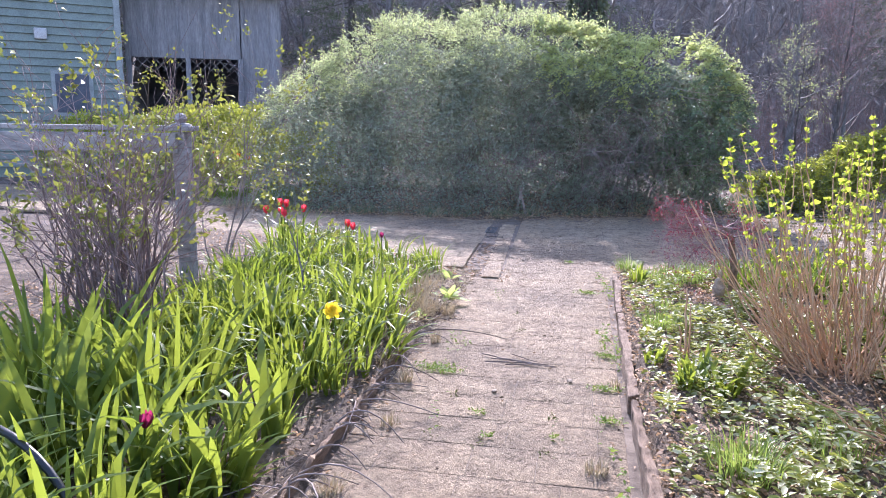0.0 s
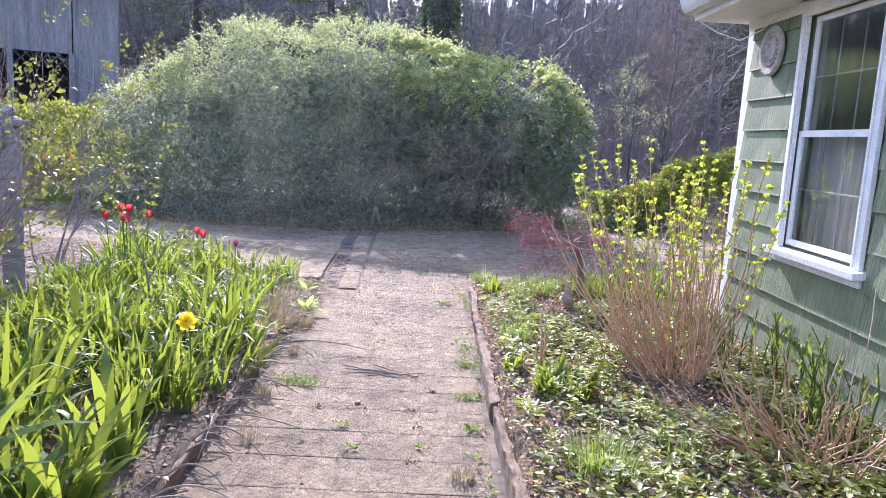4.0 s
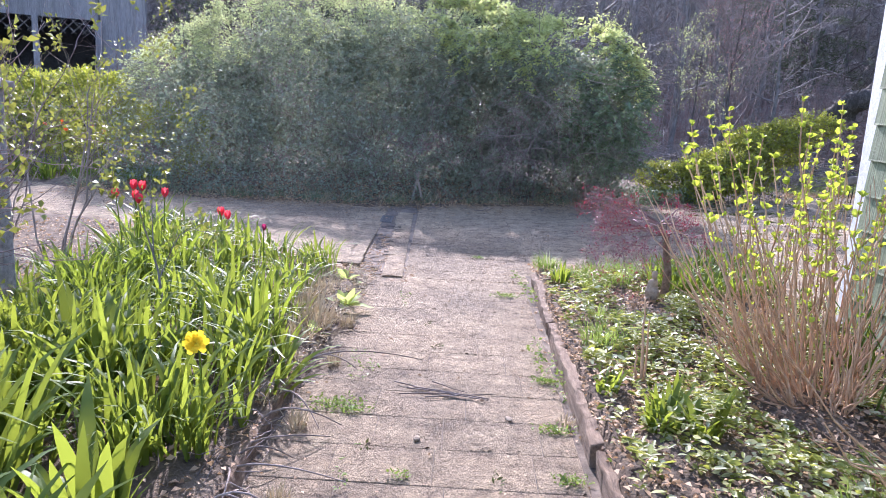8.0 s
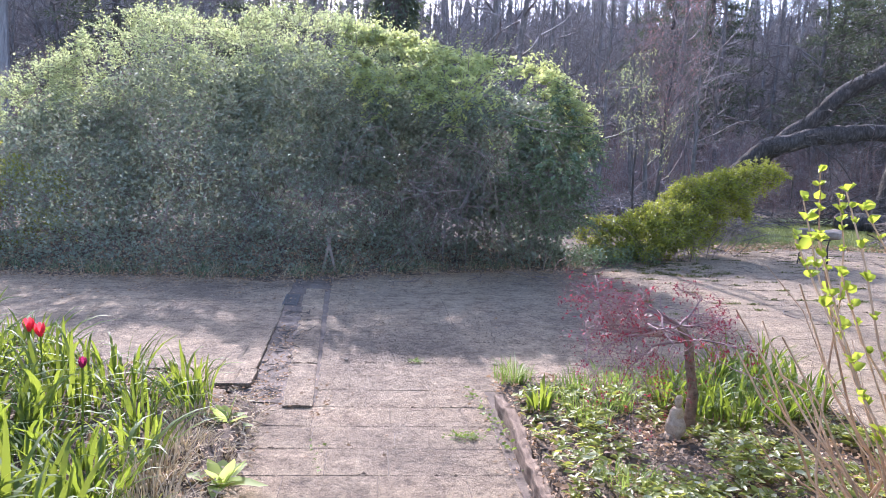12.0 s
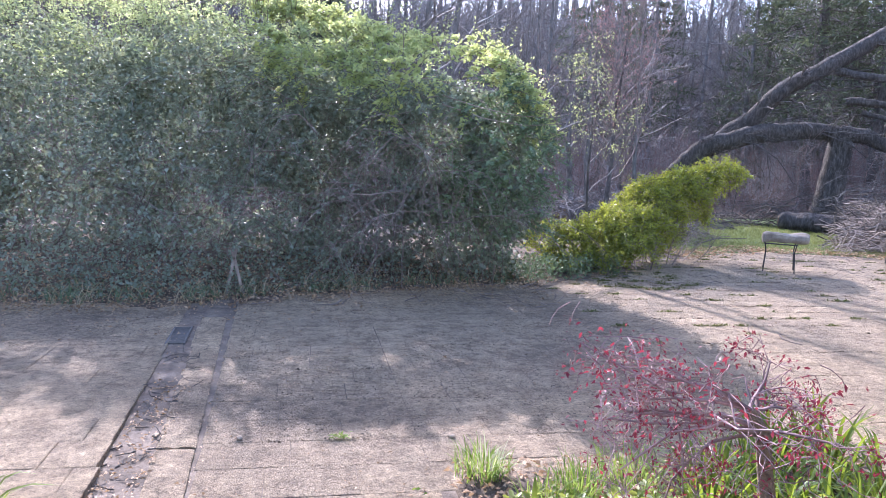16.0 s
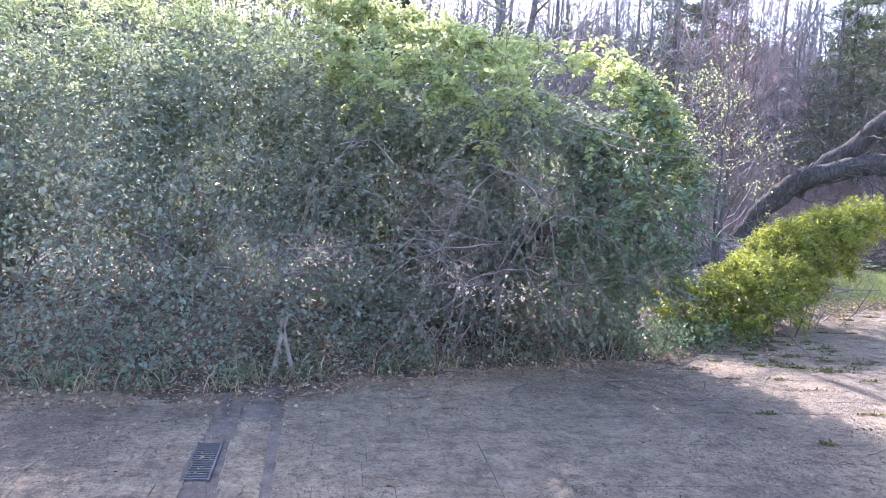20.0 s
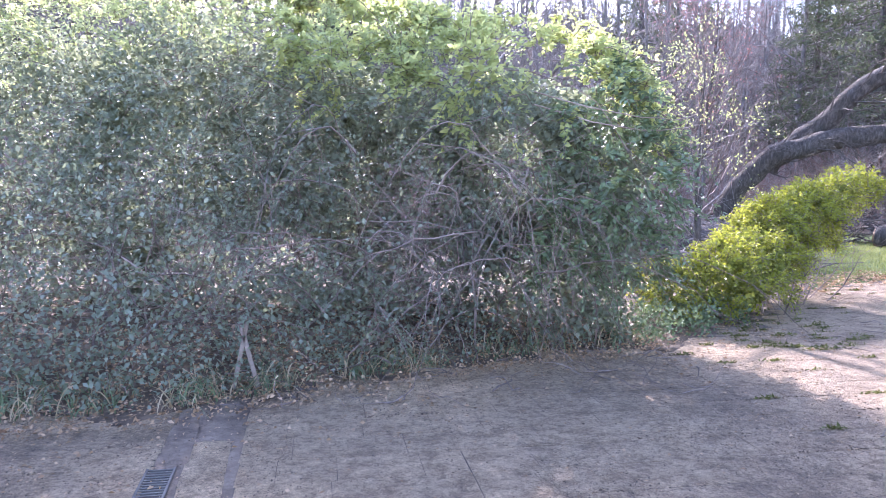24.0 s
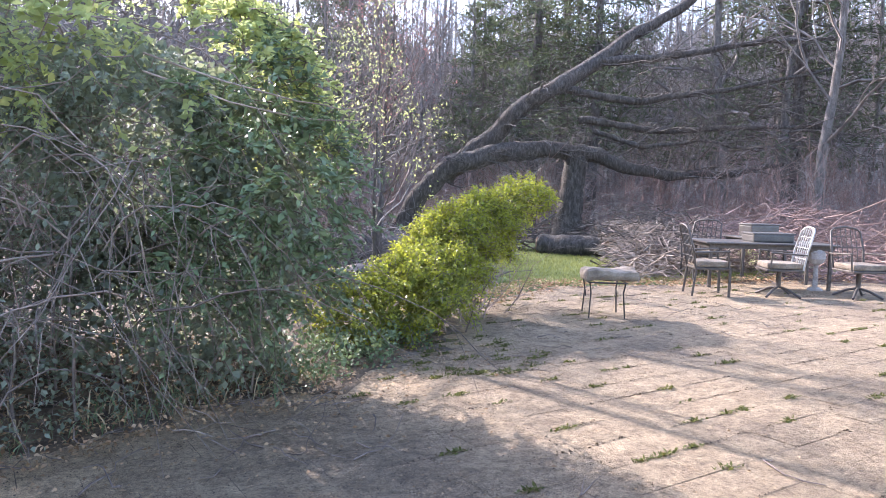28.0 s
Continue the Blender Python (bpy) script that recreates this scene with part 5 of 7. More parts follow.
def spear_group(place, seed, n, h):
    r = np.random.default_rng(seed)
    lines, bp, bd, bs = [], [], [], []
    for _ in range(n):
        x, y = r.normal(size=2) * (0.14, 0.35)
        H = h * r.uniform(0.6, 1.1)
        pts = np.array([(x, y, 0), (x + r.normal() * 0.03, y + r.normal() * 0.03, H * 0.6), (x + r.normal() * 0.05, y + r.normal() * 0.05, H)])
        lines.append((pts, [0.006, 0.005, 0.003]))
        for k in range(7):
            u = r.uniform(0.3, 1)
            q = pts[0] + (pts[2] - pts[0]) * u
            g = r.uniform(0, 6.28)
            bp.append(q), bd.append((math.cos(g) * 0.5, math.sin(g) * 0.5, 1)), bs.append(r.uniform(0.04, 0.08))
    ob = thing("lily_shoots", "upright dark green lily shoots below the window", "plant", place)
    for k, ln in enumerate(lines):
        st = part("stalk", tube_mesh("stalk", [ln], M_IRIS, 5), M_IRIS, ob)
        v, f = leaves(bp[7 * k:7 * k + 7], bd[7 * k:7 * k + 7], bs[7 * k:7 * k + 7], 0.22, 0.2)
        for j in range(7):
            part("leaf", mesh_of("leaf", v[4 * j:4 * j + 4], np.array([[0, 1, 2, 3]]), M_IRIS, True), M_IRIS, st)


spear_group((2.18, 3.6, 0.08), 51, 22, 0.42)
spear_group((2.15, 4.6, 0.08), 52, 20, 0.40)
spear_group((2.1, 2.6, 0.08), 53, 16, 0.40)


stalk = thing("split_stalk", "pale dead stalk split lengthwise, standing in the bed", "dead stalk", (0.82, 4.36, 0.06))
for a, h, w in ((0.0, 0.46, 0.011), (0.018, 0.36, 0.008), (-0.016, 0.22, 0.007)):
    part("splinter", tube_mesh("splinter", [(bent_line((a, 0, 0), (a * 1.8 - 0.02, 0.01, h), 7, 0.006, int(h * 100)), np.linspace(w, 0.004, 7))], M_CANE, 5), M_CANE, stalk)
# weeping red maple
def red_maple():
    r = np.random.default_rng(61)
    ob = thing("red_maple", "small weeping maple with crimson leaflets on grey twigs", "tree", (1.42, 6.18, 0.08))
    trunk = np.array([(0, 0, 0), (0.01, 0.0, 0.2), (-0.01, 0.02, 0.34), (-0.03, 0.02, 0.48), (-0.08, 0.04, 0.56)])
    part("trunk", tube_mesh("trunk", [(trunk, [0.034, 0.029, 0.026, 0.027, 0.017])], M_TIMBER, 8), M_TIMBER, ob)
    lines, tips = [], []
    for k in range(17):
        a = r.uniform(2.35, 4.0) if k < 12 else r.uniform(0, 6.28)
        grow(trunk[3 + (k % 2)], (math.cos(a) * 1.3, 0.7 * math.sin(a) + 0.1, 0.32), r.uniform(0.38, 0.66) * (1.0 if k < 12 else 0.6), 0.0085, 3, r, lines, tips, 0.75, 3, 0.02, 0.34, 0.58, 5, 0.26)
    lines = [ln for ln in lines if -0.68 < ln[0][-1][0] < 0.36 and ln[0][-1][2] < 0.80]
    tips = [t for t in tips if -0.68 < t[0][0] < 0.36 and t[0][2] < 0.80]
    part("crown", tube_mesh("crown", lines, M_MAPLETWIG, 3), M_MAPLETWIG, ob, "fine drooping wine red twigs")
    p = np.array([t[0] for t in tips if t[2] < 1]).repeat(5, 0)
    p = p + r.normal(size=p.shape) * 0.02
    d = r.normal(size=p.shape) + np.array([0, 0, -0.3])
    v, f = leaves(p, d, r.uniform(0.012, 0.028, len(p)), 0.4, 0.2)
    part("foliage", mesh_of("foliage", v, f, M_MAPLE, True), M_MAPLE, ob, "crimson unfolding leaflets")


red_maple()


# garden statue: one plain mesh
def statue():
    bm = bmesh.new()
    profile = [(0.0, 0.0), (0.10, 0.0), (0.10, 0.045), (0.085, 0.06), (0.105, 0.10), (0.10, 0.15), (0.075, 0.20), (0.072, 0.25), (0.06, 0.275), (0.03, 0.285), (0.042, 0.31), (0.05, 0.335), (0.046, 0.365), (0.03, 0.385), (0.0, 0.39)]
    n, rings = 20, []
    for rad, z in profile:
        ring = []
        for k in range(n):
            a = 2 * math.pi * k / n
            arms = 0.022 * math.cos(a) ** 4 if 0.14 < z < 0.27 else 0
            knees = 0.05 * max(0, -math.sin(a)) ** 3 if 0.06 <= z < 0.16 else 0
            q = rad + (arms + knees) * (rad > 0.02)
            q *= 1 + 0.05 * noise.noise((math.cos(a) * 3, math.sin(a) * 3, z * 30))
            ring.append(bm.verts.new((q * math.cos(a), 0.88 * q * math.sin(a), z)))
        rings.append(ring)
    for lo, hi in zip(rings, rings[1:]):
        for k in range(n):
            bm.faces.new((lo[k], lo[(k + 1) % n], hi[(k + 1) % n], hi[k]))
    bmesh.ops.remove_doubles(bm, verts=bm.verts, dist=0.0005)
    ob = new("garden_statue", bpy.data.meshes.new("garden_statue"))
    bm.to_mesh(ob.data)
    bm.free()
    ob.data.materials.append(M_STATUE)
    ob.matrix_basis = pose(1.29, 6.08, 0.07, 4, 3, 25) @ Matrix.Diagonal((0.46, 0.46, 0.62, 1))
    tagged(ob, "small weathered stone garden figure among plants", "statue")


statue()

# ---- the great hedge ----
BLOBS = [(-3.0, 14.3, 1.45, 2.5, 1.6, 1.95), (-1.4, 13.75, 1.6, 1.8, 1.45, 1.9), (0.45, 12.95, 1.3, 1.6, 1.3, 1.65), (1.45, 12.6, 1.65, 1.05, 1.15, 1.2), (-4.7, 14.0, 1.05, 1.5, 1.4, 1.5), (-0.4, 13.45, 1.5, 1.3, 1.4, 1.75),
         (1.65, 12.3, 0.85, 1.12, 1.2, 1.15), (-3.2, 12.7, 0.55, 2.0, 1.1, 0.95), (-1.2, 12.4, 0.7, 1.8, 1.1, 1.1), (0.4, 12.2, 0.7, 1.4, 1.0, 1.1),
         (1.95, 12.45, 1.15, 0.78, 0.95, 1.25), (0.8, 12.85, 1.75, 0.85, 1.05, 1.15)]


def shell(n, blobs, r, depth=0.5, low=0.0, core=0.62):
    """Points near the outside of a union of ellipsoids with a broken, lumpy surface."""
    out, nor = [], []
    w = np.array([b[3] * b[5] + b[3] * b[4] + b[4] * b[5] for b in blobs])
    for b, k in zip(blobs, (w / w.sum() * n).astype(int)):
        u = unit(r.normal(size=(k, 3)))
        c, s = np.array(b[:3]), np.array(b[3:])
        a = u * s
        lump = 1 + 0.07 * np.sin(a[:, 0] * 3.1 + b[0]) * np.cos(a[:, 2] * 2.7 + b[1]) + 0.05 * np.sin(a[:, 1] * 6 + a[:, 2] * 7) + 0.04 * np.sin(a[:, 0] * 11 + a[:, 2] * 9)
        p = c + u * s * (lump - np.abs(r.normal(size=k)) * depth * 0.3)[:, None]
        out.append(p), nor.append(unit(u / s))
    p, q = np.concatenate(out), np.concatenate(nor)
    inside = np.zeros(len(p), bool)
    for b in blobs:
        inside |= (((p - np.array(b[:3])) / np.array(b[3:])) ** 2).sum(1) < core
    ok = ~inside & (p[:, 2] > low)
    return p[ok], q[ok]


def knobbly(blobs, k, lo, hi, r, floor=0.4):
    """The blobs with smaller ones budding from their upper and outer sides."""
    out = list(blobs)
    for b in blobs:
        for _ in range(k):
            u = unit(r.normal(size=3))
            c = np.array(b[:3]) + u * np.array(b[3:]) * 0.86
            s = r.uniform(lo, hi)
            if c[2] > floor:
                out.append((*c, s * r.uniform(0.8, 1.4), s, s * r.uniform(0.6, 0.95)))
    return out


def clustered(p, q, k, reach, r):
    """k leaves round every twig tip: bases and directions."""
    n = len(p)
    off = r.normal(size=(n, k, 3)) * reach
    d = q[:, None] * 0.6 + unit(off) * 0.8 + r.normal(size=(n, k, 3)) * 0.35
    return (p[:, None] + off).reshape(-1, 3), d.reshape(-1, 3)


def sprays(c, out, length, m, droop, r, size, wide=0.5, flat=0.6):
    """Leafy twigs: m leaves in two ranks along each drooping line from c. Leaves and their twigs, as verts and faces."""
    n = len(c)
    L = np.broadcast_to(length, n)[:, None]
    out = unit(out)
    s = (np.arange(m)[None] + r.random((n, m))) / m
    at = c[:, None] + out[:, None] * (L * s)[..., None]
    at[..., 2] -= droop * L * s**2
    side = unit(np.cross(out, r.normal(size=(n, 3)) * 0.35 + np.array([0, 0, 1.0])))
    rank = np.where(np.arange(m) % 2, 1.0, -1.0)[None, :, None]
    d = out[:, None] * 0.55 + side[:, None] * rank * 0.8 + r.normal(size=(n, m, 3)) * 0.32
    d[..., 2] -= droop * s * 0.7
    face = (np.array([0, 0, 1.0]) * flat + r.normal(size=(n * m, 3)) * 0.5)
    k = r.uniform(*size, n * m) * (1.15 - 0.45 * s.reshape(-1))
    leafy = leaves(at.reshape(-1, 3) + r.normal(size=(n * m, 3)) * 0.012, d.reshape(-1, 3), k, wide, 0.25, face)
    mid, end = c + out * L * 0.5, c + out * L
    mid[:, 2] -= droop * L[:, 0] * 0.25
    end[:, 2] -= droop * L[:, 0]
    return leafy, joined(straight_sticks(c, mid, 0.004, 0.003), straight_sticks(mid, end, 0.003, 0.0015))


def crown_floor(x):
    """Height above which the hedge's crown stands in the sun and takes paler leaf colours."""
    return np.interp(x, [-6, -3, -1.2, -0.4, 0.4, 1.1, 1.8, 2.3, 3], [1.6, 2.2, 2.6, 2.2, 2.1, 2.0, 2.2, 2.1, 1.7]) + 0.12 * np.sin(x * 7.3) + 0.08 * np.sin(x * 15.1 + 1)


def hedge():
    r = np.random.default_rng(71)
    ob = thing("hedge", "huge overgrown hedge, sunlit young leaves above shaded twigs", "hedge", (0, 0, 0))
    lines, tips = [], []
    for k in range(110):
        b = BLOBS[k % len(BLOBS)]
        x, y = min(b[0] + r.uniform(-1.0, 1.0), 2.4), b[1] + r.uniform(-0.9, 0.7)
        grow((x, y, -0.05), (r.normal() * 0.5, r.normal() * 0.5 - 0.2, 1), r.uniform(1.0, 2.1), 0.012, 2, r, lines, tips, 0.8, 5, 0.0, 0.22, 0.6, 7, 0.17)
    lines = [ln for ln in lines if min(q[1] - patio_far(q[0]) for q in ln[0]) > -0.12]
    part("stem_tangle", tube_mesh("stem_tangle", lines, M_STEM, 3), M_STEM, ob, "tangled grey stems", "stuff")
    # shaded face: fine leaf and twig, thin over the hollow with bare stems
    p, q = shell(30000, knobbly(BLOBS, 26, 0.14, 0.46, np.random.default_rng(72)), r, 0.55, 0.2, 0.80)
    hollow = (p[:, 0] > -0.2) & (p[:, 0] < 1.75) & (p[:, 1] < 12.5)
    keep = r.random(len(p)) < np.where(hollow, np.clip((p[:, 2] - 1.0) / 1.6, 0.05, 1), np.clip((p[:, 2] - 0.1) / 1.1, 0.3, 1))
    patch = np.sin(p[:, 0] * 3.1 + 1.3 * np.sin(p[:, 2] * 2.3)) + np.sin(p[:, 2] * 4.3 + p[:, 0] * 2.2)
    keep &= r.random(len(p)) < np.where(patch < -0.6, 0.25, 1.0) * np.where((p[:, 0] > -0.3) & (p[:, 2] > crown_floor(p[:, 0])), 0.8, 1.0)
    p, q = p[keep], q[keep]
    end = p[:, 0] + 0.25 * np.sin(p[:, 2] * 5) > 1.65
    # dim below, light above: shade and sun are coloured into the leaves
    for nm, sel, mat, lb, sz, k, reach in (("shaded_foliage", ~end & (p[:, 2] < crown_floor(p[:, 0])), M_HEDGE, "dim green small leaves", (0.022, 0.046), 17, 0.07), ("upper_foliage", ~end & (p[:, 2] >= crown_floor(p[:, 0])), M_HEDGE_TOP, "light green leaves coloured for the sunlit crown", (0.022, 0.05), 12, 0.09)):
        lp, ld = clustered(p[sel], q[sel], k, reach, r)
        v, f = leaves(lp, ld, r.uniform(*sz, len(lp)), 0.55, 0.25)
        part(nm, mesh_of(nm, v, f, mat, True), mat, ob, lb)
    # fine bare twigs all over the face
    c = p[r.random(len(p)) < 0.55]
    d = unit(r.normal(size=c.shape) * np.array([0.8, 0.5, 0.6]) + np.array([0, -0.25, 0.35])) * r.uniform(0.08, 0.28, (len(c), 1))
    v, f = straight_sticks(c - d * 0.4, c + d * 0.6, 0.0030, 0.0012)
    part("twig_haze", mesh_of("twig_haze", v, f, M_REDTWIG), M_REDTWIG, ob, "fine reddish bare twigs", "stuff")
    # deep inside, open low down where light shows through between the stems
    inner = [(b[0], b[1] + 0.3, b[2] - (0.14 if b[0] > -0.45 and b[2] > 1.2 else 0.04), b[3] * 0.82, b[4] * 0.74, b[5] * 0.84) for b in BLOBS[:7]] + [(-3.2, 14.6, 0.45, 2.6, 0.8, 0.75), (-1.0, 14.2, 0.45, 2.0, 0.8, 0.75), (0.9, 13.5, 0.45, 1.5, 0.7, 0.75), (2.0, 12.75, 1.2, 0.72, 0.7, 1.15)]
    p, q = shell(165000, inner, r, 0.8, 0.08, 0.3)
    low = r.random(len(p)) < np.clip((p[:, 2] - 0.15) / 0.9, 0.42, 1)
    low &= ~((p[:, 0] > -0.1) & (p[:, 0] < 1.6) & (p[:, 1] < 12.7) & (p[:, 2] < 1.85)) | (r.random(len(p)) < 0.15)
    low &= ~((np.abs(p[:, 0] + 1.0 + 0.3 * np.sin(p[:, 2] * 9)) < 0.9) & (np.abs(p[:, 2] - 0.72 - 0.1 * np.sin(p[:, 0] * 7)) < 0.20)) | (r.random(len(p)) < 0.12)
    p, q = p[low], q[low]
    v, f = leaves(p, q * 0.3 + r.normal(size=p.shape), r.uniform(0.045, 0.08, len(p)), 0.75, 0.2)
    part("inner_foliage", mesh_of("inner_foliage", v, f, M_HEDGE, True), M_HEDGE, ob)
    # sprays: fine and sunlit-pale along the crown, broad and yellow green where a vine drapes over, dim and broad at
    # the shaded end; sun and shade are in the leaf colours
    woody = []
    p, q = shell(26000, knobbly(BLOBS[:6] + BLOBS[10:], 14, 0.2, 0.5, np.random.default_rng(73)), r, 0.12, 0.6, 0.9)
    over = p[:, 2] - crown_floor(p[:, 0])
    drape = np.sin(p[:, 0] * 5.3 + 2 * np.sin(p[:, 2] * 2.1)) + np.sin(p[:, 0] * 2.1 + p[:, 1] * 4.4) + 0.6 * np.sin(p[:, 2] * 9 + p[:, 0] * 3)
    sides = q[:, 1] < 0.45
    picks = (("crown_spray", (over > 0.0) & (p[:, 0] < 0.3 - 0.5 * np.sin(p[:, 2] * 5)) & sides, 1500, M_HEDGE_TOP, "sprays of small leaves coloured pale for the sun", (0.16, 0.42), 24, 0.35, (0.028, 0.055), 0.5),
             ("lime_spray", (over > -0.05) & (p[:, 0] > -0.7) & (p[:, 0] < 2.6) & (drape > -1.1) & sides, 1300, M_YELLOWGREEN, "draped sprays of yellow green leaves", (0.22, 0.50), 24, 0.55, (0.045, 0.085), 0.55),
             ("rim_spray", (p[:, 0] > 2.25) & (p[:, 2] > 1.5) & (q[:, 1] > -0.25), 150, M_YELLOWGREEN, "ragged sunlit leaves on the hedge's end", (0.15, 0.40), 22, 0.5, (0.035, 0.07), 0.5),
             ("shaded_spray", (p[:, 0] > 1.35) & (over < 0.1) & (q[:, 1] < 0.3), 900, M_HEDGE_END, "sprays of broad green leaves coloured dim for shade", (0.18, 0.42), 24, 0.45, (0.045, 0.085), 0.42),
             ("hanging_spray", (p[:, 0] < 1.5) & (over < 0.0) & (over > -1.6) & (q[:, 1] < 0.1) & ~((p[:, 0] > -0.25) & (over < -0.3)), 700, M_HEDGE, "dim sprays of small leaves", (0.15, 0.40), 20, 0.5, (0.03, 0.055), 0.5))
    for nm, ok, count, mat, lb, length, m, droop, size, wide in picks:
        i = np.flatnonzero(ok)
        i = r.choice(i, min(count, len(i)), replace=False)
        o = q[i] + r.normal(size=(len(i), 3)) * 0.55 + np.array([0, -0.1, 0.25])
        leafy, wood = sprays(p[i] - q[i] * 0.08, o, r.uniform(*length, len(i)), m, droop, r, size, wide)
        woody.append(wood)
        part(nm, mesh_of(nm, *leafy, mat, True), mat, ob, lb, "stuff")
    # tall shoots that stand out of the crown
    i = np.flatnonzero((over > 0.35) & (q[:, 2] > 0.3))
    i = r.choice(i, 160, replace=False)
    leafy, wood = sprays(p[i], np.array([0, 0, 1.0]) + r.normal(size=(160, 3)) * 0.35, r.uniform(0.2, 0.55, 160), 16, 0.1, r, (0.03, 0.06), 0.5)
    part("shoot_foliage", mesh_of("shoot_foliage", *leafy, M_YELLOWGREEN, True), M_YELLOWGREEN, ob, "upright leafy shoots", "stuff")
    part("spray_wood", mesh_of("spray_wood", *joined(wood, *woody), M_STEM), M_STEM, ob, "", "stuff")
    # pale bare stems that arch out of the hollow and droop to the patio
    dl = []
    for k in range(58):
        hub = np.array([0.95, 11.6, 1.2]) if k < 44 else np.array([-0.2, 11.8, 0.95])
        x0 = hub + r.normal(size=3) * np.array([0.5, 0.15, 0.36])
        across = r.uniform(0.25, 1.15) * (1 if r.random() < 0.55 else -1)
        L = r.uniform(0.7, 1.5)
        rise = r.uniform(0.05, 0.45) if k % 3 else r.uniform(0.45, 0.8)
        way = np.array([across, -r.uniform(0.15, 0.5), 0.0]) * L
        s = np.linspace(0, 1, 10)[:, None]
        fall = rise + (x0[2] - 0.12) * r.uniform(0.15, 0.9)
        pts = x0 + way * s + np.array([0, 0, 1.0]) * (rise * 2.4 * s * (1 - 0.55 * s) - fall * s**1.8)
        pts = pts + np.cumsum(r.normal(size=(10, 3)), 0) * 0.024
        pts[:, 2] = np.maximum(pts[:, 2], 0.02 + 0.06 * s[:, 0])
        dl.append((pts, np.linspace(r.uniform(0.0034, 0.007), 0.0015, 10)))
        for m in range(int(r.integers(1, 4))):
            i = int(r.integers(3, 9))
            e = pts[i] + (pts[i + 1] - pts[i - 1]) * r.uniform(0.8, 1.8) + r.normal(size=3) * 0.14
            e[2] = max(e[2], 0.02)
            dl.append((bent_line(pts[i], e, 4, 0.014, int(r.integers(1 << 30))), np.linspace(0.0032, 0.0014, 4)))
    part("dead_stem_tangle", tube_mesh("dead_stem_tangle", dl, M_STEM, 4), M_STEM, ob, "pale bare arching stems", "stuff")
    # two long bowed canes across the shaded end
    for nm, z in (("long_cane", 1.95), ("long_cane", 1.86)):
        w = [(1.2, 11.35, z + 0.12), (1.6, 11.25, z + 0.02), (2.05, 11.3, z - 0.06), (2.5, 11.6, z - 0.02), (2.8, 12.0, z + 0.06)]
        part(nm, tube_mesh(nm, [(bent_line(w[0], w[-1], 9, 0.01, int(z * 100)) - np.array([0, 1, 0.4]) * np.sin(np.linspace(0, np.pi, 9))[:, None] * 0.3, np.linspace(0.006, 0.003, 9))], M_DEADTWIG, 5), M_DEADTWIG, ob)
    return ob


hedge()
stake = thing("split_stake", "pale split wooden stake leaning in the hedge foot", "stake", (-0.80, 11.35, 0.0))
for a, t in ((-0.07, 12), (0.05, -14)):
    bm = boxed((0.03, 0.02, 0.46), (a * 0.5, 0, 0.25), pose(0, 0, 0, 0, t, 0), 0.004)
    part("prong", bm, M_DEADTWIG, stake)


foot = new("hedge_bed", grid_sheet("hedge_bed", -6.5, 4.6, 10.6, 15.5, 150, 70, lambda X, Y: np.where(Y > patio_far(X) - 0.20 - 0.12 * np.sin(X * 3.1) - 0.06 * np.sin(X * 7.7), 0.004 + 0.10 * np.clip(Y - patio_far(X), 0, 1.6) + lumps(X, Y, 4.1, 0.006), -0.1), M_SOIL))
tagged(foot, "bare brown soil under the hedge", "ground", kind="structure")

# low weeds and ivy at the hedge foot
FEW = 7000
lm = np.stack([rng.uniform(-5.8, 2.6, FEW), np.zeros(FEW), np.zeros(FEW)], -1)
ahead = rng.random(FEW) ** 1.4 * 2.2 - 0.55
lm[:, 1] = patio_far(lm[:, 0]) + ahead
lm[:, 2] = 0.02 + 0.10 * np.clip(ahead, 0, 1.6) + rng.random(FEW) * 0.05
v, f = leaves(lm, rng.normal(size=(FEW, 3)) * (1, 1, 0.4), rng.uniform(0.018, 0.042, FEW), 0.6, 0.25)
tagged(new("leaf_litter", mesh_of("leaf_litter", v, f, M_DRYLEAF, True)), "brown leaf mound under the twiggy hedge", "leaves", kind="stuff")


def foot_growth():
    n = 13000
    x = np.where(rng.random(n) < 0.6, rng.uniform(-5.5, 0.4, n), rng.uniform(-5.5, 2.5, n))
    y = patio_far(x) + np.abs(rng.normal(size=n)) * 0.6 - 0.15
    z = np.abs(rng.normal(size=n)) * 0.5 * np.clip(1.0 - 0.25 * x, 0.3, 1.3)
    p = np.stack([x, y, z], -1)
    d = rng.normal(size=(n, 3)) + np.array([0, -0.4, 0.3])
    return leaves(p, d, rng.uniform(0.03, 0.06, n), 0.6, 0.2)


v, f = foot_growth()
tagged(new("hedge_weeds", mesh_of("hedge_weeds", v, f, M_HEDGE, True)), "ivy and weeds at the hedge foot", "weeds", kind="stuff")
scatter_leaves("weeds", "low dark weeds and ivy between the hedge and the shrub", 5200, (2.3, 4.2, 12.1, 13.7), 0.0, 0.045, M_HEDGE_END, 0.5, 0.6, 0.26, "weeds", keep=lambda X, Y: (Y > patio_far(X) - 0.12 + 0.1 * np.sin(X * 9)) & (Y < patio_far(X) + 0.75))


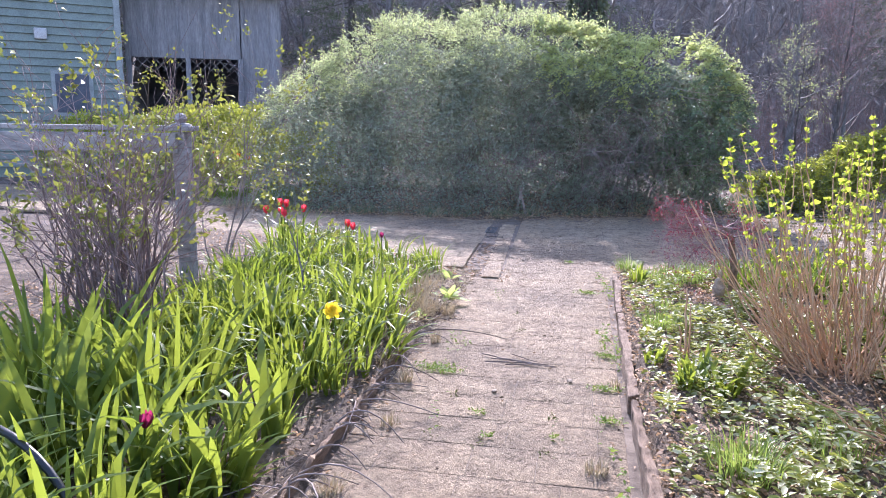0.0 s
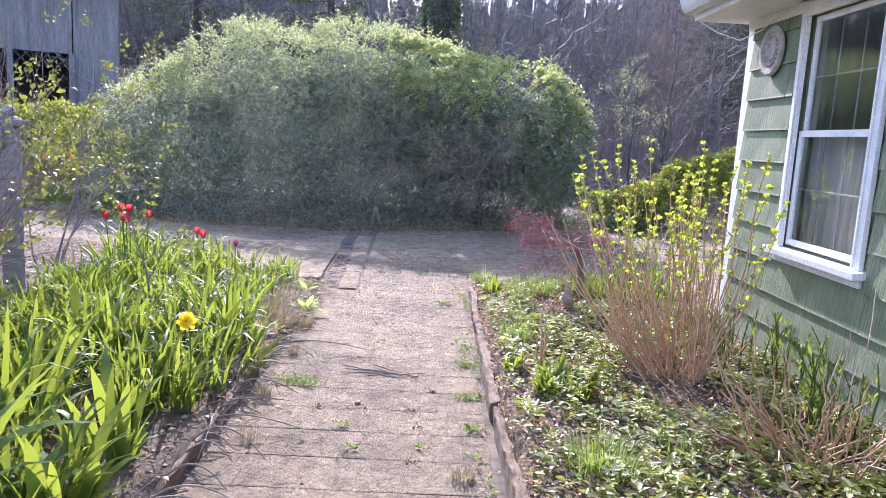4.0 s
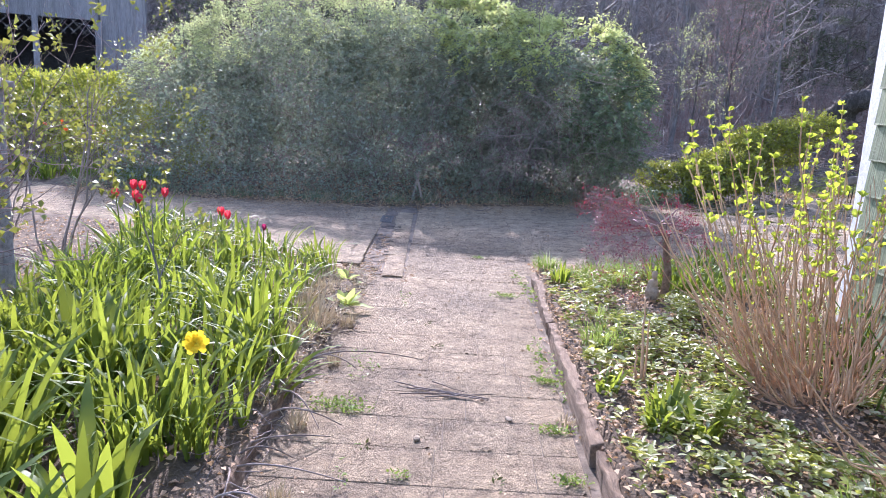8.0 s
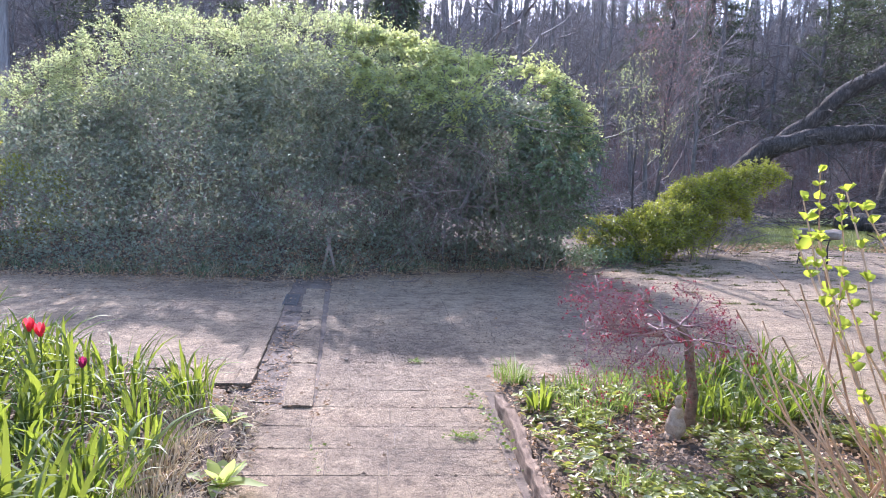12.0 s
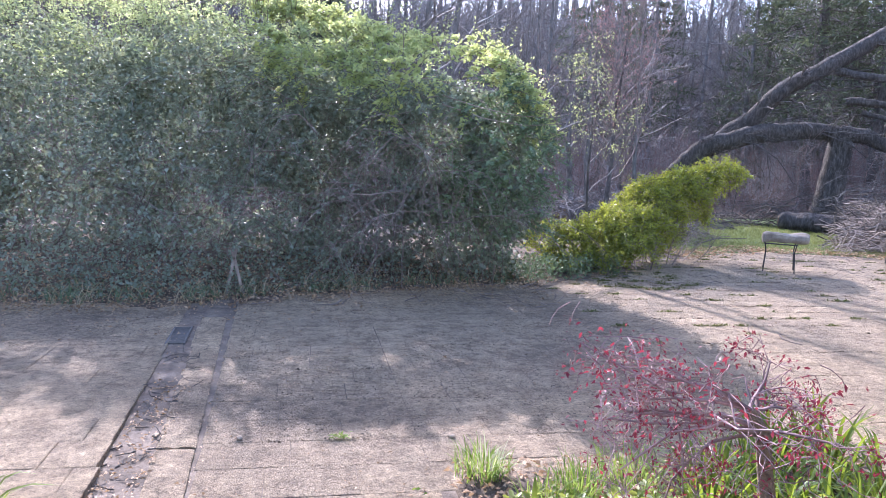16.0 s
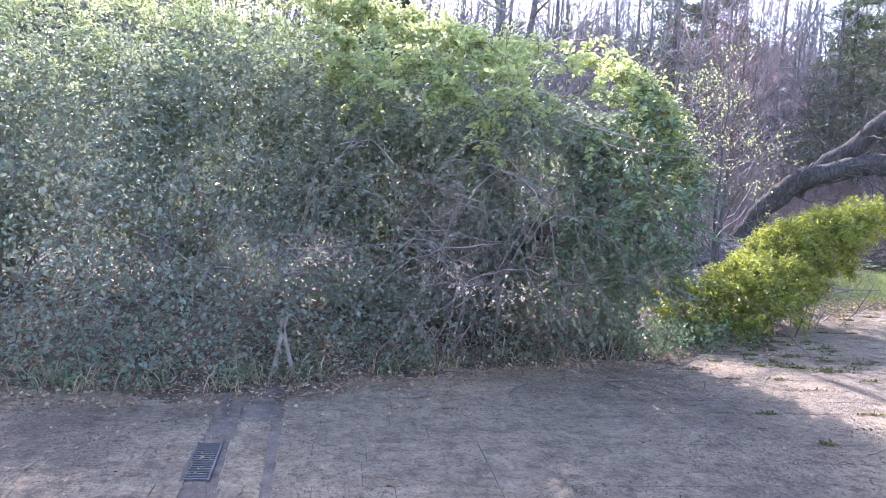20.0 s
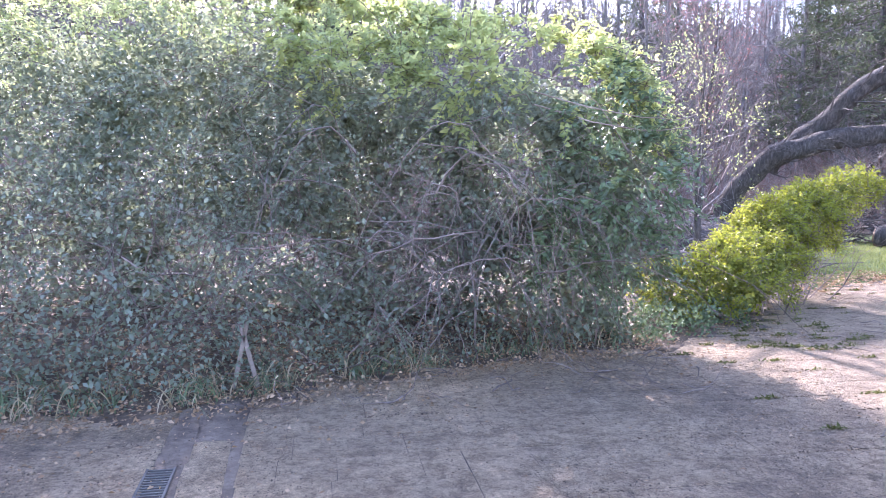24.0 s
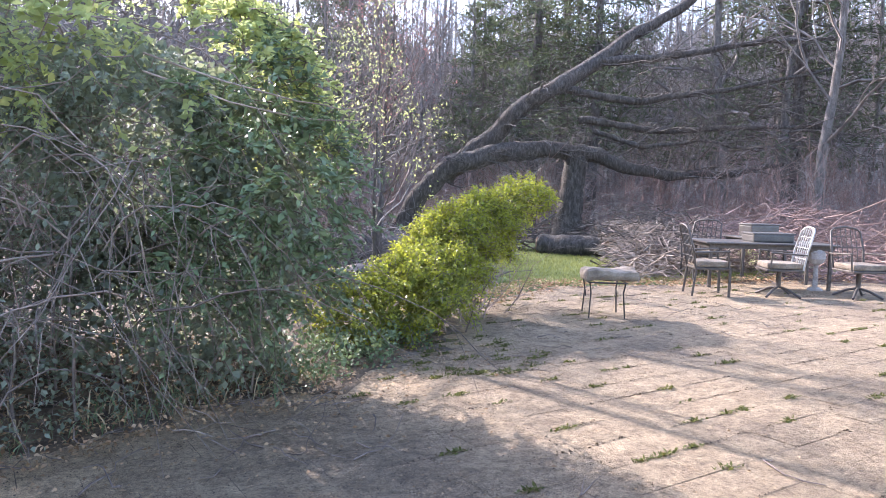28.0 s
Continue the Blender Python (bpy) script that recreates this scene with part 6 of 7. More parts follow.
def foot_blades(n, lo, hi, straw):
    """Rank grass and daylily leaves along the hedge's foot, thickest at its shaded end."""
    x = np.where(rng.random(n) < 0.7, rng.uniform(-6.0, -0.2, n), rng.uniform(-0.4, 2.6, n))
    clumped = np.sin(x * 5.1) + np.sin(x * 11.3 + 2) + rng.normal(size=n) * 0.8
    x = x[clumped > (0.0 if straw else -0.2)]
    n = len(x)
    y = patio_far(x) + np.abs(rng.normal(size=n)) * 0.35 - 0.22
    a = rng.uniform(0, 2 * np.pi, n)
    lean = np.stack([np.cos(a), np.sin(a) - 0.4, np.zeros(n)], -1) * rng.uniform(0.2, 1.1, n)[:, None]
    return blades(np.stack([x, y, np.zeros(n)], -1), lean, rng.uniform(lo, hi, n), 0.010, rng.uniform(0.3, 0.8, n), 4)


for count, lo, hi, mat, lb in ((2200, 0.08, 0.30, M_HEDGE_END, "rank dim grass along the hedge's foot"), (1500, 0.12, 0.36, M_STRAW, "dry bent straw along the hedge's foot")):
    v, f = foot_blades(count, lo, hi, mat is M_STRAW)
    tagged(new("rank_grass", mesh_of("rank_grass", v, f, mat, True)), lb, "grass", kind="stuff")


def bush(name, label, blobs, n, mat, seed, size=(0.035, 0.07), stems=14, stem_mat=None, depth=0.7, extra=None):
    r = np.random.default_rng(seed)
    c = np.mean([b[:2] for b in blobs], 0)
    ob = thing(name, label, "shrub", (0, 0, 0))
    lines, tips = [], []
    for k in range(stems):
        b = blobs[k % len(blobs)]
        grow((b[0] + r.normal() * b[3] * 0.3, b[1] + r.normal() * b[4] * 0.3, -0.02), (r.normal() * 0.4, r.normal() * 0.4, 1), (b[2] + b[5]) * 0.6, 0.014, 2, r, lines, tips, 0.7, 4, 0.1, 0.1, 0.6, 4, 0.2)
    part("stem_tangle", tube_mesh("stem_tangle", lines, stem_mat or M_TWIG, 3), stem_mat or M_TWIG, ob, "", "stuff")
    p, q = shell(n // 12, knobbly([(*b[:3], b[3] * 0.9, b[4] * 0.9, b[5] * 0.85) for b in blobs], 15, 0.10, 0.24, r, 0.12), r, depth, 0.03)
    p, d = clustered(p, q * 0.4 + np.array([0, 0, 0.25]), 16, 0.045, r)
    v, f = leaves(p, d, r.uniform(*size, len(p)), 0.5, 0.25)
    part("foliage", mesh_of("foliage", v, f, mat, True), mat, ob)
    return ob




def euonymus():
    """Low lumps of glossy leaf that step up into an arm arching to the patio's far edge."""
    r = np.random.default_rng(81)
    ob = thing("euonymus_shrub", "arching yellow green evergreen shrub at the patio edge", "shrub", (0, 0, 0))
    blobs = [(3.45, 13.3, 0.30, 0.44, 0.40, 0.34), (3.95, 13.3, 0.38, 0.48, 0.42, 0.40), (4.45, 13.65, 0.46, 0.48, 0.44, 0.46), (4.75, 14.15, 0.62, 0.40, 0.38, 0.46), (5.15, 14.4, 0.62, 0.46, 0.42, 0.52), (5.05, 14.1, 0.95, 0.36, 0.32, 0.26), (5.55, 14.3, 1.14, 0.40, 0.32, 0.24), (6.0, 14.45, 1.27, 0.36, 0.26, 0.19), (6.42, 14.5, 1.40, 0.26, 0.2, 0.11), (6.05, 14.8, 0.85, 0.28, 0.24, 0.30)]
    lines, tips = [], []
    for k in range(20):
        b = blobs[k % len(blobs)]
        grow((b[0] * 0.7 + 1.5 + r.normal() * 0.2, b[1] * 0.7 + 4.2 + r.normal() * 0.2, -0.02), (b[0] - 4.9 + r.normal() * 0.3, b[1] - 14 + r.normal() * 0.3, 1.2), (b[2] + b[5]) * 0.5, 0.012, 2, r, lines, tips, 0.6, 4, 0.1, 0.1, 0.5, 5, 0.12)
    part("stem_tangle", tube_mesh("stem_tangle", lines, M_STEM, 3), M_STEM, ob, "", "stuff")
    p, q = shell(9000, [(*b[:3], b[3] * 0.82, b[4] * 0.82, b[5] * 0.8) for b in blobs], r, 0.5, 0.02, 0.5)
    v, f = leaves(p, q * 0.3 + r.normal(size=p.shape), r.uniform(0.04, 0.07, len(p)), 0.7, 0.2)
    part("inner_foliage", mesh_of("inner_foliage", v, f, M_EUONYMUS_INNER, True), M_EUONYMUS_INNER, ob, "inner leaves coloured darker for shade")
    p, q = shell(9500, knobbly([(*b[:3], b[3] * 1.0, b[4] * 1.0, b[5] * 0.96) for b in blobs], 12, 0.10, 0.22, r, 0.15), r, 0.25, 0.03, 0.85)
    leafy, wood = sprays(p - q * 0.06, q + r.normal(size=p.shape) * 0.5 + np.array([0, 0, 0.35]), r.uniform(0.10, 0.26, len(p)), 15, 0.25, r, (0.032, 0.058), 0.55)
    part("foliage", mesh_of("foliage", *leafy, M_EUONYMUS, True), M_EUONYMUS, ob)
    part("twig_wood", mesh_of("twig_wood", *wood, M_TWIG), M_TWIG, ob, "", "stuff")


euonymus()
bush("dogwood_thicket", "low green shrub in sun across the drive", [(-8.6, 14.4, 0.9, 1.6, 1.2, 0.95), (-7.2, 14.2, 1.0, 1.3, 1.1, 0.85), (-10.2, 14.0, 0.8, 1.5, 1.2, 0.9)], 40000, M_EUONYMUS, 82, (0.05, 0.09), 16)
bush("rose_thicket", "loose thorny shrub with sparse leaves beside the hedge", [(-6.4, 13.0, 0.75, 1.0, 0.8, 0.8), (-5.6, 12.6, 0.6, 0.9, 0.7, 0.7), (-7.6, 12.8, 0.55, 0.9, 0.7, 0.6), (-4.9, 12.4, 0.6, 0.8, 0.6, 0.7)], 20000, M_ROSELEAF, 83, (0.035, 0.06), 22, M_DEADTWIG, 1.2)
for k, (x, y) in enumerate(((-5.4, 11.9), (-6.2, 12.1), (-6.9, 12.3), (-7.6, 12.5), (-5.0, 11.75), (-8.4, 12.8))):
    c = copy_thing(iris[k % 2], pose(x, y, -0.03, 0, 0, k * 60))
    c.scale = (1.3, 1.3, 1.15)

# ---- fence, rose canes and the far left ----
FX, FY = -2.72, 4.75
fence = thing("garden_fence", "low grey timber fence with chicken wire and a flat rail", "fence", (FX, FY, 0))
for k, dx in enumerate((0, -2.3, -4.6)):
    p = part("post", boxed((0.10, 0.10, 1.42), (dx, 0, 0.69), None, 0.008), M_GREYWOOD, fence)
for dx in (0, -2.3, -4.6):
    part("post_cap", lathe([(0.075, 1.443), (0.07, 1.455), (0.03, 1.465), (0.045, 1.49), (0.035, 1.52), (0.012, 1.535)], 12), M_GREYWOOD, fence).location.x = dx
part("rail_cap", boxed((6.4, 0.15, 0.035), (-3.1, 0, 1.425), None, 0.006), M_GREYWOOD, fence)
part("rail", boxed((6.2, 0.035, 0.14), (-3.1, -0.07, 1.32), None, 0.005), M_GREYWOOD, fence)
wl = []
hx, hz = 0.075, 0.065
for i in range(62):
    for j in range(17):
        x, z = -0.05 - i * hx, 0.2 + j * hz
        o = hx / 2 if j % 2 else 0
        wl.append(([(x - o, 0.055, z), (x - o - hx / 2, 0.055, z + hz * 0.35)], [0.0016, 0.0016]))
        wl.append(([(x - o - hx / 2, 0.055, z + hz * 0.35), (x - o - hx, 0.055, z)], [0.0016, 0.0016]))
        wl.append(([(x - o - hx / 2, 0.055, z + hz * 0.35), (x - o - hx / 2, 0.055, z + hz)], [0.0016, 0.0016]))
tagged(part("chicken_wire", tube_mesh("chicken_wire", wl, M_WIRE, 3), M_WIRE, fence, "hexagonal chicken wire"), kind="stuff")


def rose(place, seed, n, h, label, leafy=0.5, mat=None, stem=None, lean=0.35, fork=2):
    r = np.random.default_rng(seed)
    lines, tips = [], []
    for k in range(n):
        a = r.uniform(0, 6.28)
        grow((0.12 * math.cos(a) * r.random(), 0.12 * math.sin(a) * r.random(), 0), (math.cos(a) * lean, math.sin(a) * lean, 1), h * r.uniform(0.5, 0.9), 0.010, fork, r, lines, tips, 0.6, 3, 0.15, 0.05, 0.5, 6, 0.14)
    ob = thing("rose_shrub", label, "shrub", place)
    part("cane_tangle", tube_mesh("cane_tangle", lines, stem or M_DEADTWIG, 4), stem or M_DEADTWIG, ob, "", "stuff")
    p, d, s = [], [], []
    for q, dd, lv in tips:
        if r.random() < leafy:
            for j in range(15):
                p.append(q - dd * r.uniform(0, 0.14) + r.normal(size=3) * 0.028), d.append(dd + r.normal(size=3) * 0.9), s.append(r.uniform(0.028, 0.052))
    v, f = leaves(np.array(p), np.array(d), np.array(s), 0.6, 0.25)
    part("foliage", mesh_of("foliage", v, f, mat or M_HEDGE_TOP, True), mat or M_HEDGE_TOP, ob)
    return ob


rose((-3.05, 3.95, 0.06), 95, 20, 1.55, "bare rose canes with first leaves beside the fence", 0.14, M_ROSELEAF, M_REDTWIG, 0.10)
rose((-2.35, 3.55, 0.06), 96, 18, 1.5, "bare rose canes with first leaves beside the fence", 0.14, M_ROSELEAF, M_REDTWIG, 0.12)
rose((-2.62, 3.75, 0.06), 91, 26, 1.6, "bare rose canes with first leaves beside the fence", 0.16, M_ROSELEAF, M_REDTWIG, 0.16)
rose((-1.75, 4.75, 0.06), 92, 1, 1.2, "young rose shoot with pale leaves", 0.8, M_ROSELEAF, M_TWIG, 0.15, 2)
rose((-3.30, 6.3, 0.0), 93, 5, 2.0, "tall thorny shrub with yellow green leaf clusters", 0.75, M_ROSELEAF, M_DEADTWIG, 0.2)
rose((-4.2, 7.0, 0.0), 94, 5, 2.1, "tall thorny shrub with yellow green leaf clusters", 0.7, M_ROSELEAF, M_DEADTWIG, 0.25)
bow = np.linspace(0, np.pi, 22)
hose = tagged(new("garden_hose", tube_mesh("garden_hose", [(np.stack([-1.86 + 0.46 * np.cos(bow), 1.92 - 0.12 * np.cos(bow), 0.06 + 0.40 * np.sin(bow) ** 0.8], -1), [0.014] * 22)], M_RUBBER, 8)), "black hose hoop arching over lily leaves", "hose")
far_house = thing("neighbour_house", "grey green clapboard house beyond the drive", "house", (-12.35, 18.1, 0), turn=40)
for k in range(30):
    part("clapboard", boxed((9.0, 0.03, 0.23), (-4.5, -0.012, 0.3 + k * 0.2), pose(0, 0, 0, -14, 0, 0), 0.004), M_CLAPBOARD, far_house)
part("wall", boxed((9.0, 0.2, 6.4), (-4.5, 0.13, 3.1), None, 0), M_CLAPBOARD, far_house)
part("side_wall", boxed((0.2, 7.0, 6.4), (-0.1, 3.7, 3.1), None, 0), M_CLAPBOARD, far_house)
part("corner_board", boxed((0.16, 0.05, 6.4), (-0.06, -0.045, 3.1), None, 0.004), M_CLAPTRIM, far_house)
fw = part("window", boxed((1.0, 0.06, 1.2), (-1.25, -0.05, 2.1), None, 0.01), M_CLAPTRIM, far_house)
part("pane", boxed((0.8, 0.02, 1.0), (-1.25, -0.09, 2.1), None, 0), M_DARKWALL, fw, "dark reflecting pane")
part("vent", boxed((0.3, 0.1, 0.28), (-1.9, -0.06, 3.6), None, 0.03), M_ALU, far_house, "round pale vent hood")
part("roof", boxed((9.6, 4.6, 0.15), (-4.5, 1.6, 7.0), pose(0, 0, 0, 28, 0, 0), 0), M_ROOF, far_house)
part("roof", boxed((9.6, 4.6, 0.15), (-4.5, 5.6, 7.0), pose(0, 0, 0, -28, 0, 0), 0), M_ROOF, far_house)
part("back_wall", boxed((9.0, 0.2, 6.4), (-4.5, 7.2, 3.1), None, 0), M_CLAPBOARD, far_house)
shed = thing("open_shed", "weathered grey barn with a dark open bay and lattice frieze", "barn", (-11.73, 19.47, 0), turn=27)
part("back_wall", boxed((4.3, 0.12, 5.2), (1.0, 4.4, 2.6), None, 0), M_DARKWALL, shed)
for dx in (-1.14, 3.1):
    part("side_wall", boxed((0.12, 4.4, 5.2), (dx, 2.2, 2.6), None, 0), M_BARNWALL, shed)
part("front_wall", boxed((1.1, 0.12, 5.2), (2.55, 0, 2.6), None, 0), M_BARNWALL, shed, "closed bay of grey boards")
part("upper_wall", boxed((3.1, 0.12, 2.0), (0.42, 0, 4.2), None, 0), M_BARNWALL, shed)
for k in range(14):
    part("batten", boxed((0.05, 0.03, 5.2 if k > 9 else 2.0), (-1.0 + k * 0.315, -0.078, 2.6 if k > 9 else 4.2), None, 0.004), M_BARNWALL, shed)
for dx in (-1.1, 0.5, 1.95):
    part("post", boxed((0.14, 0.14, 3.2), (dx, -0.14, 1.6), None, 0.01), M_BARNWALL, shed)
part("roof", boxed((4.8, 5.4, 0.12), (1.0, 2.1, 5.5), pose(0, 0, 0, 8, 0, 0), 0), M_ROOF, shed)
for k in range(12):
    for t in (45, -45):
        part("lattice_slat", boxed((0.03, 0.012 + 0.004 * (t > 0), 0.52), (-1.0 + k * 0.25, -0.1 + (0.02 if t > 0 else 0), 3.0), pose(0, 0, 0, 0, t, 0), 0), M_BARK, shed)
table_far = thing("work_table", "pale topped table in the dark shed", "table", (-11.9, 20.5, -0.03), turn=27)
part("top", boxed((1.7, 0.7, 0.06), (0, 0, 0.95), None, 0.01), M_ALU, table_far)
for a in (-0.75, 0.75):
    for b in (-0.3, 0.3):
        part("leg", boxed((0.07, 0.07, 0.93), (a, b, 0.465), None, 0.005), M_GREYWOOD, table_far)

# ---- right side: tree at the hedge end, fallen tree, brush, furniture ----


def bare_tree(name, label, place, seed, h, rad, levels=3, kids=5, spread=0.6, trunk_mat=None, twig_mat=None, up=0.12, lean=0.05, buds=None, shrink=0.6, first=0.3, category="tree"):
    r = np.random.default_rng(seed)
    ob = thing(name, label, category, place)
    n = 9
    pts = np.stack([np.cumsum(r.normal(size=n)) * lean * 0.6, np.cumsum(r.normal(size=n)) * lean * 0.6, np.linspace(-0.1, h, n)], -1)
    rr = rad * (1 - 0.85 * np.linspace(0, 1, n) ** 0.9)
    part("trunk", tube_mesh("trunk", [(pts, rr)], trunk_mat or M_BARK, 8), trunk_mat or M_BARK, ob)
    lines, tips = [], []
    m = int(kids * 3.2)
    for k in range(m):
        s = first + (1 - first) * (k + r.random()) / m
        i = min(int(s * (n - 1)), n - 2)
        q = pts[i] + (pts[i + 1] - pts[i]) * (s * (n - 1) - i)
        a = k * 2.4 + r.normal() * 0.4
        grow(q, (math.cos(a), math.sin(a), r.uniform(0.2, 0.9)), h * 0.36 * (1.15 - 0.75 * s), max(rr[i] * 0.45, 0.006), levels - 1, r, lines, tips, spread, kids - 1, up, 0.03, shrink, 6, 0.26)
    part("crown", tube_mesh("crown", lines, twig_mat or M_TWIG, 3), twig_mat or M_TWIG, ob)
    if buds:
        mat, k, s0, s1, pn = buds
        p = np.array([t[0] for t in tips]).repeat(k, 0)
        p = p + r.normal(size=p.shape) * 0.05
        v, f = leaves(p, r.normal(size=p.shape) + np.array([0, 0, 0.4]), r.uniform(s0, s1, len(p)), 0.5, 0.2)
        part(pn, mesh_of(pn, v, f, mat, True), mat, ob)
    return ob


bare_tree("redbud_tree", "slim young tree with pinkish buds behind the shrub", (5.25, 16.2, 0), 101, 4.1, 0.06, 3, 7, 0.40, M_BARK, M_BUDTWIG, 0.40, 0.05, (M_REDBUD, 2, 0.018, 0.036, "bud_mass"), 0.66, 0.28)
bare_tree("leafing_sapling", "thin sapling with yellow green new leaves", (3.75, 13.75, 0), 102, 2.9, 0.03, 2, 5, 0.5, M_BARK, M_TWIG, 0.2, 0.04, (M_YELLOWGREEN, 12, 0.022, 0.042, "foliage"), 0.6, 0.35)


def knotty(line, rad, n=26, sides=10, seed=0, rough=0.09):
    """A limb through given points with an uneven, furrowed girth."""
    r = np.random.default_rng(seed)
    p = np.array(line, float)
    s = np.linspace(0, len(p) - 1, n)
    q = np.stack([np.interp(s, np.arange(len(p)), p[:, k]) for k in range(3)], -1) + r.normal(size=(n, 3)) * 0.45 * rough
    k = np.ones(3) / 3
    q[1:-1] = np.stack([np.convolve(q[:, j], k, "valid") for j in range(3)], -1)
    rr = np.interp(s, np.arange(len(p)), rad) * (1 + rough * r.normal(size=n))
    return q, rr


def fallen_tree():
    ob = thing("fallen_tree", "huge storm-broken tree, its grey limbs sprawled low", "tree", (0, 0, 0))
    limbs = [("broken_trunk", [(12.72, 20.7, -0.1), (12.82, 20.6, 0.6), (12.9, 20.55, 1.6), (12.98, 20.5, 2.55)], [0.46, 0.36, 0.31, 0.28]),
             ("leaning_limb", [(10.1, 22.0, 1.7), (10.4, 21.8, 2.2), (10.95, 21.3, 2.75), (11.4, 20.9, 3.45), (12.0, 20.6, 3.85), (13.55, 20.45, 4.75), (14.5, 20.3, 5.5), (15.6, 20.0, 6.1), (17.0, 19.6, 7.2)], [0.24, 0.23, 0.22, 0.21, 0.20, 0.19, 0.16, 0.13, 0.09]),
             ("fallen_limb", [(8.9, 22.4, 0.1), (9.3, 21.9, 1.3), (9.8, 21.4, 2.0), (10.8, 21.0, 2.35), (12.2, 20.8, 2.55), (13.0, 20.5, 2.45)], [0.26, 0.25, 0.24, 0.24, 0.22, 0.2]),
             ("low_limb", [(12.75, 20.6, 2.55), (13.3, 20.2, 2.42), (13.9, 19.7, 2.1), (14.9, 19.0, 1.98), (15.9, 18.2, 2.05), (17.0, 17.6, 2.35)], [0.2, 0.18, 0.15, 0.12, 0.10, 0.05]),
             ("bough", [(13.5, 20.4, 4.7), (15.0, 19.4, 4.9), (17.0, 18.4, 5.35), (19.2, 17.6, 5.6)], [0.12, 0.09, 0.06, 0.03]),
             ("bough", [(12.4, 20.6, 4.0), (13.9, 19.6, 3.7), (16.0, 18.6, 4.1), (18.6, 17.4, 4.75)], [0.11, 0.09, 0.06, 0.03]),
             ("bough", [(12.9, 20.4, 3.3), (14.4, 19.3, 3.0), (16.4, 18.0, 3.2), (18.2, 16.8, 3.25)], [0.10, 0.08, 0.055, 0.025]),
             ("bough", [(13.2, 20.2, 3.0), (14.0, 19.2, 2.6), (14.8, 18.3, 2.8), (15.8, 17.5, 2.55)], [0.07, 0.055, 0.04, 0.02])]
    eye = np.array([0.45, 7.53, 1.42])
    limbs = [(nm, [tuple(eye + (np.array(q) - eye) * 1.23) for q in line], [q * 1.2 for q in rad]) for nm, line, rad in limbs]
    for k, (nm, line, rad) in enumerate(limbs):
        part(nm, tube_mesh(nm, [knotty(line, rad, 40, 10, k, 0.03 if nm == "broken_trunk" else 0.07)], M_OLDBARK, 12), M_OLDBARK, ob)
    r = np.random.default_rng(111)
    lines, tips = [], []
    for k, (nm, line, rad) in enumerate(limbs[1:]):
        for j in range(15):
            s = r.uniform(0.2, 1)
            i = min(int(s * (len(line) - 1)), len(line) - 2)
            q = np.array(line[i]) + (np.array(line[i + 1]) - np.array(line[i])) * (s * (len(line) - 1) - i)
            grow(q, (r.uniform(-0.3, 1.2), r.uniform(-1.2, 0.3), r.uniform(-0.1, 0.6)), r.uniform(1.0, 3.0), 0.024, 2, r, lines, tips, 0.7, 5, -0.02, 0.1, 0.6, 7, 0.3)
    part("bough_tangle", tube_mesh("bough_tangle", lines, M_BARK, 4), M_BARK, ob, "bare crooked boughs", "stuff")


fallen_tree()


def log(name, label, a, b, rad, seed, mat=None):
    ob = thing(name, label, "log", tuple(np.minimum(a, b) * (1, 1, 0)))
    o = np.array([*np.minimum(a, b)[:2], 0])
    ln = knotty([np.array(a) - o, (np.array(a) + np.array(b)) / 2 - o + np.array([0.03, 0.02, 0.03]), np.array(b) - o], [rad, rad * 1.08, rad * 0.92], 14, 10, seed, 0.035)
    v, f = tubes([ln], 12)
    v = np.array([p + np.array(noise.noise_vector(Vector(p) * 5)) * rad * 0.34 + np.array(noise.noise_vector(Vector(p) * 17)) * rad * 0.18 for p in v])
    me = mesh_of("bark", v, f, mat or M_STONE, True)
    part("bark", me, mat or M_STONE, ob)
    for e, s in ((0, -1), (13, 1)):
        bm = bmesh.new()
        c = ln[0][e]
        t = unit(ln[0][-1] - ln[0][0]) * s
        m = Matrix.Translation(c) @ Vector(t).to_track_quat("Z", "Y").to_matrix().to_4x4()
        bmesh.ops.create_cone(bm, cap_ends=True, segments=12, radius1=ln[1][e] * 0.99, radius2=ln[1][e] * 0.9, depth=0.05, matrix=m)
        part("cut_end", bm, M_TIMBER, ob, "dark sawn end")
    return ob


log("fallen_log", "pale weathered log lying on the lawn edge", np.array((12.1, 20.8, 0.22)), np.array((12.95, 19.35, 0.22)), 0.24, 5, M_OLDBARK)
log("fallen_log", "pale log lying in the brush", np.array((12.4, 18.6, 0.22)), np.array((13.6, 17.6, 0.22)), 0.2, 6, M_DEADTWIG)
log("fallen_log", "old trunk lying beyond the hedge", np.array((5.0, 17.9, 0.32)), np.array((7.2, 18.6, 0.42)), 0.26, 7, M_BARK)
log("fallen_log", "short pale log beside the shrub", np.array((4.75, 16.5, 0.18)), np.array((5.5, 16.9, 0.18)), 0.16, 8, M_DEADTWIG)


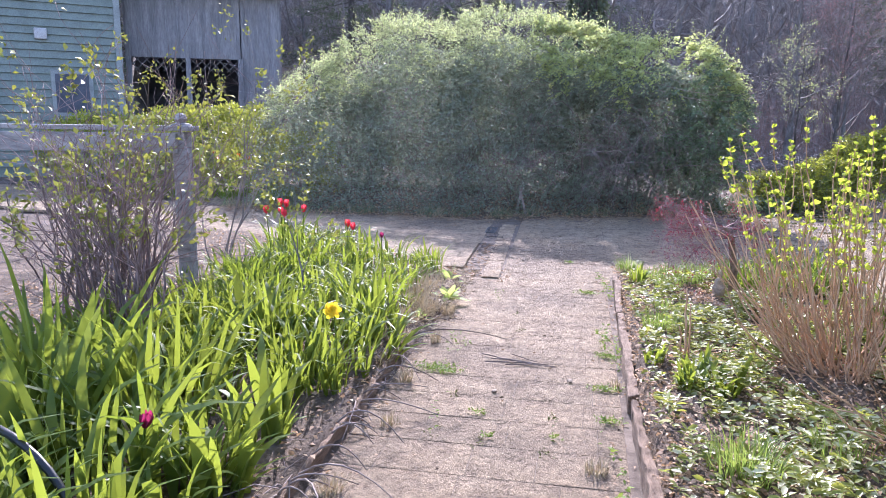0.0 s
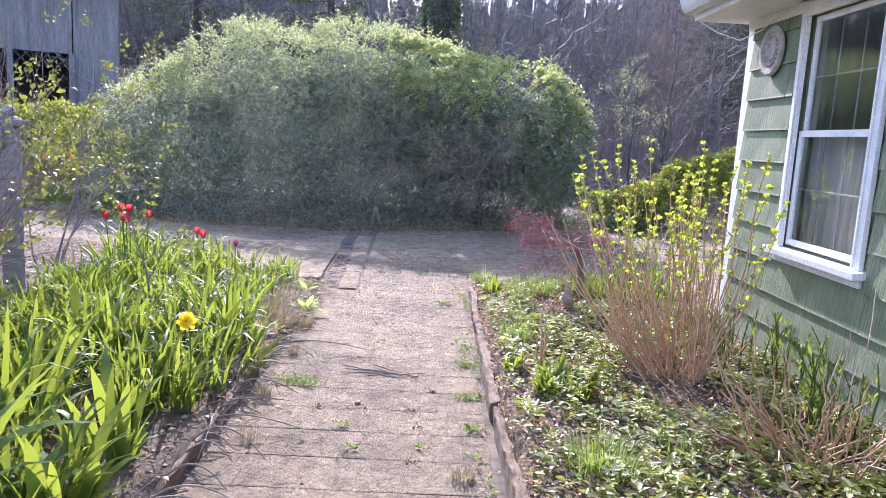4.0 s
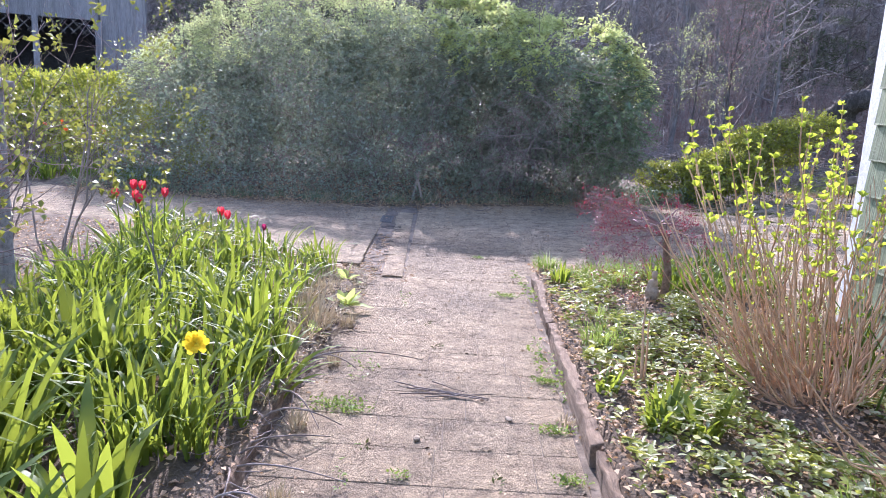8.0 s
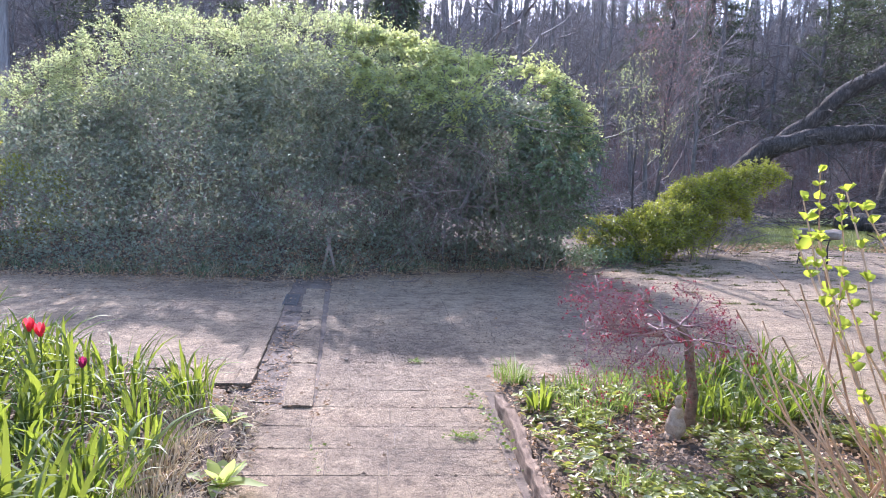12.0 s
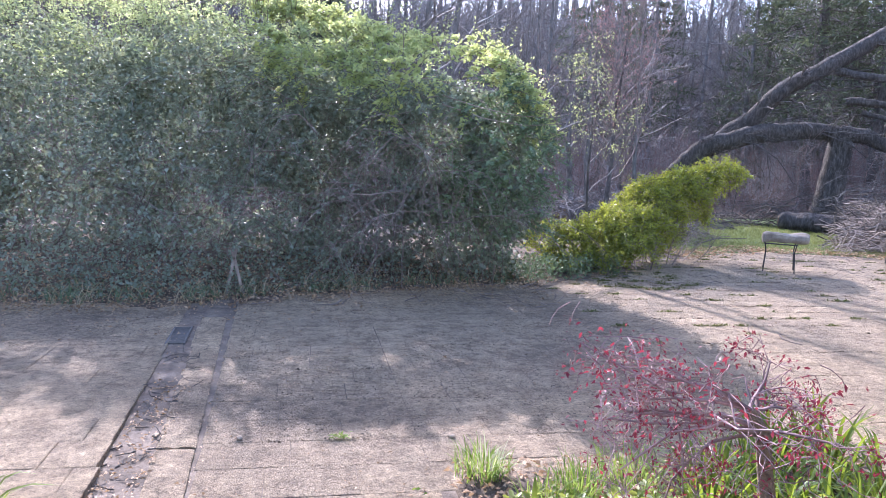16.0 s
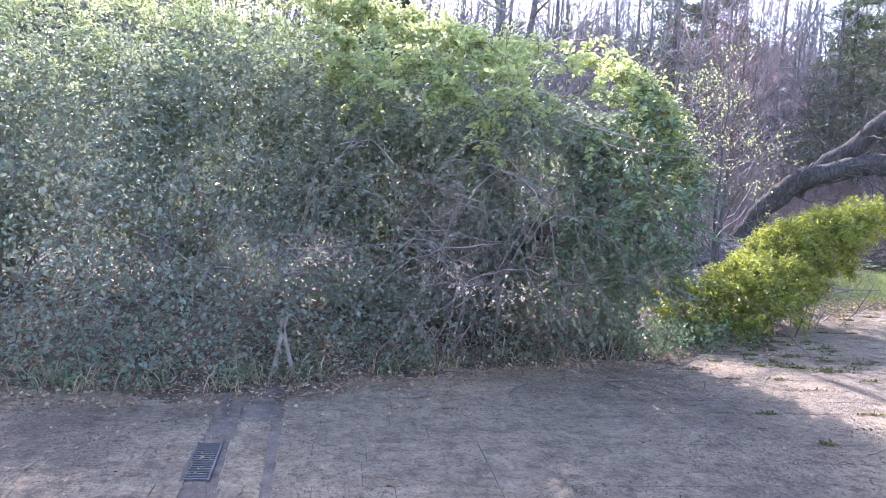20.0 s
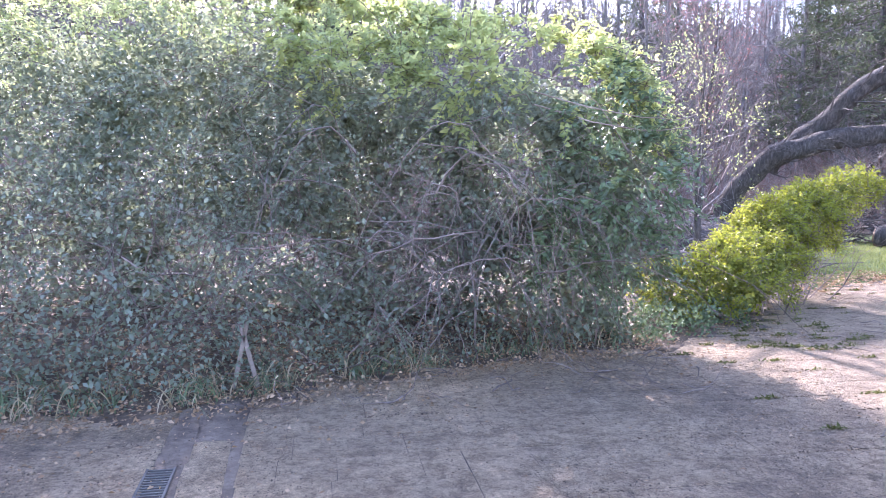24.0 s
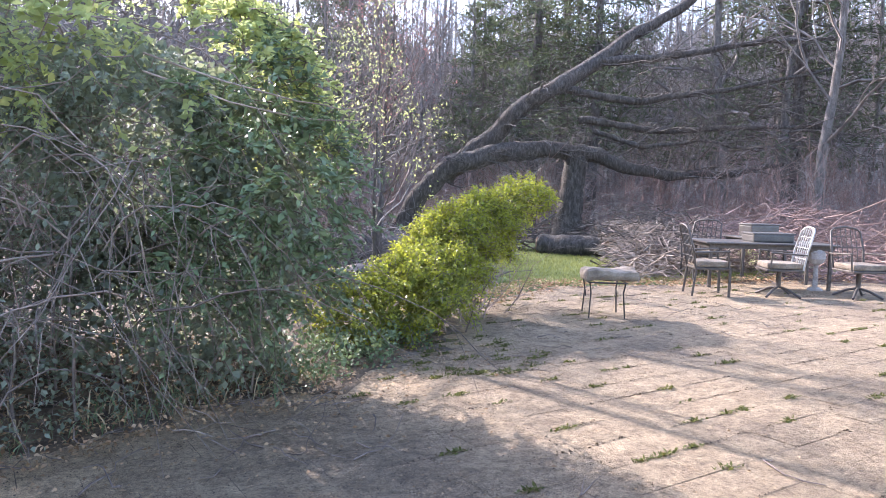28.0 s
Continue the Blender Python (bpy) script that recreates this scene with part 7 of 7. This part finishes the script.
def brush(name, label, box6, n, seed, mat, length=(0.6, 1.8), rad=0.008, keep=None):
    r = np.random.default_rng(seed)
    x0, x1, y0, y1, h = box6
    lines = []
    for _ in range(n):
        c = np.array([r.uniform(x0, x1), r.uniform(y0, y1), 0])
        if keep and not keep(c[0], c[1]):
            continue
        u = np.array([(c[0] - (x0 + x1) / 2) / (x1 - x0) * 2, (c[1] - (y0 + y1) / 2) / (y1 - y0) * 2])
        c[2] = r.uniform(0.02, 1) * h * max(0.15, 1 - 0.75 * (u**2).sum())
        a, L = r.uniform(0, 6.28), r.uniform(*length)
        d = np.array([math.cos(a), math.sin(a), r.normal() * 0.3])
        pts = bent_line(c - d * L / 2, c + d * L / 2, 5, L * 0.075, r.integers(1 << 30))
        pts[:, 2] = np.maximum(pts[:, 2], 0.01)
        lines.append((pts, np.linspace(rad * r.uniform(0.6, 2), 0.002, 5)))
    return tagged(new(name, tube_mesh(name, lines, mat, 3)), label, "brush pile", kind="stuff")


brush("brush_pile", "tangled heap of pale dead branches", (9.6, 15.8, 15.9, 20.6, 0.85), 3400, 121, M_DEADTWIG, (0.3, 1.5), 0.009, lambda x, y: y < 6.1 + 1.05 * (x - 0.4))
brush("brush_pile", "grey crooked branches fallen round the broken trunk", (9.2, 16.5, 16.6, 22.0, 1.3), 1300, 128, M_BARK, (0.5, 2.2), 0.012, lambda x, y: y < 6.1 + 1.05 * (x - 0.4) or y > 21)
brush("brush_pile", "heap of reddish dead twigs beyond the chairs", (13.0, 18.5, 14.0, 19.0, 1.4), 1100, 122, M_REDTWIG, (0.8, 2.2))
brush("brush_pile", "fallen branches behind the hedge end", (3.0, 8.5, 16.5, 20.5, 0.9), 1100, 123, M_TWIG, (0.8, 2.2), 0.008, lambda x, y: y > 7.2 + 1.4 * (x - 0.4))
brush("fallen_twigs", "small sticks and straw strewn at the patio edge", (3.0, 12.5, 11.8, 15.6, 0.03), 170, 124, M_DEADTWIG, (0.08, 0.32), 0.004)
brush("fallen_twigs", "dry straw and twigs under the hedge", (-4.5, 2.6, 10.9, 12.2, 0.12), 130, 125, M_STEM, (0.1, 0.5), 0.004)
brush("fallen_twigs", "withered stalks along the lily bed edge", (-1.2, -0.88, 1.6, 6.6, 0.14), 240, 126, M_STEM, (0.08, 0.32), 0.0025)
scatter_leaves("leaf_litter", "brown debris packed in the drain channel", 420, (-1.02, -0.80, 6.8, 8.6), 0.0, 0.022, M_DRYLEAF, 0.8, 0.5, 0.03)
scatter_leaves("leaf_litter", "debris washed against the drain's broken lip", 900, (-1.9, -0.5, 6.5, 7.5), 0.0, 0.024, M_DRYLEAF, 0.85, 0.5, 0.025, keep=lambda X, Y: rng.random(len(X)) < np.exp(-((Y - 6.82 + 0.35 * (X + 0.7)) / 0.22) ** 2))
brush("fallen_twigs", "bits of twig littering the drain channel", (-1.05, -0.80, 6.8, 9.4, 0.02), 60, 127, M_BARK, (0.05, 0.16), 0.0025)
scatter_leaves("leaf_litter", "tan leaves along the far patio edge", 14000, (6.0, 14.5, 13.6, 17.2), 0.0, 0.06, M_DRYLEAF, 0.95, 0.6, 0.03, keep=lambda X, Y: np.abs(Y - patio_far(X) - 0.3) < 0.7 * rng.random(len(X)))
sticks = thing("fallen_sticks", "small bundle of dry sticks lying on the path", "sticks", (-0.15, 4.25, 0.006))
sr = np.random.default_rng(131)
for k in range(7):
    a = sr.normal() * 0.25 - 0.25
    c = np.array([sr.normal() * 0.06, sr.normal() * 0.035, 0.006])
    d = np.array([math.cos(a), math.sin(a), 0]) * sr.uniform(0.1, 0.24)
    part("stick", tube_mesh("stick", [(bent_line(c - d, c + d, 4, 0.004, k), [0.0036, 0.003, 0.0022, 0.0015])], M_STEM, 5), M_STEM, sticks)
curl = thing("curled_stem", "thin dry curled stem lying on the sunlit patio", "stem", (4.0, 9.5, 0.008))
part("stem", tube_mesh("stem", [([(0.10, 0.20, 0), (0.06, 0.23, 0.004), (0.03, 0.18, 0.006), (-0.03, 0.06, 0.004), (-0.02, -0.05, 0.002), (0.03, -0.13, 0)], [0.004, 0.005, 0.006, 0.005, 0.004, 0.003])], M_STEM, 5), M_STEM, curl)
twig = thing("fallen_twig", "short forked dark twig lying on the patio", "twig", (2.98, 9.96, 0.006))
for end, rad in (((0.13, 0.06, 0.004), 0.005), ((0.06, 0.09, 0.012), 0.003)):
    part("branch", tube_mesh("branch", [(bent_line((-0.12, -0.05, 0), end, 5, 0.006, 7), np.linspace(rad, 0.0015, 5))], M_STEM, 5), M_STEM, twig)
for k, (x, y) in enumerate(((0.62, 7.62), (-0.86, 7.75), (-0.45, 7.68), (6.6, 12.4), (3.2, 9.4), (-0.28, 3.75), (0.13, 4.0))):
    bm = bmesh.new()
    bmesh.ops.create_icosphere(bm, subdivisions=2, radius=0.017, matrix=Matrix.Diagonal((1.3, 0.9, 0.6, 1)))
    for v in bm.verts:
        v.co *= 1 + 0.2 * noise.noise(v.co * 40 + Vector((k, 0, 0)))
    me = bpy.data.meshes.new("pebble")
    bm.to_mesh(me)
    bm.free()
    me.materials.append(M_STATUE)
    ob = tagged(new("pebble", me), "small grey pebble lying on the pavers", "pebble", "pebbles")
    ob.matrix_basis = pose(x, y, 0.008, 0, 0, 50 * k)

# bench with a slab seat
bench = thing("patio_bench", "wrought iron stand with a lumpy pale cushion on top", "bench", (6.84, 13.6, 0), turn=-35)
cush = bmesh.new()
box(cush, (0.64, 0.48, 0.13), (0.06, 0, 0.50), None, 0.055)
bmesh.ops.subdivide_edges(cush, edges=[e for e in cush.edges if e.calc_length() > 0.2], cuts=7, use_grid_fill=True)
for v in cush.verts:
    v.co += Vector((0, 0, 0.022 * noise.noise(v.co * 9) + 0.03 * noise.noise(v.co * 3.5))) + Vector((0.02 * noise.noise(v.co * 4), 0, 0))
part("cushion", cush, M_CUSHION, bench, "weather-stained lumpy cushion")
part("seat_frame", tube_mesh("seat_frame", [([(-0.22, -0.25, 0.42), (0.22, -0.25, 0.42), (0.22, 0.25, 0.42), (-0.22, 0.25, 0.42), (-0.22, -0.25, 0.42)], [0.010] * 5)], M_IRON, 6), M_IRON, bench)
for sx in (-1, 1):
    for sy in (-1, 1):
        part("leg", tube_mesh("leg", [([(sx * 0.21, sy * 0.23, 0.42), (sx * 0.19, sy * 0.21, 0.30), (sx * 0.20, sy * 0.22, 0.15), (sx * 0.21, sy * 0.235, 0.0)], [0.009] * 4)], M_IRON, 6), M_IRON, bench)
    th = np.linspace(0, 4 * np.pi, 22)
    part("scroll", tube_mesh("scroll", [(np.stack([0 * th + sx * 0.19, 0.17 + 0.05 * np.cos(th) * (1 - th / 16), 0.24 + 0.05 * np.sin(th) * (1 - th / 16)], -1), [0.006] * 22)], M_IRON, 5), M_IRON, bench, "curled iron ornament")


def rod(parent, name, pts, r, mat, sides=8, label=""):
    return part(name, tube_mesh(name, [(np.array(pts, float), [r] * len(pts))], mat, sides), mat, parent, label)


def arm_chair(place, turn, label, fixed=True, mat=None, pale=None):
    """A patio armchair facing +x: four legs or a swivel base, slatted back, cushion."""
    mat = mat or M_BRONZE
    ob = thing("patio_chair", label, "chair", place, "patio furniture", turn)
    sh = 0.42
    part("seat_frame", boxed((0.52, 0.54, 0.035), (0.0, 0, sh - 0.01), None, 0.01), mat, ob)
    c = bmesh.new()
    box(c, (0.50, 0.50, 0.09), (0.0, 0, sh + 0.055), None, 0.03)
    part("seat_cushion", c, M_CUSHION, ob, "faded cream cushion")
    back = part("backrest", tube_mesh("backrest", [(np.array([(-0.25, s * 0.25, sh - 0.02), (-0.30, s * 0.26, 0.7), (-0.38, s * 0.24, 0.98), (-0.40, s * 0.17, 1.03), (-0.405, 0, 1.05)]), [0.016] * 5) for s in (-1, 1)], pale or mat, 8), pale or mat, ob)
    for k in range(5):
        yy = -0.16 + 0.08 * k
        rod(back, "back_bar", [(-0.26, yy, sh + 0.05), (-0.31, yy, 0.72), (-0.395, yy, 1.03)], 0.008, pale or mat, 6)
    for zz, xx in ((0.58, -0.285), (0.74, -0.318), (0.90, -0.36)):
        rod(back, "cross_bar", [(xx, -0.24, zz), (xx, 0.24, zz)], 0.007, pale or mat, 6)
    for s in (-1, 1):
        arm = part("armrest", boxed((0.50, 0.06, 0.025), (-0.03, s * 0.29, 0.66), pose(0, 0, 0, 0, -3, 0), 0.01), mat, ob)
        rod(ob, "arm_post", [(0.20, s * 0.285, 0.655), (0.215, s * 0.27, sh)], 0.013, mat)
    if fixed:
        for s in (-1, 1):
            part("leg", boxed((0.035, 0.03, sh), (0.24, s * 0.255, sh / 2), None, 0.004), mat, ob)
            rod(ob, "leg", [(-0.24, s * 0.255, sh), (-0.29, s * 0.26, 0.0)], 0.017, mat)
    else:
        rod(ob, "pedestal", [(0, 0, sh - 0.02), (0, 0, 0.14)], 0.035, mat, 10)
        for k in range(4):
            a = math.pi / 4 + k * math.pi / 2
            rod(ob, "base_arm", [(0, 0, 0.15), (0.15 * math.cos(a), 0.15 * math.sin(a), 0.11), (0.34 * math.cos(a), 0.34 * math.sin(a), 0.015)], 0.018, mat)
    return ob


arm_chair((9.72, 14.25, 0), -38, "dark metal patio armchair with a cream cushion")
arm_chair((10.6, 13.66, 0), 140, "swivel patio chair with a pale lattice back turned aside", False, M_BRONZE, M_ALU)
arm_chair((11.65, 13.02, 0), -118, "dark swivel patio chair with an arched back", False)
arm_chair((11.6, 15.8, 0), 200, "dark metal patio armchair behind the table")


def patio_table(place, turn, lx, ly, label):
    ob = thing("patio_table", label, "table", place, "patio furniture", turn)
    top = part("tabletop", boxed((lx, ly, 0.03), (0, 0, 0.73), None, 0.01), M_TABLE, ob)
    part("apron", boxed((lx - 0.12, ly - 0.12, 0.07), (0, 0, 0.678), None, 0.005), M_BRONZE, ob)
    for a in (-1, 1):
        for b in (-1, 1):
            part("leg", boxed((0.05, 0.05, 0.72), (a * (lx / 2 - 0.1), b * (ly / 2 - 0.1), 0.36), None, 0.006), M_BRONZE, ob)
    return ob


patio_table((11.5, 14.55, 0), -36, 2.1, 1.0, "long dark patio table cluttered with boxes")
patio_table((13.0, 15.6, 0), -30, 1.0, 0.8, "small dark table at the brush pile")


def tray(name, label, place, turn, size, mat):
    ob = thing(name, label, "box", place, "", turn)
    part("shell", boxed(size, (0, 0, size[2] / 2), None, 0.03), mat, ob)
    part("lid", boxed((size[0] * 1.04, size[1] * 1.04, 0.025), (0, 0, size[2] + 0.008), None, 0.01), M_TABLE, ob)


tray("storage_box", "grey tray with a dark lid on the table", (11.6, 14.5, 0.745), -30, (0.7, 0.42, 0.13), M_TABLE)
tray("storage_box", "dark box on the small table", (13.05, 15.6, 0.745), -20, (0.6, 0.4, 0.22), M_TABLE)
ball = thing("white_planter", "round pale planter bowl on a stem beside the chairs", "planter", (11.9, 13.82, 0))
part("bowl", lathe([(0.05, 0.42), (0.10, 0.44), (0.135, 0.52), (0.13, 0.61), (0.08, 0.67)], 20), M_STONE, ball)
part("pedestal", lathe([(0.12, 0.0), (0.11, 0.03), (0.04, 0.06), (0.035, 0.40), (0.06, 0.43)], 16), M_STONE, ball)
ball.location.z = 0.0
for k, (x, y) in enumerate(((13.4, 15.9),)):
    rose((x, y, 0.0), 140 + k, 6, 0.8, "pale dried shrub behind the tables", 0.9, M_PALELEAF, M_DEADTWIG, 0.4, 1)


def lawn_grass():
    n = 34000
    x, y = rng.uniform(6.3, 14, n), rng.uniform(15.6, 23, n)
    ok = (y > patio_far(x) + 0.25) & (x + y < 34.5)
    x, y = x[ok], y[ok]
    n = len(x)
    lean = rng.normal(size=(n, 3)) * np.array([0.4, 0.4, 0])
    return blades(np.stack([x, y, np.full(n, -0.02)], -1), lean, rng.uniform(0.05, 0.13, n), 0.012, 0.3, 2)


v, f = lawn_grass()
tagged(new("lawn_grass", mesh_of("lawn_grass", v, f, M_LAWNBLADE, True)), "short sunlit grass", "grass", kind="stuff")

# ---- the woods ----
woods = []
for k, (h, rad, lev, kids, sp) in enumerate(((13, 0.20, 3, 5, 0.55), (11, 0.14, 3, 5, 0.6), (15, 0.26, 3, 5, 0.6), (9, 0.09, 3, 5, 0.5))):
    woods.append(bare_tree("bare_tree", "tall leafless grey woodland tree", (-3 + 5 * k, 41 + k, 0.4), 150 + k, h, rad, lev, kids, sp, M_WOODBARK, M_TWIG, 0.15, 0.12, None, 0.62, 0.22))
    woods[-1]["group"] = "bare woodland trees"
for x, y, s, k in ((6.6, 24.5, 0.72, 1), (8.6, 26.5, 0.8, 1), (5.4, 20.8, 0.62, 1), (7.6, 22.6, 0.6, 1), (9.6, 24.2, 0.6, 1), (10.8, 29.5, 0.8, 0), (7.2, 30.5, 0.8, 0), (4.4, 24.0, 0.6, 1), (6.0, 28.0, 0.8, 0), (2.3, 20.6, 0.85, 1), (3.4, 22.6, 0.75, 0)):
    c = copy_thing(woods[k], pose(x, y, 0, 2, -2, x * 40))
    c.scale = (s, s, s)
    c["group"] = "bare woodland trees"
wr = random.Random(77)
placed = [(-3 + 5 * k, 41 + k) for k in range(4)]
tries = 0
while len(placed) < 105 and tries < 9000:
    tries += 1
    a, d = radians(wr.uniform(-62, 92)), wr.uniform(19, 60) if tries % 4 else wr.uniform(34, 60)
    x, y = 1 + d * math.sin(a), 6 + d * math.cos(a)
    if x < -5 and y < (20 if x > -9 else 26) or (8 < x < 19 and y < 28) or y < 4:
        continue
    shading = -14 < x < 18 and y < 36
    if shading and wr.random() < 0.55:
        continue
    if any((x - p) ** 2 + (y - q) ** 2 < 3.2 for p, q in placed):
        continue
    placed.append((x, y))
    s = wr.uniform(0.8, 1.25)
    src = wr.choice(woods)
    if shading:
        src, s = woods[3], wr.uniform(0.45, 0.85)
    z = float(ground_height(np.array(x), np.array(y)))
    c = copy_thing(src, pose(x, y, z, wr.uniform(-3, 3), wr.uniform(-3, 3), wr.uniform(0, 360)))
    c.scale = (s, s, s)
    c["group"] = "bare woodland trees"


def pine(place, seed, h):
    r = np.random.default_rng(seed)
    ob = thing("pine_tree", "tall dark evergreen tree in the woods", "tree", place, "evergreens in the woods")
    part("trunk", tube_mesh("trunk", [([(0, 0, -0.1), (0.1, 0, h * 0.5), (0.05, 0.1, h)], [0.24, 0.16, 0.03])], M_BARK, 8), M_BARK, ob)
    lines, p, d, s = [], [], [], []
    for k in range(90):
        z = h * (0.22 + 0.78 * (k / 90))
        a = k * 2.4 + r.normal() * 0.3
        L = (h - z) * 0.30 + 0.6
        tip = np.array([math.cos(a) * L, math.sin(a) * L, z - 0.15 * L + r.normal() * 0.2])
        ln = bent_line((0.05, 0.05, z), tip, 6, 0.05, k + seed)
        lines.append((ln, np.linspace(0.03, 0.006, 6)))
        m = 110
        u = r.uniform(0.25, 1.0, m)
        q = np.stack([np.interp(u * 5, np.arange(6), ln[:, j]) for j in range(3)], -1)
        spread = r.normal(size=(m, 3)) * np.array([0.22, 0.22, 0.08]) * L * 0.45
        p.append(q + spread), d.append(r.normal(size=(m, 3)) + np.array([math.cos(a), math.sin(a), 0.1])), s.append(r.uniform(0.14, 0.32, m))
    part("limb_wood", tube_mesh("limb_wood", lines, M_BARK, 4), M_BARK, ob)
    v, f = leaves(np.concatenate(p), np.concatenate(d), np.concatenate(s), 0.22, 0.2)
    part("needles", mesh_of("needles", v, f, M_PINE, True), M_PINE, ob)
    return ob


pines = [pine((14.5, 39, 0.3), 201, 13), pine((0.0, 44, 0.4), 202, 15)]
for x, y, s, k in ((18, 42, 1.1, 0), (20.5, 31, 1.1, 1), (21, 28, 1.0, 1), (25, 22, 1.1, 0), (27, 15, 1.1, 1), (23, 38, 0.9, 0), (-13, 40, 1.1, 1), (-19, 30, 1.1, 0), (24, 33, 1.2, 1), (-6, 42, 1.2, 0), (29, 25, 1.2, 1)):
    c = copy_thing(pines[k], pose(x, y, float(ground_height(np.array(x), np.array(y))), 0, 0, x * 31))
    c.scale = (s, s, s)
ivy = thing("ivy_trunk", "broken tree trunk thickly clad in dark ivy", "tree", (0.05, 18.4, 0))
part("trunk", tube_mesh("trunk", [([(0, 0, -0.1), (0, 0, 3), (0.02, 0, 7.5)], [0.3, 0.28, 0.24])], M_BARK, 10), M_BARK, ivy)
ia, iz = rng.uniform(0, 6.28, 9000), rng.uniform(0.3, 7.6, 9000)
ir = 0.34 + np.abs(rng.normal(size=9000)) * 0.07
v, f = leaves(np.stack([np.cos(ia) * ir, np.sin(ia) * ir, iz], -1), np.stack([np.cos(ia), np.sin(ia), -0.8 + 0 * ia], -1) + rng.normal(size=(9000, 3)) * 0.3, rng.uniform(0.06, 0.12, 9000), 0.7, 0.2)
part("ivy_leaves", mesh_of("ivy_leaves", v, f, M_PINE, True), M_PINE, ivy)


def understory():
    """Saplings and brambles that fill the wood's edge."""
    r = np.random.default_rng(211)
    n, k = 6500, 16
    a, d = np.radians(r.uniform(-60, 88, n)), r.uniform(14.5, 42, n)
    x, y = 1 + d * np.sin(a), 6 + d * np.cos(a)
    ok = ~(((x < -4.5) & (y < np.where(x > -9.3, 18.5, 24))) | ((x > 5) & (x < 17.5) & (y < 25) & (x + y < 38)) | ((x < 5) & (y < 17)))
    x, y = x[ok], y[ok]
    n = len(x)
    foot = np.stack([x, y, ground_height(x, y)], -1)
    H = r.uniform(0.7, 3.8, n)
    mid = foot + np.stack([r.normal(size=n) * 0.3, r.normal(size=n) * 0.3, H * 0.65], -1)
    top = mid + np.stack([r.normal(size=n) * 0.6, r.normal(size=n) * 0.6, H * 0.3], -1)
    u = r.uniform(0.2, 1, (n, k, 1))
    q = np.where(u < 0.65, foot[:, None] + (mid - foot)[:, None] * u / 0.65, mid[:, None] + (top - mid)[:, None] * (u - 0.65) / 0.35)
    e = q + r.normal(size=(n, k, 3)) * np.array([0.42, 0.42, 0.34]) + np.array([0, 0, 0.12])
    return joined(straight_sticks(foot, mid, 0.013, 0.009), straight_sticks(mid, top, 0.009, 0.003), straight_sticks(q.reshape(-1, 3), e.reshape(-1, 3), 0.006, 0.002))


uv, uf = understory()
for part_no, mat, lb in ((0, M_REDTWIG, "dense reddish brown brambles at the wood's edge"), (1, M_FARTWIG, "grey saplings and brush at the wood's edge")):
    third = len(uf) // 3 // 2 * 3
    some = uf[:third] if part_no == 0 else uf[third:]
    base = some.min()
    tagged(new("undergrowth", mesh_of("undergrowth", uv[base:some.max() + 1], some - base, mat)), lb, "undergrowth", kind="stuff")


def far_woods():
    """A joined belt of leafless trees, too far off to tell apart."""
    r = np.random.default_rng(221)
    n, k = 1500, 20
    a, d = np.radians(r.uniform(-66, 96, n)), r.uniform(44, 72, n)
    x, y = 1 + d * np.sin(a), 6 + d * np.cos(a)
    foot = np.stack([x, y, ground_height(x, y)], -1)
    H = r.uniform(10, 19, n)
    top = foot + np.stack([r.normal(size=n) * 0.8, r.normal(size=n) * 0.8, H], -1)
    u = r.uniform(0.12, 1, (n, k))
    q = foot[:, None] + (top - foot)[:, None] * u[..., None]
    L = (H * 0.2)[:, None] * (1.3 - u)
    b = r.uniform(0, 2 * np.pi, (n, k))
    e = q + np.stack([np.cos(b), np.sin(b), r.uniform(0.1, 1.0, (n, k))], -1) * L[..., None]
    g = e[:, :, None] + r.normal(size=(n, k, 2, 3)) * L[:, :, None, None] * 0.5
    m = (q + (e - q) * 0.55)[:, :, None].repeat(2, 2)
    return joined(straight_sticks(foot, top, r.uniform(0.08, 0.2, n), 0.03), straight_sticks(q.reshape(-1, 3), e.reshape(-1, 3), 0.036, 0.014), straight_sticks(m.reshape(-1, 3), g.reshape(-1, 3), 0.022, 0.010))


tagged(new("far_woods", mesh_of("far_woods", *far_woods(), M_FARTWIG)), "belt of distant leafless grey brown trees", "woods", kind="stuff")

# a far wooded slope that closes the view
bx = np.linspace(-80, 110, 700)
ang = (bx - 15) / 95 * 1.75
bR = 75
bver, bfac = [], []
for i, a in enumerate(ang):
    x, y = 1 + bR * math.sin(a), 6 + bR * math.cos(a)
    top = 17 + 0.6 * math.sin(i * 0.05) + 0.4 * math.sin(i * 0.9 + 1) + rnd.uniform(-2.4, 1.6)
    bver += [(x, y, -1), (x, y, top * 0.5), (x, y, top)]
    if i:
        o = 3 * i
        bfac += [(o - 3, o, o + 1, o - 2), (o - 2, o + 1, o + 2, o - 1)]
# greys raised so the far slope carries its haze as base colour
M_FARWOOD = surface("distant_woods", (0.12, 0.11, 0.108), (0.20, 0.185, 0.18), (0.29, 0.27, 0.262), 0.35, 2.5, 1.0, 0.3, 0.1, stretch=(1, 1, 0.25))
tagged(new("backdrop", mesh_of("backdrop", bver, bfac, M_FARWOOD)), "hazy brown line of distant leafless woods", "backdrop", kind="structure")

# ---- pieces of the floor, walls and roof ----
lay_pavers()
clad_house()
shingle_roof()
